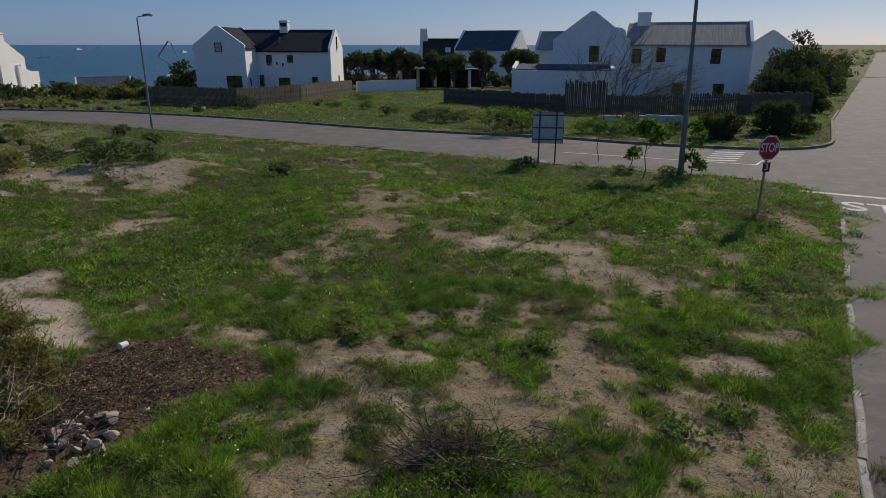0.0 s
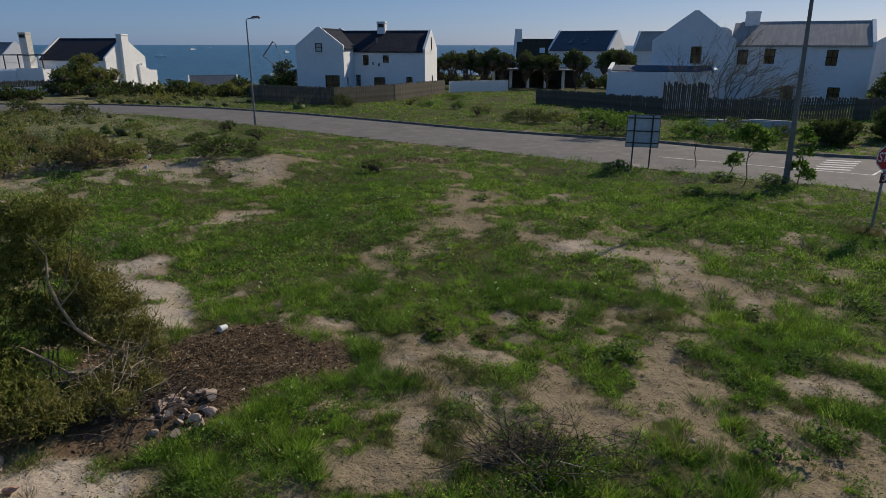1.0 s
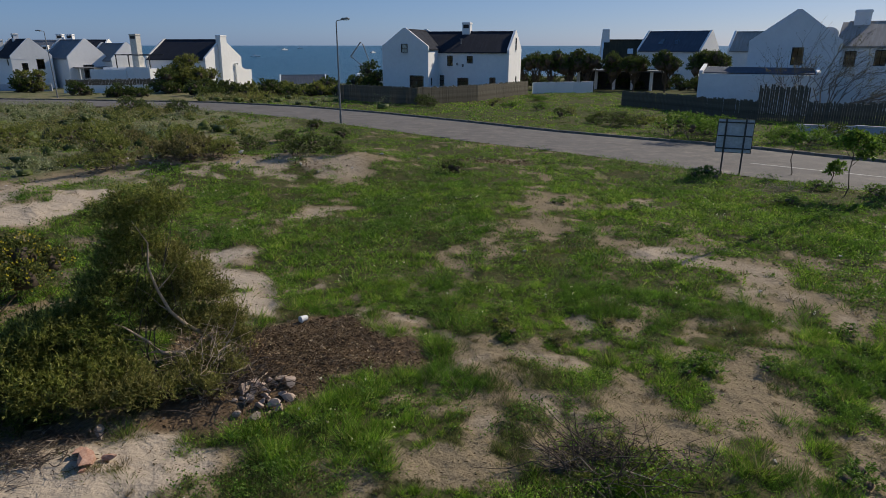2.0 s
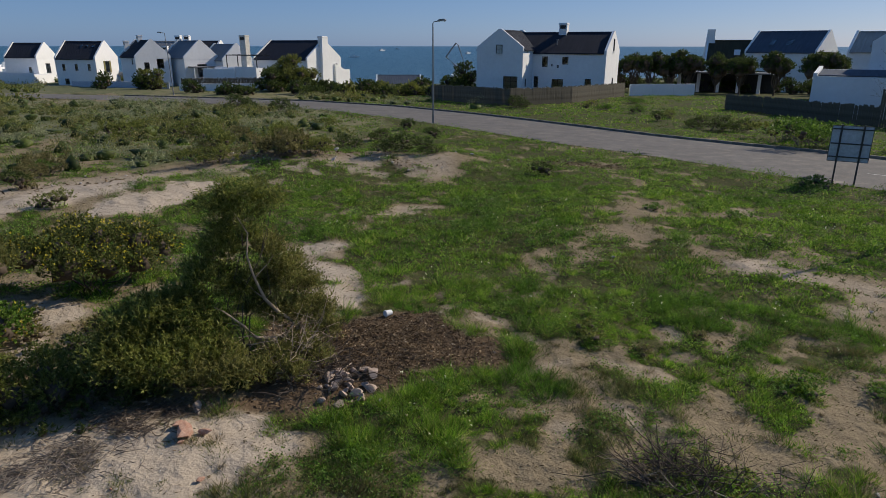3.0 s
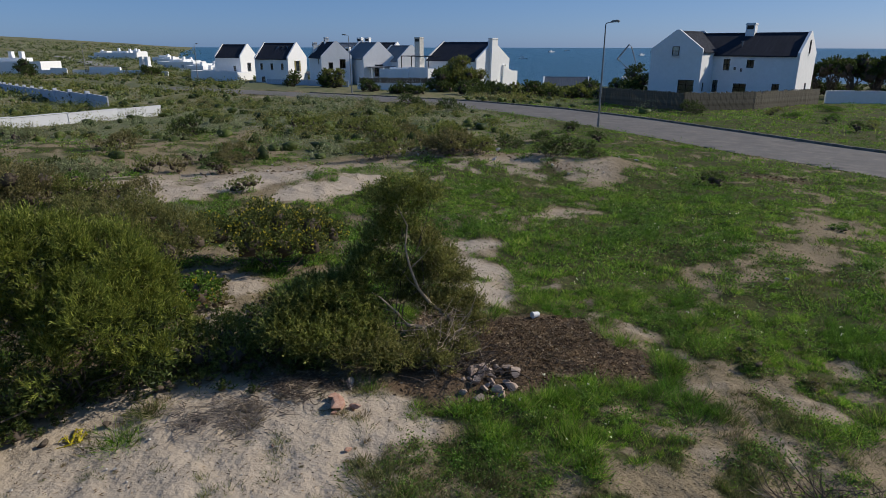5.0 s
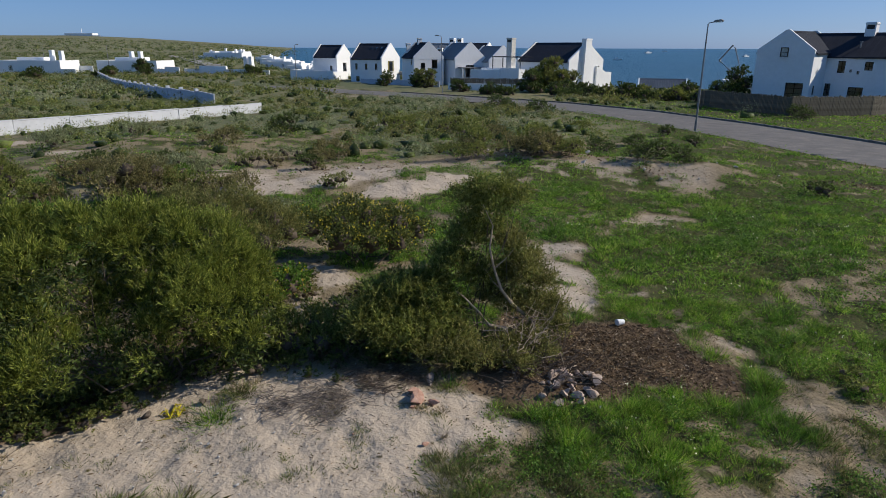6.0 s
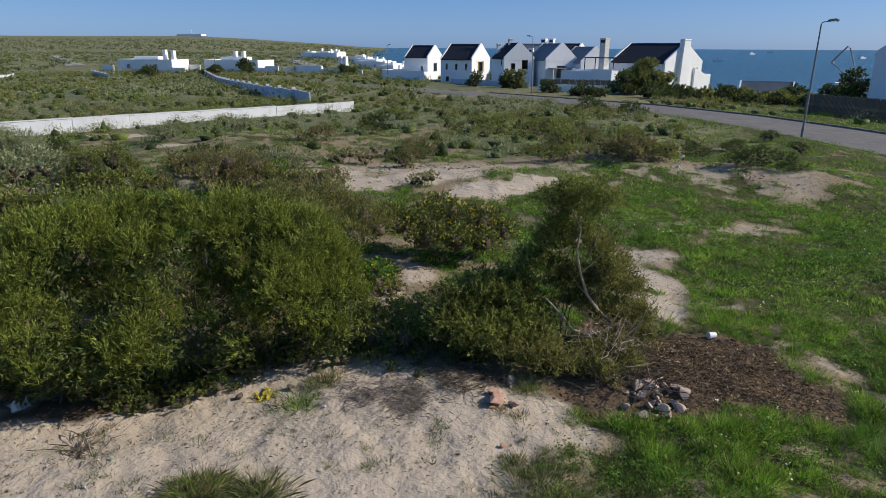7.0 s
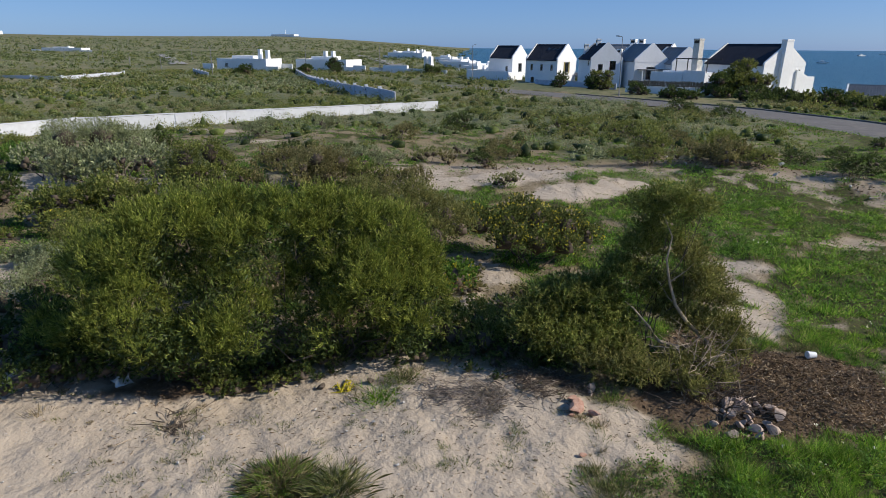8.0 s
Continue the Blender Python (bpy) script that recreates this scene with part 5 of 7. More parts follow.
def stems_build(lobes, root, rng, thick=0.03, twigs=2, spread=0.15):
    made = Build()
    for x, y, z, r in lobes:
        foot = (root[0] + rng.normal() * spread, root[1] + rng.normal() * spread, root[2] - 0.05)
        line = crooked(foot, (x, y, z), rng)
        made.tube(line, [thick * (1 - 0.7 * i / 4) for i in range(5)], 4)
        for _ in range(twigs):
            u = unit(rng.normal(size=3))
            u[2] = abs(u[2])
            tip = np.array([x, y, z]) + u * r * 0.95
            made.tube(crooked(line[3], tip, rng, 0.1, 4), [thick * 0.4, thick * 0.3, thick * 0.2, thick * 0.1], 3)
    return made


def bush(name, lobes, label, category, leaf_mat, leaf, wide, per_area=60, sprig=0.18, count=9, thick=0.03, bark=None, seed=0, group="", flowers=0, **kw):
    """A bush whose lobes are given in the plan, with heights over the ground at its middle."""
    rng = np.random.default_rng(seed)
    cx, cy = float(np.mean([l[0] for l in lobes])), float(np.mean([l[1] for l in lobes]))
    gz = height(cx, cy)
    t = thing(name, pose(cx, cy, gz), label, category, group)
    local = [(x - cx, y - cy, z, r) for x, y, z, r in lobes]
    part("stem", stems_build(local, (0, 0, 0), rng, thick), bark or BARK, t)
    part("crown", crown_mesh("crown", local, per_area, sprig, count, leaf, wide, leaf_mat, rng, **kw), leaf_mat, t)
    if flowers:
        p, d = sprigs([(x, y, z, r * 1.05) for x, y, z, r in local], flowers, 0.03, 4, 0.04, rng, up=1.2, low=0.92)
        v, q = leaf_quads(p, d, 0.035, 0.03, rng)
        me = fast_mesh("flowers", v, q)
        me.materials.append(FLOWER)
        tagged(part("blossom", me, FLOWER, t, "small yellow flowers"), kind="stuff")
    return t


# the two large wattle bushes on the sand's edge
RIGHT_CROWN = [(-10.15, 2.32, 2.09, 0.7), (-9.96, 3.07, 2.09, 0.66), (-9.49, 3.64, 1.81, 0.66), (-9.02, 3.07, 1.34, 0.66), (-8.93, 3.64, 1.06, 0.52), (-9.02, 2.23, 0.82, 0.47), (-9.21, 1.19, 0.92, 0.47), (-9.78, 1.48, 1.86, 0.61), (-10.62, 2.98, 1.43, 0.75), (-8.93, 4.01, 0.96, 0.47), (-8.65, 3.73, 0.68, 0.42), (-9.31, 4.2, 1.34, 0.47), (-9.78, 2.42, 0.87, 0.66), (-9.4, 3.36, 0.77, 0.56), (-9.59, 1.66, 0.73, 0.56)]
LEFT_CROWN = [(-10.72, 0.44, 2.18, 0.7), (-10.34, -0.03, 1.9, 0.61), (-9.78, -0.31, 1.29, 0.56), (-9.31, 0.25, 1.01, 0.47), (-9.59, 0.91, 1.39, 0.47), (-9.31, 0.72, 0.77, 0.38), (-10.9, 1.38, 2.18, 0.66), (-10.34, 0.72, 1.24, 0.66), (-10.62, -0.59, 1.67, 0.58), (-11.56, -0.5, 1.53, 0.66), (-11.47, 0.35, 1.9, 0.66), (-9.59, -0.12, 1.01, 0.39), (-10.4, -0.35, 0.5, 0.5), (-10.9, -0.9, 0.65, 0.5), (-10.1, 0.2, 0.45, 0.45), (-11.4, -1.3, 0.6, 0.45)]


def wattle(lobes, hollows, label, seed):
    """Upright narrow-leaved plumes over a twiggy inside, its leaves coloured dark for shade."""
    rng = np.random.default_rng(seed)
    cx, cy = float(np.mean([l[0] for l in lobes])), float(np.mean([l[1] for l in lobes]))
    gz = height(cx, cy)
    t = thing("wattle_bush", pose(cx, cy, gz), label, "bush", "wattle bushes")
    local = [(x - cx, y - cy, z, r) for x, y, z, r in lobes]
    caves = [(x - cx, y - cy, z - gz, r) for x, y, z, r in hollows]
    part("stem", stems_build(local, (0, 0, 0), rng, 0.022, 3), BARK, t)
    # darker than the plumes' leaves: the inner shade is put into the colour
    part("inner_leaves", filled("inner_leaves", local, 620, 0.10, 0.03, LEAF_DARK, rng, [(x, y, z, r * 0.5) for x, y, z, r in caves]), LEAF_DARK, t, "inner leaves coloured dark for shade")
    # plumes stand in tufts with dark gaps between
    p, d = sprigs(local, 9, 0.0, 1, 0.1, rng, up=0.5, low=0.8, open_angle=0.02, hollows=caves, floor=0.3)
    size = rng.uniform(0.14, 0.32, len(p))
    m, k, n = len(p), 19, 13
    u = unit(d[:, None] * 0.7 + rng.normal(size=(m, k, 3)) * 0.75)
    foot = p[:, None] + u * size[:, None, None] * 0.55
    rise = unit(u * 0.75 + np.array([0, 0, 0.75]) + rng.normal(size=u.shape) * 0.2)
    tall = (size[:, None, None] * rng.uniform(0.6, 1.1, (m, k, 1)))[:, :, None]
    s = rng.uniform(0.0, 1.0, (m, k, n, 1))
    at = foot[:, :, None] + rise[:, :, None] * s * tall
    ld = unit(rise[:, :, None] + rng.normal(size=(m, k, n, 3)) * 0.45)
    at, ld = at.reshape(-1, 3), ld.reshape(-1, 3)
    at[:, 2] = np.maximum(at[:, 2], 0.03)
    v, q = leaf_quads(at, ld, 0.088 * rng.uniform(0.6, 1.2, len(at)), 0.0125, rng)
    me = fast_mesh("plumes", v, q)
    me.materials.append(LEAF_ACACIA)
    part("crown", me, LEAF_ACACIA, t)


CAVES = [(-9.12, 1.9, 1.57, 0.86), (-8.84, 1.71, 1.1, 0.56), (-9.54, 0.44, 1.76, 0.75), (-9.21, 0.3, 1.34, 0.52)]
wattle(RIGHT_CROWN, CAVES, "large olive-green wattle bush with narrow leaves", 11)
wattle(LEFT_CROWN, CAVES, "large dark olive wattle bush on the sand's edge", 12)


def leaning_bush():
    rng = np.random.default_rng(21)
    ox, oy = -6.0, 7.4
    gz = height(ox, oy)
    t = thing("leaning_bush", pose(ox, oy, gz), "leaning dark bush with bare pale branches at its foot", "bush")
    top = [(-0.85 + rng.normal() * 0.2, 0.12 + rng.normal() * 0.2, rng.uniform(1.8, 2.62), rng.uniform(0.16, 0.27)) for _ in range(13)] + [(-0.95, 0.0, 2.72, 0.2), (-0.66, 0.25, 2.78, 0.18), (-0.8, 0.2, 2.3, 0.3), (-1.05, 0.0, 2.1, 0.3)]
    body = [(-1.57, -1.2, 1.0, 0.42), (-1.7, -1.6, 0.85, 0.42), (-1.6, -1.95, 0.6, 0.42), (-1.4, -0.75, 1.0, 0.45), (-1.25, -0.35, 1.35, 0.42), (-1.15, -0.7, 0.6, 0.45), (-1.1, -1.25, 0.45, 0.42), (-1.2, -1.7, 0.4, 0.4), (-0.75, -0.9, 0.3, 0.36), (-1.2, -0.05, 1.75, 0.38), (-0.95, 0.1, 1.1, 0.4), (-1.7, -1.0, 0.5, 0.45), (-1.9, -1.5, 0.4, 0.42)]
    thin = [(-0.55, 0.35, 1.75, 0.3), (-0.42, 0.6, 1.35, 0.34), (-0.35, 0.95, 0.95, 0.34), (-0.15, 1.0, 0.5, 0.34), (0.1, 0.9, 0.2, 0.26), (0.0, 0.3, 0.12, 0.3), (-0.1, -0.2, 0.1, 0.3), (-0.55, 0.5, 1.05, 0.36), (-0.4, 0.6, 0.5, 0.38), (0.5, 0.1, 0.1, 0.22), (0.1, -0.42, 0.08, 0.22), (-0.1, -0.8, 0.12, 0.26), (-0.3, -1.1, 0.2, 0.34), (0.45, -0.45, 0.08, 0.22), (-0.75, 0.2, 0.7, 0.36), (-0.7, -0.8, 0.25, 0.34), (-0.75, -1.4, 0.22, 0.34)]
    part("crown", crown_mesh("crown", body, 125, 0.2, 10, 0.08, 0.02, LEAF_OLIVE, rng, up=0.6, low=0.3), LEAF_OLIVE, t)
    part("crown", crown_mesh("crown", top, 130, 0.24, 10, 0.08, 0.018, LEAF_OLIVE, rng, up=0.7, low=0.2), LEAF_OLIVE, t)
    part("thin_foliage", crown_mesh("thin_foliage", thin, 200, 0.2, 9, 0.07, 0.017, LEAF_BRONZE, rng, up=0.9, low=0.2), LEAF_BRONZE, t, "sparse olive-brown leaves")
    part("inner_leaves", filled("inner_leaves", body + thin[:7], 300, 0.08, 0.022, LEAF_OLIVE, rng), LEAF_OLIVE, t)
    part("stem", stems_build(body[::3] + top[::4], (-0.8, -0.3, 0), rng, 0.014), BARK, t)
    limb = Build()
    line = [(-0.1, 0.62, -0.1), (-0.14, 0.6, 0.3), (-0.22, 0.54, 0.46), (-0.37, 0.26, 0.76), (-0.48, 0.07, 1.06), (-0.55, -0.05, 1.45), (-0.59, -0.13, 1.83), (-0.57, -0.09, 2.21), (-0.7, -0.2, 2.57)]
    limb.tube(line, [0.04, 0.038, 0.034, 0.03, 0.026, 0.021, 0.016, 0.01, 0.004], 8)
    for a, b in ((line[3], (-0.62, 0.5, 1.15)), (line[4], (-0.9, -0.1, 1.5)), (line[5], (-0.25, 0.1, 1.85))):
        limb.tube(crooked(a, b, rng, 0.12, 4), [0.011, 0.009, 0.006, 0.003], 5)
    part("bare_limb", limb, BARK_PALE, t, "bare pale crooked limb")
    limb = Build().tube([(-0.18, 0.55, -0.1), (-0.2, 0.5, 0.2), (-0.3, 0.4, 0.27), (-0.46, 0.1, 0.33), (-0.58, -0.11, 0.42), (-0.66, -0.26, 0.66), (-0.81, -0.53, 1.01), (-0.88, -0.65, 1.12)], [0.044, 0.044, 0.042, 0.037, 0.03, 0.022, 0.012, 0.005], 8)
    for a, b in (((-0.58, -0.11, 0.42), (-0.8, -0.5, 0.5)), ((-0.46, 0.1, 0.33), (-0.75, -0.35, 0.2)), ((-0.66, -0.26, 0.66), (-0.95, -0.5, 0.8)), ((-0.6, -0.15, 0.5), (-0.9, -0.4, 0.42))):
        limb.tube(crooked(a, b, rng, 0.15, 4), [0.012, 0.01, 0.007, 0.003], 5)
    part("bare_limb", limb, BARK_PALE, t, "bare pale crooked limb")
    fine = Build()
    for _ in range(70):
        a = np.array([rng.uniform(-0.5, 0.4), rng.uniform(-0.2, 0.5), rng.uniform(0.05, 0.5)])
        d = unit(np.array([rng.normal() - 0.3, rng.normal(), rng.uniform(-0.1, 0.9)]))
        fine.tube(crooked(a, a + d * rng.uniform(0.25, 0.8), rng, 0.2, 4), [0.008, 0.006, 0.005, 0.003], 4)
    tagged(part("twig_tangle", fine, BARK_PALE, t), kind="stuff")


leaning_bush()

bush("flowering_shrub", [(-12.47, 7.5, 0.94, 0.5), (-12.25, 8.18, 0.97, 0.55), (-12.01, 8.85, 0.99, 0.55), (-11.73, 9.51, 0.86, 0.55), (-11.33, 9.82, 0.63, 0.45), (-11.67, 7.79, 0.75, 0.5), (-11.36, 8.38, 0.68, 0.5), (-11.1, 9.02, 0.59, 0.45), (-13.13, 7.58, 0.98, 0.45), (-12.71, 8.92, 1.11, 0.5)],
     "low olive shrub dotted with yellow flowers", "shrub", LEAF_FLOWERY, 0.055, 0.026, 80, 0.1, 9, 0.02, seed=31, core=0.5, group="flowering shrubs", flowers=18)
bush("flowering_shrub", [(-11.1, 5.5, 0.35, 0.45), (-10.9, 5.9, 0.3, 0.42), (-10.7, 5.3, 0.22, 0.35), (-11.2, 6.2, 0.3, 0.4)],
     "low green shrub with yellow flowers beside the path", "shrub", LEAF_FRESH, 0.055, 0.03, 75, 0.09, 9, 0.02, seed=32, core=0.5, group="flowering shrubs", flowers=12)
bush("brown_shrub", [(-13.76, 4.4, 1.36, 0.5), (-13.34, 4.94, 1.43, 0.55), (-12.9, 5.46, 1.57, 0.5), (-12.65, 5.98, 1.47, 0.5), (-12.19, 6.4, 1.28, 0.5), (-11.86, 6.58, 1.07, 0.4), (-12.25, 5.43, 1.26, 0.5), (-11.79, 5.89, 0.99, 0.45), (-12.64, 5.05, 1.21, 0.5), (-14.13, 5.12, 1.62, 0.4), (-13.24, 6.14, 1.69, 0.35), (-14.11, 3.96, 1.27, 0.5)],
     "brownish-green shrub behind the wattle bushes", "shrub", LEAF_BRONZE, 0.06, 0.015, 95, 0.17, 10, 0.02, seed=33, core=0.4, up=0.8)
bush("round_shrub", [(-23.8, 2.4, 1.3, 0.6), (-23.7, 3.2, 1.4, 0.6), (-23.6, 3.6, 1.0, 0.5), (-23.3, 2.6, 0.7, 0.4)], "dark olive shrub on bare pale stems", "shrub", LEAF_OLIVE, 0.08, 0.022, 60, 0.16, 8, 0.03, BARK_PALE, seed=34, core=0.5)
bush("brown_shrub", [(-21.9, 6.5, 1.1, 0.6), (-21.7, 7.3, 0.9, 0.6), (-22.0, 6.0, 0.8, 0.5), (-21.3, 6.7, 0.5, 0.5), (-21.6, 7.8, 0.5, 0.4)], "dry brownish shrub with thin twigs", "shrub", LEAF_BROWN, 0.08, 0.018, 55, 0.2, 8, 0.025, TWIG, seed=35, core=0.45)
bush("grey_shrub", [(-29.0, -1.3, 1.3, 0.9), (-29.0, -0.1, 1.3, 0.9), (-28.9, 1.1, 1.0, 0.8), (-28.0, -1.8, 0.7, 0.7), (-28.0, -0.3, 0.5, 0.7), (-28.0, 0.9, 0.4, 0.6)], "wide grey-green feathery shrub", "shrub", LEAF_GREY, 0.09, 0.018, 45, 0.25, 9, 0.03, seed=36, up=1.0, core=0.5)
bush("flowering_shrub", [(-20.9, -1.9, 0.5, 0.6), (-21.0, -1.2, 0.5, 0.6), (-21.0, -0.3, 0.4, 0.6), (-21.0, 0.6, 0.45, 0.5), (-19.4, -1.6, 0.35, 0.5), (-19.4, -0.9, 0.3, 0.5)], "spreading green shrub with yellow flowers", "shrub", LEAF_OLIVE, 0.07, 0.026, 70, 0.12, 8, 0.02, seed=37, core=0.5, group="flowering shrubs", flowers=5)
bush("grey_shrub", [(-13.9, -2.4, 0.3, 0.6), (-14.4, -1.8, 0.35, 0.55), (-15.0, -1.5, 0.4, 0.6)], "low grey-green shrub beside the sand", "shrub", LEAF_GREY, 0.06, 0.014, 80, 0.16, 9, 0.02, seed=38, core=0.4, up=0.9)
bush("grey_shrub", [(-16.5, -1.0, 0.6, 0.7), (-16.0, -0.3, 0.55, 0.65), (-15.2, 0.3, 0.7, 0.7), (-14.2, 0.9, 0.9, 0.7)], "olive-green shrub behind the large bushes", "shrub", LEAF_OLIVE, 0.065, 0.016, 75, 0.18, 9, 0.02, seed=39, core=0.5, up=0.8)
bush("dark_shrub", [(-8.8, 4.6, 0.25, 0.4), (-8.3, 5.0, 0.25, 0.4), (-8.9, 5.2, 0.3, 0.45), (-8.0, 5.5, 0.3, 0.4), (-9.3, 4.7, 0.3, 0.4)], "low dark shaded weeds under the bushes", "shrub", LEAF_OLIVE, 0.06, 0.022, 70, 0.14, 8, 0.012, seed=40, core=0.4, up=0.9)

# scattered shrubs, a few shapes copied over the plot
SHAPES = []
for k, (mat, leaf, wide, lab) in enumerate([(LEAF_OLIVE, 0.07, 0.02, "olive-green scrub bush on sandy ground"), (LEAF_DARK, 0.065, 0.026, "dark green rounded scrub bush"), (LEAF_BROWN, 0.07, 0.017, "brownish dry scrub bush on sand"),
                                            (LEAF_GREY, 0.065, 0.016, "grey-green scrub bush on sand"), (LEAF_FRESH, 0.07, 0.028, "fresh green leafy scrub bush")]):
    rng = np.random.default_rng(60 + k)
    lobes = [(rng.uniform(-0.45, 0.45), rng.uniform(-0.45, 0.45), rng.uniform(0.2, 0.55), rng.uniform(0.25, 0.4)) for _ in range(7)]
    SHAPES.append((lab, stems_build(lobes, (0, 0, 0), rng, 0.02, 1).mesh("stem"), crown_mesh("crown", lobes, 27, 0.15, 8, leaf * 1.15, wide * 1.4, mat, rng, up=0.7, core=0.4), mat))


BIG_SHAPES, SMALL_SHAPES = [], []
for k, (lab, _, _, mat) in enumerate(SHAPES):
    rng = np.random.default_rng(80 + k)
    lobes = [(rng.normal() * 0.32, rng.normal() * 0.32, rng.uniform(0.1, 0.48), rng.uniform(0.17, 0.3)) for _ in range(13)]
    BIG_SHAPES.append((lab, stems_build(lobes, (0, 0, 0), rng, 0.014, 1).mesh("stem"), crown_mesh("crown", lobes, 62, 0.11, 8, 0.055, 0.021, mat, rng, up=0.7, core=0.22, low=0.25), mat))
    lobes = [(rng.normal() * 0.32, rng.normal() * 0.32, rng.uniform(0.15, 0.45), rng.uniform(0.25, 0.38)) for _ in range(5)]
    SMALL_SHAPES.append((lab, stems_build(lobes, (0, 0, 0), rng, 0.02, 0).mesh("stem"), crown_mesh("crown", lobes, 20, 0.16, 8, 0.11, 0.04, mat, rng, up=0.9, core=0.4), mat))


def scrub_bush(x, y, size, kind, tall=1.0):
    lab, stems, crown, mat = BIG_SHAPES[kind] if size > 1.05 else SMALL_SHAPES[kind] if size < 0.7 else SHAPES[kind]
    t = thing("scrub_bush", pose(x, y, height(x, y) - 0.03, 0, 0, random.uniform(0, 360)) @ Matrix.Diagonal((size, size, size * tall, 1)), lab, "bush", "scrub bushes")
    part("stem", stems, TWIG, t)
    part("crown", crown, mat, t)


SCRUB = [(-13.0, 24.6, 1.6, 1), (-11.9, 25.0, 1.2, 1), (-17.0, 27.0, 1.3, 1), (-18.0, 22.4, 1.8, 2), (-16.4, 23.3, 1.5, 0), (-19.6, 20.4, 1.5, 0), (-17.8, 31.6, 1.1, 1), (-19.0, 37.0, 1.0, 1), (-15.2, 33.9, 0.9, 1),
         (-24.7, 37.0, 1.2, 0), (-35.6, 46.2, 2.0, 1), (-40.8, 47.0, 2.4, 1), (-17.8, 24.0, 1.5, 2), (-21.6, 22.6, 1.4, 2), (-6.4, 25.0, 0.8, 1)]
SCRUB_TALL = [(-19.0, 24.4, 1.9, 0), (-30.5, 24.8, 1.6, 0), (-28.2, 28.5, 1.7, 0), (-24.5, 27.5, 1.5, 2), (-34.0, 19.5, 1.7, 1), (-31.0, 14.0, 1.4, 2), (-37.0, 8.0, 1.5, 3), (-26.0, 17.5, 1.2, 2), (-33.0, 2.5, 1.6, 1), (-36.0, -4.0, 1.6, 0), (-40.0, 13.0, 1.4, 3)]
WEEDS = [(-0.25, 6.6, 0.5, 2), (0.5, 6.95, 0.5, 0), (0.75, 6.5, 0.4, 2), (0.1, 6.45, 0.4, 0), (-0.7, 10.1, 0.42, 2), (0.2, 11.0, 0.36, 2), (0.0, 13.0, 0.36, 4), (-1.7, 10.4, 0.55, 0), (-3.1, 11.2, 0.4, 4), (1.5, 9.6, 0.5, 4), (2.8, 9.9, 0.4, 4), (4.4, 11.1, 0.4, 4), (4.2, 11.9, 0.4, 4), (6.6, 12.5, 0.5, 4), (4.5, 10.1, 0.35, 4),
         (3.3, 26.4, 1.0, 4), (5.6, 22.6, 0.7, 4), (1.6, 17.4, 0.5, 4), (-1.6, 20.5, 0.5, 4), (0.9, 20.2, 0.6, 4), (9.0, 24.3, 0.8, 4), (9.2, 17.2, 0.55, 4), (3.2, 7.1, 0.5, 4), (4.0, 7.6, 0.45, 4), (7.4, 25.3, 0.7, 4)]
SCRUB_BEHIND = [(-23.6, 2.6, 1.81, 0), (-23.7, 4.4, 1.2, 2), (-21.9, 6.6, 1.98, 2), (-25.4, 6.2, 1.48, 2), (-21.1, 8.1, 1.28, 0), (-26.6, -1.6, 2.03, 3), (-30.2, -2.6, 1.7, 4), (-25.1, -0.0, 2.49, 3), (-26.0, 2.0, 2.07, 3), (-20.9, -1.2, 1.79, 0), (-20.8, 0.4, 2.07, 0), (-19.2, 1.6, 1.4, 0), (-19.6, 3.2, 1.45, 4), (-24.2, -2.7, 0.97, 1), (-20.0, 9.2, 1.1, 2), (-22.3, 23.5, 1.84, 0), (-17.2, 22.7, 1.72, 2)]
for x, y, s, k in SCRUB:
    scrub_bush(x, y, s, k, 0.8)
for x, y, s, k in SCRUB_TALL + SCRUB_BEHIND:
    scrub_bush(x, y, s, k, 1.05)
for x, y, s, k in WEEDS:
    scrub_bush(x, y, s, k, 0.6)
# thicker scrub behind the large bushes
rng = np.random.default_rng(71)
n_set = 0
while n_set < 72:
    az, r = rng.uniform(56, 104), rng.uniform(13.5, 30)
    x, y = -math.sin(radians(az)) * r, math.cos(radians(az)) * r
    bare = float(blot(np.array([x]), np.array([y]), SAND_WIDE, 12)[0])
    if bare > 0.5 or (az < 62 and r < 16):
        continue
    scrub_bush(x, y, float(rng.uniform(0.6, 1.35)), int(rng.choice([0, 1, 2, 3, 4], p=[0.3, 0.15, 0.25, 0.2, 0.1])), float(rng.uniform(0.7, 1.0)))
    n_set += 1
# first dozen added as deep shade left of the wattles, hence the dark leaves
for x, y, s, k in ((-11.3, -1.8, 0.9, 1), (-10.9, -1.2, 0.8, 1), (-10.5, -2.1, 0.8, 1), (-10.6, -0.8, 0.7, 1), (-10.5, -1.5, 0.7, 1), (-12.4, -2.2, 1.0, 1), (-12.5, -1.5, 0.9, 1), (-11.6, -0.8, 0.8, 1), (-12.9, -1.5, 1.0, 1), (-12.0, -1.9, 0.8, 1), (-12.6, -2.5, 1.0, 1), (-11.4, -2.6, 0.7, 1), (-9.0, 4.2, 0.5, 1), (-8.5, 4.4, 0.45, 0), (-12.3, 4.3, 1.2, 2), (-13.4, 3.2, 1.4, 2), (-13.2, 1.8, 1.4, 0)):
    scrub_bush(x, y, s, k, 0.85)
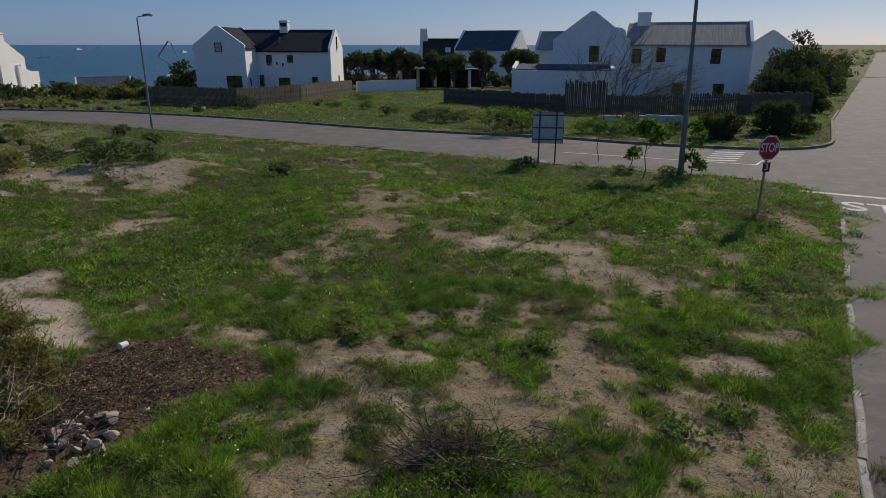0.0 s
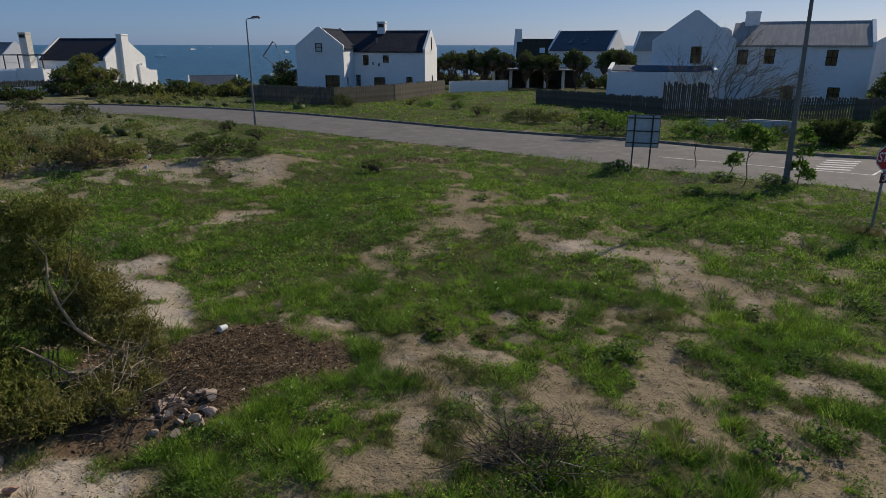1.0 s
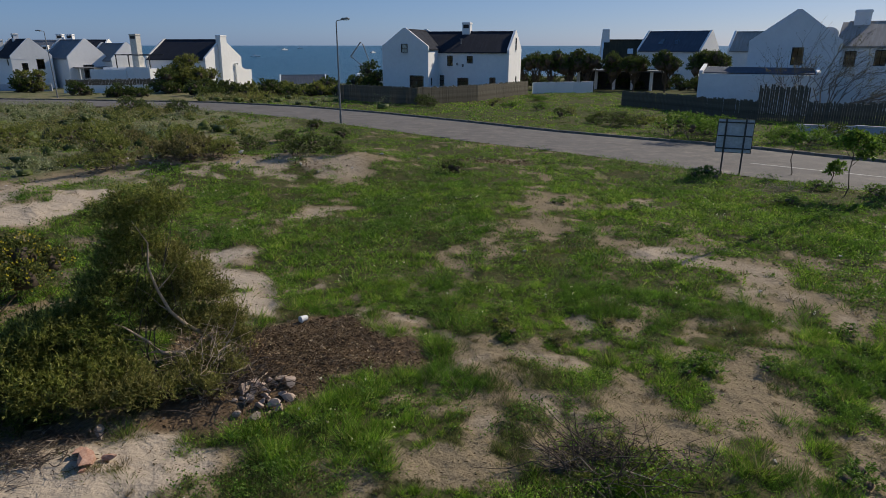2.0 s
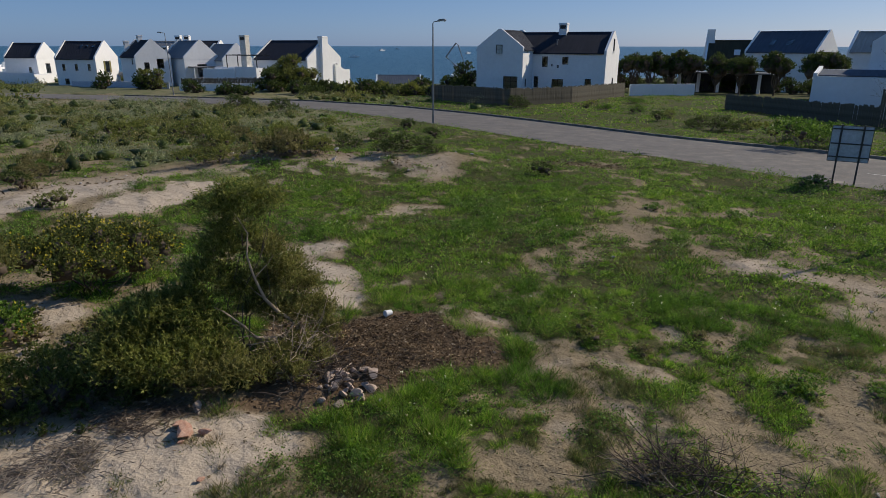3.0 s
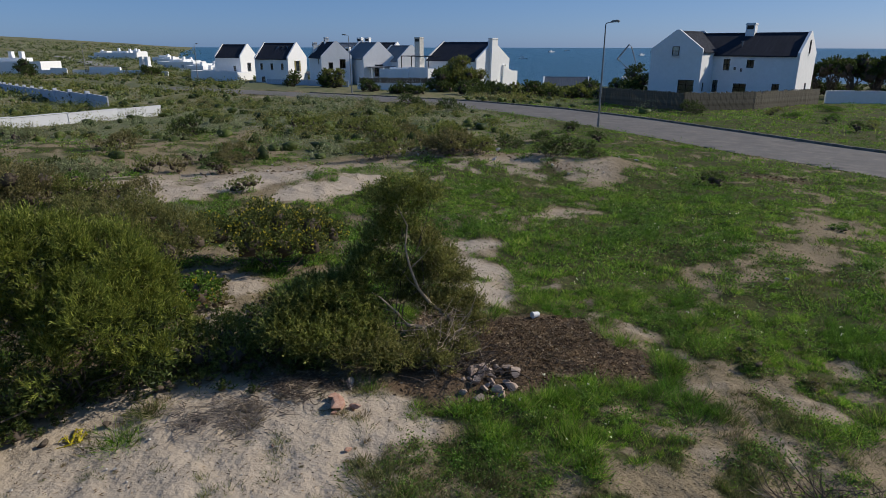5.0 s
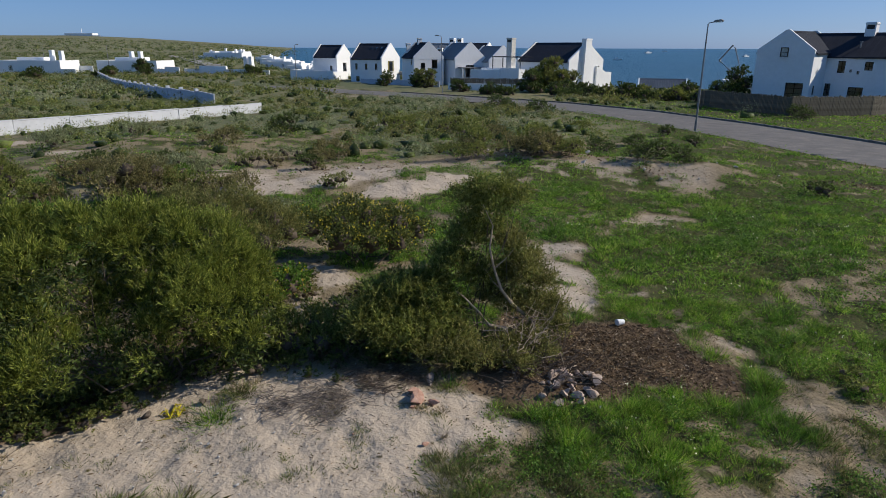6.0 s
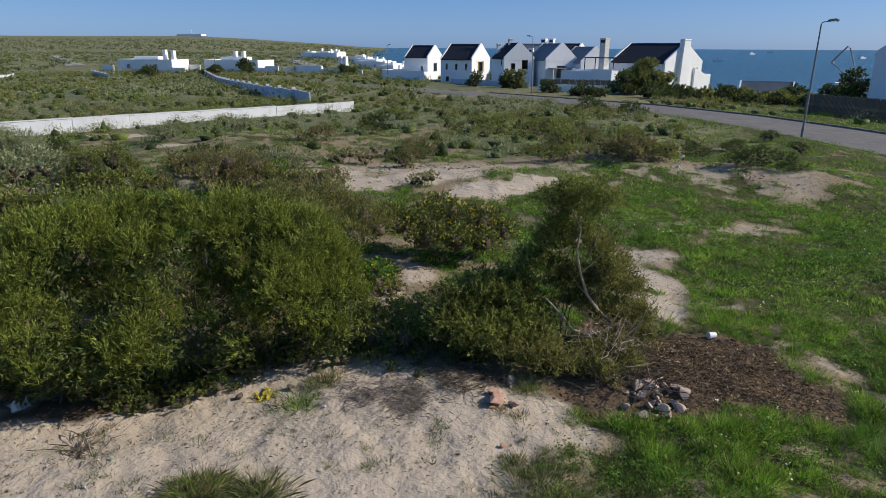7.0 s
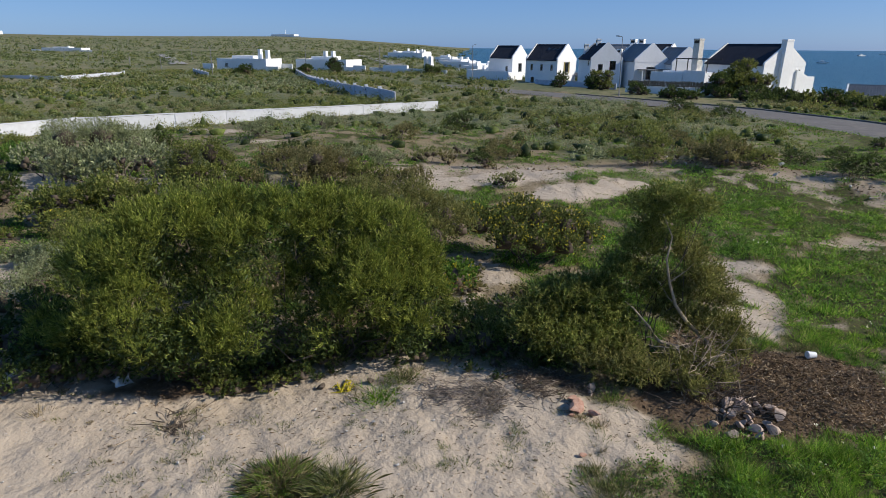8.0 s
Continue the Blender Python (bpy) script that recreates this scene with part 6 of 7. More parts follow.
for x, y, s, k in ((-10.2, 5.2, 0.62, 2), (-9.8, 5.6, 0.6, 1), (-10.9, 6.4, 0.6, 2), (-10.0, 6.3, 0.55, 1), (-11.4, 6.6, 0.66, 2), (-9.4, 6.2, 0.6, 1), (-9.9, 7.0, 0.6, 2), (-8.8, 6.5, 0.6, 1), (-8.6, 4.1, 0.55, 1), (-9.0, 3.7, 0.5, 1), (-8.2, 4.7, 0.6, 1), (-7.8, 5.2, 0.55, 1), (-7.5, 5.8, 0.5, 0), (-8.6, 5.2, 0.65, 1), (-9.3, 4.3, 0.6, 1), (-9.6, 3.9, 0.6, 4), (-9.0, 5.8, 0.7, 1), (-8.2, 5.9, 0.6, 1), (-7.7, 4.8, 0.45, 1), (-9.5, 5.2, 0.6, 1), (-10.0, 4.6, 0.6, 4)):
    scrub_bush(x, y, s, k, 0.75)
# weeds at the wattles' foot, mostly dark-leaved to pass for the shade below
for i in range(30):
    k = 0.3 + 0.7 * (i % 15) / 14
    scrub_bush(-9.25 - 0.45 * (i // 15) - 0.5 * (1 - k) + 0.12 * math.sin(i * 2.1), -0.6 + 4.2 * k, 0.5 + 0.12 * math.sin(i * 3.3), 1 if i % 4 else 0, 0.75)
# verge shrubs across the road
VERGE = [(4.1, 38.2, 2.7, 4), (3.3, 41.1, 2.1, 0), (5.2, 41.8, 2.0, 4), (-0.2, 46.0, 1.7, 1), (-1.6, 47.0, 1.5, 1), (1.2, 46.1, 1.5, 1), (9.7, 37.1, 1.8, 4), (11.6, 39.0, 2.0, 1), (12.5, 37.6, 1.6, 4), (13.7, 38.6, 1.4, 1), (8.4, 37.2, 1.3, 4), (-4.2, 50.6, 1.0, 1), (-16.8, 57.0, 1.4, 1), (-18.0, 59.0, 2.0, 1), (-10.0, 60.0, 1.1, 4), (-7.0, 57.0, 1.0, 4), (-12.0, 62.0, 1.0, 0), (-4.0, 54.0, 1.0, 0), (-9.0, 72.0, 1.3, 4)]
for x, y, s, k in VERGE:
    scrub_bush(x, y, s, k, 0.8)


def tree(x, y, tall, spread, clear, mat, leaf, label, seed, lobes=9, group="", wide=None, bark=None, name="tree", dens=6, core=0.5):
    rng = np.random.default_rng(seed)
    gz = height(x, y)
    t = thing(name, pose(x, y, gz), label, "tree", group)
    ls = []
    mid, half = ((clear + tall) / 2, (tall - clear) / 2) if clear > 0.5 else (tall * 0.36, tall * 0.6)
    for i in range(lobes + 3):
        u = unit(rng.normal(size=3)) * rng.uniform(0.25, 0.68)
        if clear <= 0.5:
            k = min(spread, tall) * rng.uniform(0.26, 0.4)
            ls.append((u[0] * spread * 1.15, u[1] * spread * 1.15, max(k * 0.5, abs(u[2]) * tall * 1.25 - 0.1), k))
            continue
        ls.append((u[0] * spread, u[1] * spread, mid + u[2] * half, min(spread, half * 1.2) * rng.uniform(0.3, 0.46)))
    made = stems_build(ls, (0, 0, clear * 0.55), rng, 0.09 * spread / 2, 1, 0.02)
    made.tube([(0, 0, -0.2), (0.05, 0.02, clear * 0.3), (0, 0, clear * 0.75)], [0.11 * spread / 2, 0.09 * spread / 2, 0.07 * spread / 2], 8)
    part("trunk", made, bark or BARK, t)
    part("crown", crown_mesh("crown", ls, dens, leaf * 2, 9, leaf * 1.15, wide or leaf * 0.55, mat, rng, up=0.4, core=core), mat, t)


# clipped round trees before the seaside houses
for i, (az, r, tall, sp) in enumerate(((7.4, 104, 5.9, 2.6), (6.0, 103, 5.6, 2.5), (4.4, 104, 6.2, 2.8), (3.0, 104, 5.7, 2.3), (0.9, 103, 5.6, 2.2), (-0.9, 101, 5.6, 2.2), (-3.4, 100, 5.8, 2.2), (-6.2, 96, 6.2, 2.7), (-7.2, 95, 5.8, 2.4), (8.4, 106, 4.6, 1.8))):
    tree(-math.sin(radians(az)) * r, math.cos(radians(az)) * r, tall, sp * 1.15, 2.0, LEAF_DARK, 0.17, "dark clipped round tree before the seaside houses", 100 + i, 12, "round trees", dens=9, core=0.75)
for i in range(14):
    az, r = -8.5 + i * 1.3, 109.0 + (i % 3)
    tree(-math.sin(radians(az)) * r, math.cos(radians(az)) * r, 2.4, 2.0, 0.0, LEAF_DARK, 0.2, "low dark garden hedge behind the round trees", 220 + i, 8, "garden hedges", name="garden_hedge")
# wind-shaped trees beside the side street
for i, (x, y, tall, sp) in enumerate(((33.2, 64.0, 5.6, 2.6), (35.6, 66.0, 6.4, 3.0), (38.4, 68.5, 5.8, 3.0), (30.8, 61.0, 3.4, 2.4), (33.6, 60.5, 2.8, 2.4), (41.6, 72.5, 4.2, 2.4), (45.5, 77.0, 3.2, 1.8), (50.5, 86.0, 3.4, 2.0), (60.0, 100.0, 3.0, 2.0), (39.8, 66.8, 1.6, 1.5), (43.6, 72.6, 1.3, 1.3), (79.0, 132.0, 3.6, 2.6))):
    tree(x, y, tall, sp, 0.3, LEAF_DARK, 0.11, "dark wind-shaped tree beside the side street", 120 + i, 30, "street trees", dens=10, core=0.3)
for i, (x, y, tall, sp) in enumerate(((15.6, 36.2, 1.75, 1.7), (19.4, 37.2, 2.35, 1.95), (21.6, 38.2, 1.4, 1.0), (28.4, 50.0, 2.7, 1.9), (26.6, 51.0, 2.2, 1.3))):
    tree(x, y, tall, sp, 0.0, LEAF_DARK, 0.075, "dense dark rounded hedge bush beside the kerb", 140 + i, 13, "hedge bushes", name="hedge_bush", dens=58, core=0.5)
for i, (az, r, tall, sp) in enumerate(((33.4, 92, 1.9, 2.2), (31.8, 90, 1.7, 2.2), (30.4, 88, 2.1, 2.2), (29.2, 88, 1.7, 2.0), (28.0, 86, 2.0, 2.2), (26.8, 84, 1.7, 2.0), (25.6, 86, 2.2, 2.4), (24.4, 83, 1.6, 2.0), (21.2, 93, 5.2, 2.4), (22.6, 92, 2.4, 2.2), (34.6, 94, 2.4, 2.4))):
    tree(-math.sin(radians(az)) * r, math.cos(radians(az)) * r, tall, sp, 0.2, LEAF_OLIVE if i % 2 else LEAF_DARK, 0.2, "rounded green garden bush by the road", 160 + i, 10, "garden bushes", name="garden_bush")
for i, (az, r, tall, sp) in enumerate(((37.0, 104, 5.4, 3.8), (36.0, 103, 5.2, 3.4), (38.3, 100, 3.6, 2.6), (47.6, 118, 4.4, 2.6), (48.4, 119, 4.2, 2.4), (51.0, 124, 3.6, 1.9), (36.0, 90, 1.8, 2.4), (35.2, 88, 1.7, 2.2), (40.5, 92, 1.5, 2.0), (42.0, 94, 1.6, 2.0), (44.5, 100, 1.8, 2.0), (70.4, 205, 4.6, 3.6), (78.0, 190, 3.6, 4.0), (73.2, 195, 3.4, 3.8), (62.0, 190, 3.2, 3.4))):
    tree(-math.sin(radians(az)) * r, math.cos(radians(az)) * r, tall, sp, 0.1, LEAF_VELD if i in (0, 1, 3) else LEAF_DARK, 0.2, "rounded green garden bush before the cottages", 180 + i, 10, "garden bushes", name="garden_bush")


def bare_tree(x, y):
    rng = np.random.default_rng(77)
    t = thing("bare_tree", pose(x, y, height(x, y)), "wide leafless grey-brown tree before the corner house", "tree")
    made = Build()

    def grow(a, d, length, thick, depth):
        b = a + d * length
        made.tube(crooked(a, b, rng, 0.1, 4), [thick, thick * 0.85, thick * 0.7, thick * 0.55], 5)
        if depth == 0:
            return
        for _ in range(3 if depth > 1 else 4):
            nd = unit(d + rng.normal(size=3) * np.array([0.5, 0.5, 0.25]) + np.array([0.3, 0, 0.12]))
            grow(b - d * length * rng.uniform(0, 0.3), nd, length * rng.uniform(0.62, 0.85), thick * 0.5, depth - 1)

    for k in range(20):
        d = unit(np.array([rng.uniform(-1.0, 1.6), rng.uniform(-0.5, 0.5), rng.uniform(0.4, 0.8)]))
        grow(np.array([0, 0, 0.0]), d, rng.uniform(2.3, 3.3), 0.06, 3)
    part("trunk", made, TWIG, t)
    p = np.array(made.v)[rng.integers(0, len(made.v), 2500)]
    v, q = leaf_quads(p, unit(rng.normal(size=p.shape)), 0.12, 0.05, rng)
    me = fast_mesh("sparse_leaves", v, q)
    me.materials.append(LEAF_BROWN)
    part("sparse_leaves", me, LEAF_BROWN, t)


bare_tree(15.2, 55.8)


def sapling(x, y, tall, lobes, seed, label, lean=0.0):
    rng = np.random.default_rng(seed)
    t = thing("sapling", pose(x, y, height(x, y), 0, lean, 0), label, "sapling", "verge saplings")
    st = Build()
    st.tube(crooked((0, 0, -0.1), (0.03, 0, tall * 0.9), rng, 0.05), [0.022, 0.02, 0.018, 0.014, 0.006], 6)
    for lx, ly, lz, r in lobes:
        st.tube(crooked((0.01, 0, lz * 0.75), (lx, ly, lz), rng, 0.1, 4), [0.012, 0.01, 0.008, 0.004], 5)
    part("stem", st, BARK, t)
    part("leaves", crown_mesh("leaves", lobes, 60, 0.12, 6, 0.13, 0.075, LEAF_FRESH, rng, up=0.1), LEAF_FRESH, t)


sapling(6.85, 28.1, 1.7, [(0, 0, 1.5, 0.22), (0.15, 0, 1.65, 0.18), (-0.12, 0, 1.3, 0.15)], 201, "thin leafy sapling on the verge")
sapling(7.75, 24.3, 1.9, [(-0.35, 0, 1.75, 0.28), (0.3, 0.1, 1.8, 0.3), (0.6, 0, 1.6, 0.25), (0, 0, 2.0, 0.25), (0.45, 0, 1.35, 0.22)], 202, "young broad-leaved sapling beside the utility pole")
sapling(8.0, 26.8, 0.9, [(0, 0, 0.5, 0.25), (0.15, 0, 0.7, 0.22)], 203, "small leafy plant on the verge")
sapling(9.85, 24.9, 2.0, [(0.0, 0, 0.6, 0.25), (0.1, 0, 1.1, 0.22), (0.15, 0.05, 1.6, 0.25), (-0.05, 0, 1.95, 0.2), (0.3, 0, 0.3, 0.25)], 204, "creeper growing beside the utility pole")


# ---- dead brush, stones and litter ----
def brush_pile(x, y, sx, sy, tall, n, mat, label, seed, rise=0.8, reach=1.0):
    rng = np.random.default_rng(seed)
    t = thing("brush_pile", pose(x, y, height(x, y)), label, "brush pile", "brush piles")
    made = Build()
    for i in range(n):
        a = np.array([rng.normal() * sx * 0.5, rng.normal() * sy * 0.5, rng.uniform(0.0, tall * 0.5)])
        d = unit(np.array([rng.normal(), rng.normal(), rng.uniform(-0.1, rise)]))
        k = rng.uniform(0.2, 0.8) * reach
        th = rng.uniform(0.003, 0.009) * min(1.0, reach * 1.5)
        if i < 24:
            k, th, d = k * 1.2, 0.008 * min(1.0, reach * 1.5), unit(d * np.array([1, 1, 0.35]))
            part("stick", Build().tube(crooked(a, a + d * k, rng, 0.2, 5), [th, th, th * 0.8, th * 0.6, th * 0.3], 5), BARK_PALE if i % 3 == 0 else mat, t)
        else:
            made.tube(crooked(a, a + d * k, rng, 0.2, 4), [th, th, th * 0.7, th * 0.4], 4)
    tagged(part("twig_tangle", made, mat, t), kind="stuff")


brush_pile(0.2, 6.7, 0.7, 0.45, 0.3, 300, TWIG_AND_SHADE_CORE, "tangled pile of dark dead twigs on the grass", 301)
brush_pile(-7.4, 3.7, 0.5, 0.3, 0.14, 200, TWIG, "heap of grey dead twigs at the sand's edge", 302, 0.12, 0.5)
brush_pile(-7.1, 4.3, 0.6, 0.3, 0.14, 260, TWIG, "matted grey dead twigs at the sand's edge", 307, 0.12, 0.5)
brush_pile(-7.0, 5.0, 0.6, 0.3, 0.14, 260, TWIG_AND_SHADE_CORE, "matted dark brushwood on the sand", 308, 0.12, 0.5)
brush_pile(-6.8, 5.5, 0.4, 0.25, 0.14, 140, TWIG_AND_SHADE_CORE, "dark dead twigs below the leaning bush", 309, 0.12, 0.5)
brush_pile(-6.85, 4.15, 0.6, 0.5, 0.12, 240, TWIG, "small heap of grey dead brushwood", 303, 0.2, 0.5)
brush_pile(-5.6, 7.4, 0.9, 0.7, 0.3, 260, TWIG_AND_SHADE_CORE, "dead brown twigs under the leaning bush", 304)
brush_pile(-8.6, 0.0, 0.5, 0.12, 0.08, 50, TWIG_AND_SHADE_CORE, "few dark twigs lying on the sand", 305, 0.1)
brush_pile(5.9, 24.6, 0.9, 0.5, 0.4, 60, BARK_PALE, "cut branch lying on the verge", 306)


def stone_mesh(seed, mat, flat=0.7):
    bm = bmesh.new()
    bmesh.ops.create_icosphere(bm, subdivisions=2, radius=0.5)
    rng = np.random.default_rng(seed)
    off = Vector(rng.uniform(0, 50, 3))
    cuts = [Vector(unit(rng.normal(size=3))) for _ in range(9)]
    for v in bm.verts:
        v.co *= 1 + 0.35 * noise.noise(v.co * 2.2 + off)
        for c in cuts:
            d = v.co.dot(c)
            if d > 0.22:
                v.co -= c * (d - 0.22)
        v.co.z *= flat
    me = bpy.data.meshes.new("stone")
    bm.to_mesh(me)
    bm.free()
    me.materials.append(mat)
    return me


PALE = [stone_mesh(i, STONE) for i in range(4)]
PINK = [stone_mesh(10 + i, STONE_PINK) for i in range(4)]
REDS = [stone_mesh(20 + i, BRICK, 0.5) for i in range(2)]


def stone(x, y, size, kinds, label, category="stone", name="stone", group="", sink=0.15):
    ob = new(name, random.choice(kinds))
    ob.matrix_basis = pose(x, y, height(x, y) + size * (0.35 - sink), random.uniform(-20, 20), random.uniform(-20, 20), random.uniform(0, 360)) @ Matrix.Diagonal((size, size * random.uniform(0.6, 1), size * random.uniform(0.7, 1), 1))
    return tagged(ob, label, category, group)


for i in range(30):
    a, q = random.uniform(0, 6.28), math.sqrt(random.random())
    stone(-4.75 + math.cos(a) * q * 0.5, 7.15 + math.sin(a) * q * 0.6, random.uniform(0.12, 0.32), PINK, "broken pinkish-grey rubble lump in a small heap", "rubble", "rubble_lump", "rubble heap")
for i, (dx, dy, s) in enumerate(((0, 0, 0.46), (-0.2, 0.1, 0.3), (0.16, 0.16, 0.27), (0.08, -0.16, 0.18))):
    stone(-6.05 + dx, 5.15 + dy, s, REDS, "broken pinkish-red brick lump on the sand", "brick", "brick_lump", "broken brick", 0.2)
stone(-6.45, 5.75, 0.3, PINK, "pale rubble lump beside the red brick", "rubble", "rubble_lump")
stone(-5.25, 4.55, 0.16, REDS, "small red brick fragment on the sand", "brick", "brick_lump")
stone(-6.1, 4.0, 0.09, REDS, "small dark brick fragment on the sand", "brick", "brick_lump")
stone(-8.05, 0.3, 0.11, PALE, "small white stone on the sand")
rng = np.random.default_rng(5)
for i in range(190):
    x, y = rng.uniform(-9.3, -4.5), rng.uniform(-2.5, 5.8)
    stone(x, y, float(rng.uniform(0.02, 0.075)), PALE, "small pale pebble on the sand", "pebble", "pebble", "pebbles on the sand", 0.1)
for x, y, s in ((-3.2, 11.9, 0.13), (-2.0, 14.9, 0.14), (-0.4, 9.1, 0.06), (3.2, 13.7, 0.11), (5.5, 16.6, 0.17), (2.2, 7.3, 0.09), (-11.4, 22.6, 0.24), (-9.9, 25.9, 0.24), (-13.2, 23.4, 0.18), (-14.9, 22.5, 0.30), (-16.3, 24.9, 0.42), (-20.8, 23.0, 0.36), (-12.4, 23.1, 0.18),
                (3.9, 10.6, 0.09), (-7.6, 18.9, 0.14), (10.2, 19.3, 0.18), (10.5, 18.9, 0.21), (10.1, 18.7, 0.13), (-8.6, 27.0, 0.18), (4.3, 21.6, 0.11)):
    stone(x, y, s, PALE, "pale stone lying in the grass")
for i in range(60):
    az, r = rng.uniform(22, 60), rng.uniform(25.5, 30)
    stone(-math.sin(radians(az)) * r, math.cos(radians(az)) * r, float(rng.uniform(0.06, 0.2)), PALE + PINK, "pale stone in the strip of rubble and dry litter", "stone", "stone", "stones in the litter strip")

tub = thing("plastic_tub", pose(-5.42, 9.72, height(-5.42, 9.72) + 0.06, 88, 0, -25) @ Matrix.Diagonal((0.85, 0.85, 0.85, 1)), "small white plastic tub lying on its side", "tub")
part("body", lathe([(-0.08, 0.055), (-0.075, 0.062), (0.06, 0.072), (0.065, 0.078), (0.08, 0.078)], 18), PLASTIC, tub)
part("lid", lathe([(0.081, 0.08), (0.095, 0.08), (0.1, 0.074)], 18), PLASTIC, tub)


def tussock(x, y, wide, tall, label, seed, mats):
    rng = np.random.default_rng(seed)
    t = thing("tussock", pose(x, y, height(x, y)), label, "grass tuft", "tussocks")
    for mat, n, name in mats:
        b = rng.normal(size=(n, 3)) * np.array([wide * 0.4, wide * 0.4, 0.0])
        d = unit(b * np.array([1.2, 1.2, 0]) / wide + rng.normal(size=(n, 3)) * np.array([0.45, 0.45, 0.1]) + np.array([0, 0, 0.8]))
        ln = tall * rng.uniform(0.5, 1.2, (n, 1))
        side = unit(np.cross(d, rng.normal(size=(n, 3)))) * 0.0035
        mid = b + d * ln * 0.6
        tip = mid + unit(d * np.array([1, 1, 0.25])) * ln * 0.5
        v = np.stack([b - side, b + side, mid + side * 0.8, tip, mid - side * 0.8], 1).reshape(-1, 3)
        me = fast_mesh(name, v, np.arange(len(v)).reshape(-1, 5))
        me.materials.append(mat)
        tagged(part(name, me, mat, t), kind="stuff")


scrap = Build()
rng_s = np.random.default_rng(8)
for _ in range(9):
    a = np.array([rng_s.normal() * 0.08, rng_s.normal() * 0.06, 0.015])
    line = [a + np.array([0.05 * i * math.cos(i * rng_s.uniform(0.2, 0.9)), 0.05 * i * math.sin(rng_s.uniform(0, 6.28)), 0.03 * math.sin(i * 1.1) + 0.02]) for i in range(5)]
    scrap.tube(line, [0.006, 0.011, 0.013, 0.01, 0.005], 4)
yellow = tagged(part("plastic_scrap", scrap, FLOWER), "tangle of yellow plastic ribbon at the sand's edge", "scrap")
yellow.matrix_basis = pose(-8.6, 2.5, height(-8.6, 2.5) + 0.01, 0, 0, 40)


def paper_scrap(x, y, size, seed):
    """A crumpled sheet: a small grid, folded and curled."""
    rng = np.random.default_rng(seed)
    n = 6
    u, v = np.meshgrid(np.linspace(-0.5, 0.5, n), np.linspace(-0.5, 0.5, n), indexing="ij")
    z = 0.18 + 0.22 * np.sin(u * 5 + seed) * np.cos(v * 4) + rng.normal(size=u.shape) * 0.07
    made = Build()
    for k in (0.0, 0.012):
        made.add(np.stack([u * size, v * size * 0.7, z * size + k], -1).reshape(-1, 3), [(i * n + j, (i + 1) * n + j, (i + 1) * n + j + 1, i * n + j + 1) for i in range(n - 1) for j in range(n - 1)])
    ob = tagged(part("paper_scrap", made, PLASTIC), "crumpled pale sheet of litter in the bush's shade", "scrap", "paper scraps")
    ob.matrix_basis = pose(x, y, height(x, y), 25, 10, 40 * seed)


paper_scrap(-12.07, -1.25, 0.34, 1)
paper_scrap(-12.12, -0.84, 0.36, 2)
paper_scrap(-10.30, -0.58, 0.3, 3)
stone(-8.75, 2.2, 0.24, [stone_mesh(41, BARK)], "grey stone half under the bush")
stone(-8.5, 2.95, 0.22, [stone_mesh(42, BARK)], "grey stone beside the yellow scrap")
tussock(-6.55, 0.95, 0.42, 0.2, "tussock of green and dry grass on the sand", 401, ((GRASS_OLIVE, 1800, "green_tuft"), (STRAW, 2200, "dry_tuft"), (GRASS, 1500, "fresh_tuft")))
tussock(-6.1, 1.5, 0.35, 0.25, "low tuft of leafy green plants on the sand", 402, ((GRASS_OLIVE, 900, "green_tuft"),))
tussock(-7.9, 2.9, 0.5, 0.16, "thin tuft of green grass on the sand", 403, ((GRASS, 500, "green_tuft"),))
tussock(-8.2, 3.4, 0.35, 0.14, "small tuft of grass at the sand's edge", 404, ((GRASS_OLIVE, 350, "green_tuft"),))
tussock(-4.3, 4.3, 0.6, 0.11, "tuft of olive grass beside the sand", 405, ((GRASS_OLIVE, 700, "green_tuft"),))
tussock(9.3, 18.35, 0.45, 0.22, "dry brown tuft at the stop sign's foot", 406, ((STRAW, 900, "dry_tuft"), (GRASS_OLIVE, 700, "green_tuft")))


# ---- boom beyond the houses ----
def boom():
    x, y = -66.5, 160.0
    t = thing("crane_boom", pose(x, y, height(x, y), 0, 0, 22), "folded grey crane boom standing beyond the houses", "crane")
    z = -height(x, y)
    part("lower_boom", Build().tube([(0.6, 0, -0.5), (0.4, 0, z - 0.2), (-2.2, 0, z + 2.0)], [0.28, 0.25, 0.2], 8), STEEL, t)
    part("upper_boom", Build().tube([(-2.2, 0, z + 2.0), (0.4, 0, z + 5.5)], [0.2, 0.16], 8), STEEL, t)
    part("tip_boom", Build().tube([(0.4, 0, z + 5.5), (1.0, 0, z + 4.9), (2.4, 0, z + 1.0)], [0.16, 0.14, 0.1], 8), STEEL, t)


boom()


def boat(az, r, size):
    t = thing("boat", pose(-math.sin(radians(az)) * r, math.cos(radians(az)) * r, -6.45, 0, 0, random.uniform(0, 180)), "small pale boat on the sea", "boat", "boats at sea")
    hull = Build().prism([(-0.5 * size, 0.12 * size), (-0.4 * size, 0), (0.42 * size, 0), (0.55 * size, 0.14 * size)], -0.13 * size, 0.13 * size)
    part("hull", hull, PLASTIC, t)
    part("cabin", Build().box(-0.2 * size, 0.08 * size, -0.09 * size, 0.09 * size, 0.1 * size, 0.26 * size), PLASTIC, t)


boat(28.8, 1300, 14)
boat(31.2, 620, 9)
boat(21.4, 900, 10)
boat(27.5, 1700, 14)


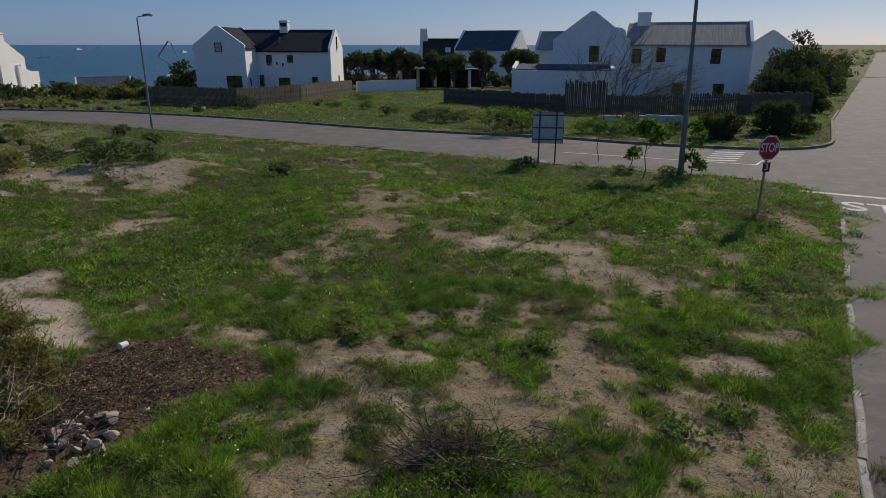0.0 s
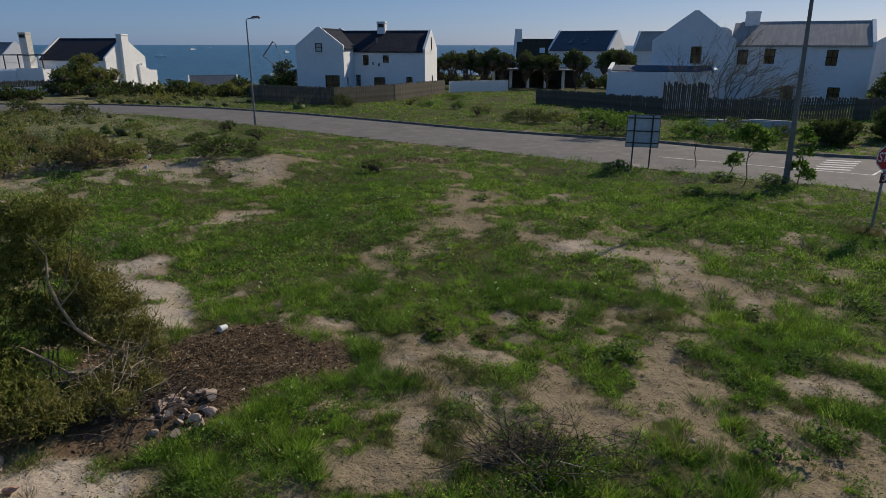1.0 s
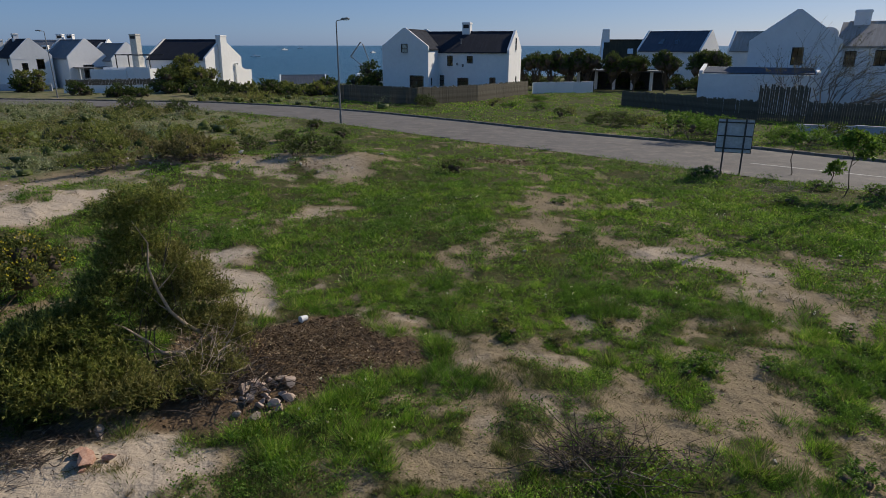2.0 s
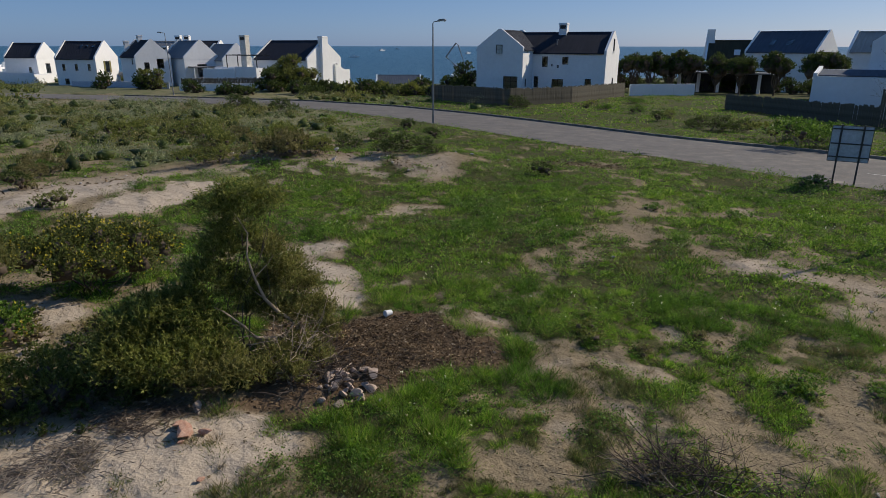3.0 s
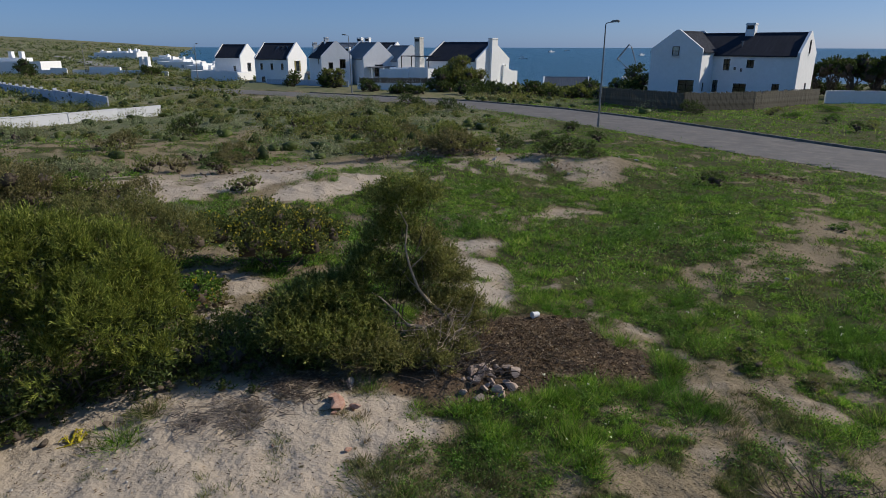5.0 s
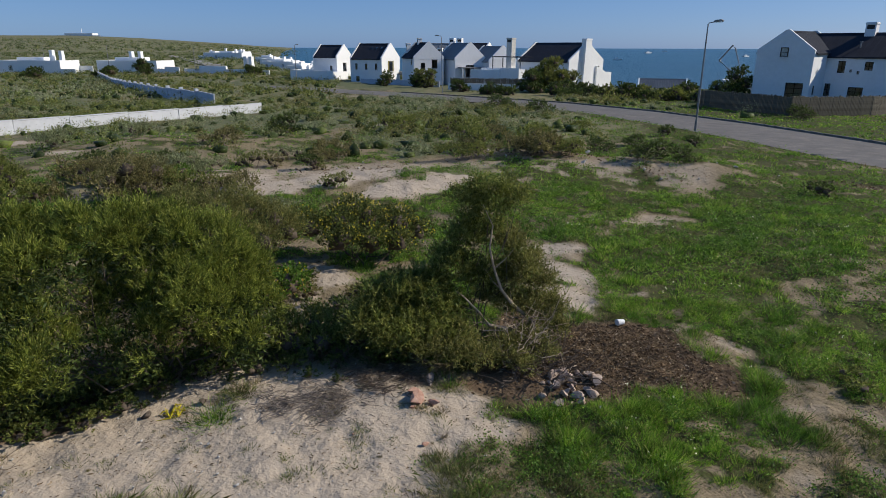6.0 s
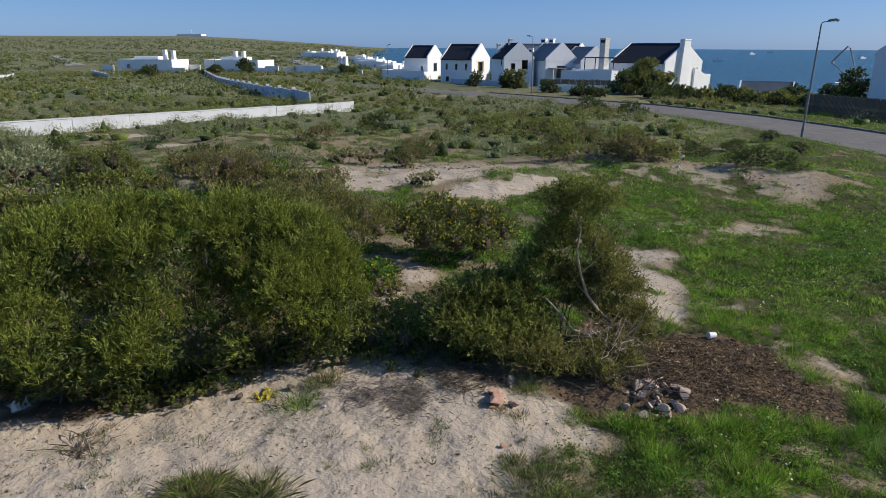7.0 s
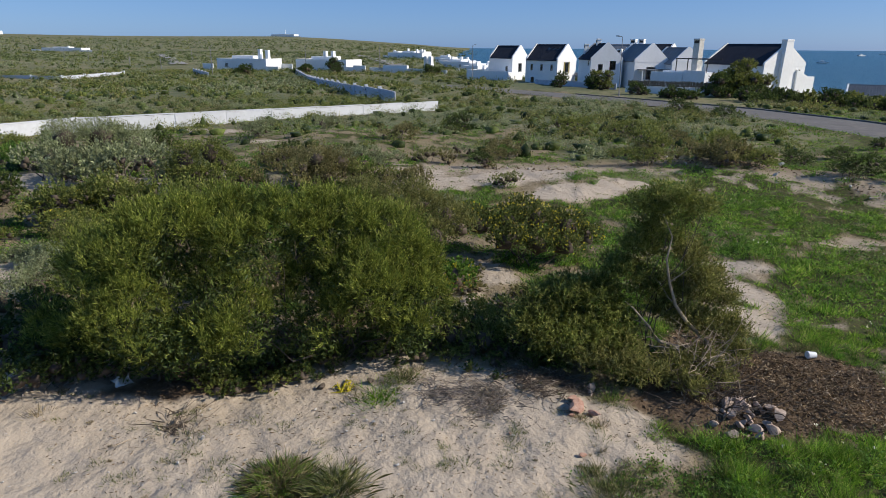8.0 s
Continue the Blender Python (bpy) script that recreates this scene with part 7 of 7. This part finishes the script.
# ---- grass and scrub, past counting ----
def scatter(n, r0, r1, a0, a1, rng, power=1.0):
    r = r0 + (r1 - r0) * rng.random(n) ** power
    az = np.radians(rng.uniform(a0, a1, n))
    return -np.sin(az) * r, np.cos(az) * r


def stuff(name, v, q, mat, label, category):
    me = fast_mesh(name, v, q)
    me.materials.append(mat)
    tagged(new(name, me), label, category, kind="stuff")


def blades(b, d, ln, wide, rng):
    side = unit(np.cross(d, rng.normal(size=d.shape))) * wide / 2
    bend = unit(d * np.array([1, 1, 0.0]) + 1e-6) * ln * 0.18
    return np.stack([b - side, b + side, b + d * ln + bend], -2).reshape(-1, 3)


def grow_grass():
    """Grass in tufts of many blades, with thin low growth between them."""
    rng = np.random.default_rng(900)
    out = {"lush": [], "deep": [], "olive": [], "dry": []}
    for n, r0, r1, k, tall, wide, spread in ((8200, 5.0, 13.0, 60, 0.20, 0.008, 0.085), (13500, 13.0, 24.0, 24, 0.17, 0.016, 0.10), (11500, 24.0, 45.0, 12, 0.17, 0.034, 0.16), (9000, 45, 95, 10, 0.18, 0.085, 0.32)):
        x, y = scatter(n, r0, r1, -42, 100 if r0 < 45 else 34, rng, 0.8)
        t, l, vd = cover(x, y)
        gap = road_gap(x, y)
        kind = fbm(x, y, 1.6, 3, 51) + 0.3 * (t - 0.6) + rng.normal(size=n) * 0.04
        ok = (gap > 0.08 - 4.2 * np.clip(fbm(x, y, 1.2, 2, 24) - 0.40, 0, 0.25) * (r0 < 20)) & (l < 0.42)
        green = ok & (t - 0.35 * vd + rng.normal(size=n) * 0.1 > 0.54)
        deep = fbm(x, y, 1.8, 3, 57) > 0.57
        for pick, name, hh in ((green & (kind > 0.45) & ~deep, "lush", 1.0), (green & (kind > 0.45) & deep, "deep", 1.05), (green & (kind <= 0.45), "olive", 0.7), (ok & ~green & (vd < 0.6) & (rng.random(n) < 0.13 + 0.3 * t), "olive", 0.5), (ok & (vd > 0.5) & (rng.random(n) < 0.5), "olive", 0.9), (ok & (rng.random(n) < 0.03), "dry", 1.0)):
            px, py = x[pick], y[pick]
            m = len(px)
            size = rng.uniform(0.5, 1.25, (m, 1, 1)) * (0.28 + 0.25 * t[pick] + 0.75 * smooth(0.42, 0.62, fbm(px, py, 0.5, 3, 91)))[:, None, None]
            off = rng.normal(size=(m, k, 3)) * np.array([1, 1, 0]) * spread * size
            bx, by = px[:, None] + off[..., 0], py[:, None] + off[..., 1]
            b = np.stack([bx, by, land(bx, by) - 0.01 + (0.12 * (1 - smooth(-0.10, 0.02, road_gap(bx, by))) if r0 < 20 else 0)], -1)
            d = unit(off / (spread * 3.2) + rng.normal(size=(m, k, 3)) * np.array([0.3, 0.3, 0.1]) + np.array([0, 0, 0.9]))
            far = np.linalg.norm(off, axis=2, keepdims=True) / (spread * size)
            ln = tall * hh * size * np.clip(1.2 - 0.3 * far, 0.3, 1.2) * rng.uniform(0.6, 1.2, (m, k, 1))
            out[name].append(blades(b, d, ln, wide, rng))
    for n, r0, r1, tall, wide in ((60000, 5.0, 13.0, 0.05, 0.012), (50000, 13.0, 26.0, 0.065, 0.022)):
        x, y = scatter(n, r0, r1, -42, 100, rng, 0.8)
        t, l, vd = cover(x, y)
        pick = (road_gap(x, y) > 0.2) & (l < 0.4) & (t + rng.normal(size=n) * 0.15 > 0.3)
        for part_of, name in ((pick & (t > 0.72) & (rng.random(n) < 0.5), "lush"), (pick & (t <= 0.72) & (rng.random(n) < 0.7), "olive")):
            m = int(part_of.sum())
            b = np.stack([x[part_of], y[part_of], land(x[part_of], y[part_of]) - 0.005], -1)
            d = unit(rng.normal(size=(m, 3)) * np.array([0.7, 0.7, 0.1]) + np.array([0, 0, 0.7]))
            out[name].append(blades(b, d, tall * rng.uniform(0.5, 1.5, (m, 1)), wide, rng))
    for key, mat, name, lab in (("lush", GRASS, "grass", "patchy green grass over the sandy plot"), ("deep", GRASS_DEEP, "deep_grass", "darker lush grass patches over the plot"), ("olive", GRASS_OLIVE, "olive_grass", "olive-brown grass and weeds over the sandy plot"), ("dry", STRAW, "dry_grass", "sparse dry straw-coloured grass stalks")):
        v = np.concatenate(out[key])
        stuff(name, v, np.arange(len(v)).reshape(-1, 3), mat, lab, "grass")


grow_grass()


def grow_weeds():
    """Broad-leaved weeds lying among the grass, and a few small flowers."""
    rng = np.random.default_rng(901)
    out = {"weeds": [], "deep_weeds": []}
    for n, r0, r1, k, leaf in ((22000, 5, 14, 10, 0.034), (34000, 14, 30, 8, 0.055), (14000, 30, 60, 6, 0.07)):
        x, y = scatter(n, r0, r1, -42, 100, rng, 0.8)
        t, l, vd = cover(x, y)
        patch = fbm(x, y, 0.9, 3, 33)
        pick = (patch > (0.5 if r0 < 14 else 0.44)) & (t > 0.5) & (l < 0.35) & (road_gap(x, y) > 0.1) & (vd < 0.7)
        lift = np.clip(fbm(x, y, 0.6, 3, 93) - 0.4, 0, 0.4)
        for sel, name in ((pick & (fbm(x, y, 2.2, 3, 95) > 0.5), "weeds"), (pick & (fbm(x, y, 2.2, 3, 95) <= 0.5), "deep_weeds")):
            px, py = x[sel], y[sel]
            m = len(px)
            b = np.stack([px, py, land(px, py) + 0.02], -1)[:, None] + rng.normal(size=(m, k, 3)) * np.array([0.06, 0.06, 0.0]) * (1 + r0 / 18)
            b[..., 2] += rng.random((m, k)) * (0.05 + 0.6 * lift[sel])[:, None]
            d = unit(rng.normal(size=(m, k, 3)) * np.array([1, 1, 0.25]) + np.array([0, 0, 0.6]))
            out[name].append((b.reshape(-1, 3), d.reshape(-1, 3), np.full(m * k, leaf)))
    for name, mat, lab in (("weeds", LEAF_WEED, "low broad-leaved green weeds among the grass"), ("deep_weeds", LEAF_FRESH, "deep green leafy weeds among the grass")):
        p, d, ln = (np.concatenate([o[i] for o in out[name]]) for i in range(3))
        v, q = leaf_tris(p, d, ln * rng.uniform(0.6, 1.4, len(p)), ln * 0.75, rng)
        stuff(name, v, q, mat, lab, "weeds")
    x, y = scatter(700, 6, 24, -30, 50, rng, 0.8)
    t, l, vd = cover(x, y)
    pick = (t > 0.6) & (fbm(x, y, 1.5, 2, 41) > 0.6)
    p = np.stack([x[pick], y[pick], land(x[pick], y[pick]) + 0.13], -1)
    p = (p[:, None] + rng.normal(size=(len(p), 3, 3)) * 0.012).reshape(-1, 3)
    v, q = leaf_quads(p, unit(rng.normal(size=p.shape) + np.array([0, 0, 0.4])), 0.035, 0.03, rng)
    stuff("small_flowers", v, q, FLOWER_WHITE, "tiny white flowers in the grass", "flowers")


grow_weeds()


def grow_litter():
    """Bark chips and dead leaves on the dark patch, and dry bits along the litter strip."""
    rng = np.random.default_rng(902)
    x, y = scatter(45000, 5.5, 32, 5, 62, rng, 0.7)
    t, l, vd = cover(x, y)
    pick = l + rng.normal(size=len(x)) * 0.1 > 0.45
    x, y = x[pick], y[pick]
    p = np.stack([x, y, land(x, y) + 0.012], -1)
    d = unit(rng.normal(size=p.shape) * np.array([1, 1, 0.35]))
    s = 0.05 + np.hypot(x, y) * 0.003
    v, q = leaf_quads(p, d, s * rng.uniform(0.5, 1.5, len(p)), s * 0.45, rng)
    px, py = rng.normal(-4.6, 0.95, 18000), rng.normal(8.6, 0.8, 18000)
    near = cover(px, py)[1] + rng.normal(size=18000) * 0.12 > 0.45
    px, py = px[near], py[near]
    p2 = np.stack([px, py, land(px, py) + 0.012], -1)
    v2, q2 = leaf_quads(p2, unit(rng.normal(size=p2.shape) * np.array([1, 1, 0.4])), 0.045 * rng.uniform(0.4, 1.5, len(p2)), 0.016, rng)
    q2 = q2 + len(v)
    v, q = np.concatenate([v, v2]), np.concatenate([q, q2])
    stuff("bark_litter", v, q, LEAF_LITTER, "brown bark chips and dead leaves", "litter")


def grow_bits():
    """Dry bits of twig and leaf lying over the sand."""
    rng = np.random.default_rng(904)
    x, y = scatter(42000, 5.2, 27, -40, 100, rng, 0.8)
    t, l, vd = cover(x, y)
    pick = (t < 0.4) & (fbm(x, y, 0.8, 3, 61) > 0.42) & (road_gap(x, y) > 0)
    p = np.stack([x[pick], y[pick], land(x[pick], y[pick]) + 0.012], -1)
    d = unit(rng.normal(size=p.shape) * np.array([1, 1, 0.3]))
    v, q = leaf_quads(p, d, 0.045 * rng.uniform(0.4, 1.8, len(p)), 0.013, rng)
    stuff("dry_bits", v, q, LEAF_LITTER, "dry bits of twig and leaf on sand", "litter")


LEAF_LITTER = foliage("dead_leaf", [(0.0, (0.070, 0.044, 0.022)), (0.6, (0.165, 0.110, 0.060)), (0.9, (0.30, 0.22, 0.13)), (1.0, (0.42, 0.35, 0.26))], 0.1, 0.9)
grow_litter()
grow_bits()


def grow_scrub():
    """Scrub covering the plain: leafy clumps on shade-dark cores, one mesh a tone."""
    rng = np.random.default_rng(903)
    tones = {0: [], 1: [], 2: [], 3: []}
    shade_cores = {0: [], 1: [], 2: [], 3: []}
    for n, r0, r1, a0, a1, k, leaf, size in ((1500, 29, 80, 20, 112, 160, 0.105, 1.0), (3800, 80, 240, 40, 112, 34, 0.30, 1.25), (4500, 240, 700, 56, 112, 18, 0.7, 1.5), (3000, 700, 1800, 56, 112, 12, 1.7, 3.2), (900, 90, 600, -42, -20, 24, 0.5, 1.5), (300, 62, 110, 18, 36, 40, 0.3, 0.8)):
        x, y = scatter(n, r0, r1, a0, a1, rng, 0.75)
        gap = road_gap(x, y)
        t, l, vd = cover(x, y)
        az = np.degrees(np.arctan2(-x, y))
        pick = (gap > 1.2) & (vd + rng.normal(size=n) * 0.2 > 0.42) & (l < 0.5)
        pick &= ~((gap < 7.5) & (x > -27) & (y < 50))
        pick &= ~((np.hypot(x, y) < 44) & (az > 52) & (rng.random(n) < 0.3))
        pick &= ~((np.hypot(x, y) > 84) & (az < 55) & (np.hypot(x, y) < 160) & (az > 18))
        x, y = x[pick], y[pick]
        m = len(x)
        s = size * rng.uniform(0.45, 1.1, m) * (0.75 + 0.6 * fbm(x, y, 7.0, 2, 71))
        c = np.stack([x, y, land(x, y) + 0.1 * s], -1)
        flat = rng.uniform(0.5, 0.95, (m, 1, 1)) * np.array([0, 0, 1]) + np.array([1, 1, 0])
        u = unit(rng.normal(size=(m, k, 3)))
        u[..., 2] = np.abs(u[..., 2])
        lump = lambda w: 1 + 0.3 * np.sin(w[..., :1] * 5 + c[:, None, :1] * 3) * np.cos(w[..., 1:2] * 4 + c[:, None, 1:2] * 2)
        p = c[:, None] + u * rng.uniform(0.6, 1.05, (m, k, 1)) * s[:, None, None] * lump(u) * flat
        d = unit(u * 0.7 + np.array([0, 0, 0.5]) + rng.normal(size=u.shape) * 0.55)
        tone = np.clip((fbm(x, y, 9.0, 3, 73) - 0.5) * 3.2 + rng.uniform(0, 1, m), 0, 0.999)
        tone = np.digitize(tone, [0.5, 0.63, 0.88]) if r0 < 240 else np.where(tone > 0.7, 3, np.where(tone > 0.45, 0, 1))
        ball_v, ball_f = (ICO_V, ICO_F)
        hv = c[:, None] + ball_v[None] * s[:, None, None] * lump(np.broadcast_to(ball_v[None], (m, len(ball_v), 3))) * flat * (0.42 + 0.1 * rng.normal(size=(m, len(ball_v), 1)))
        for g in tones:
            w = tone == g
            tones[g].append((p[w].reshape(-1, 3), d[w].reshape(-1, 3), np.full(w.sum() * k, leaf)))
            if r0 < 100:
                shade_cores[g].append(hv[w].reshape(-1, 3))
    for g, (mat, lab) in enumerate(((LEAF_VELD, "olive coastal scrub over the plain"), (LEAF_DARK, "dark coastal scrub over the plain"), (LEAF_BROWN, "brownish coastal scrub over the plain"), (LEAF_GREY, "grey-green coastal scrub over the plain"))):
        p, d, ln = (np.concatenate([o[i] for o in tones[g]]) for i in range(3))
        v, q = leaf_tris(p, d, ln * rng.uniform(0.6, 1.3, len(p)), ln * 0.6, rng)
        hv = np.concatenate(shade_cores[g])
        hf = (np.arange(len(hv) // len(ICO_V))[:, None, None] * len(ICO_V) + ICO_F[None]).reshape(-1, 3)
        # cores take the dark leaf colour as the shade inside each clump
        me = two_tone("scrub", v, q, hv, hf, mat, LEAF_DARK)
        tagged(new("scrub", me), lab, "scrub", kind="stuff")


grow_scrub()
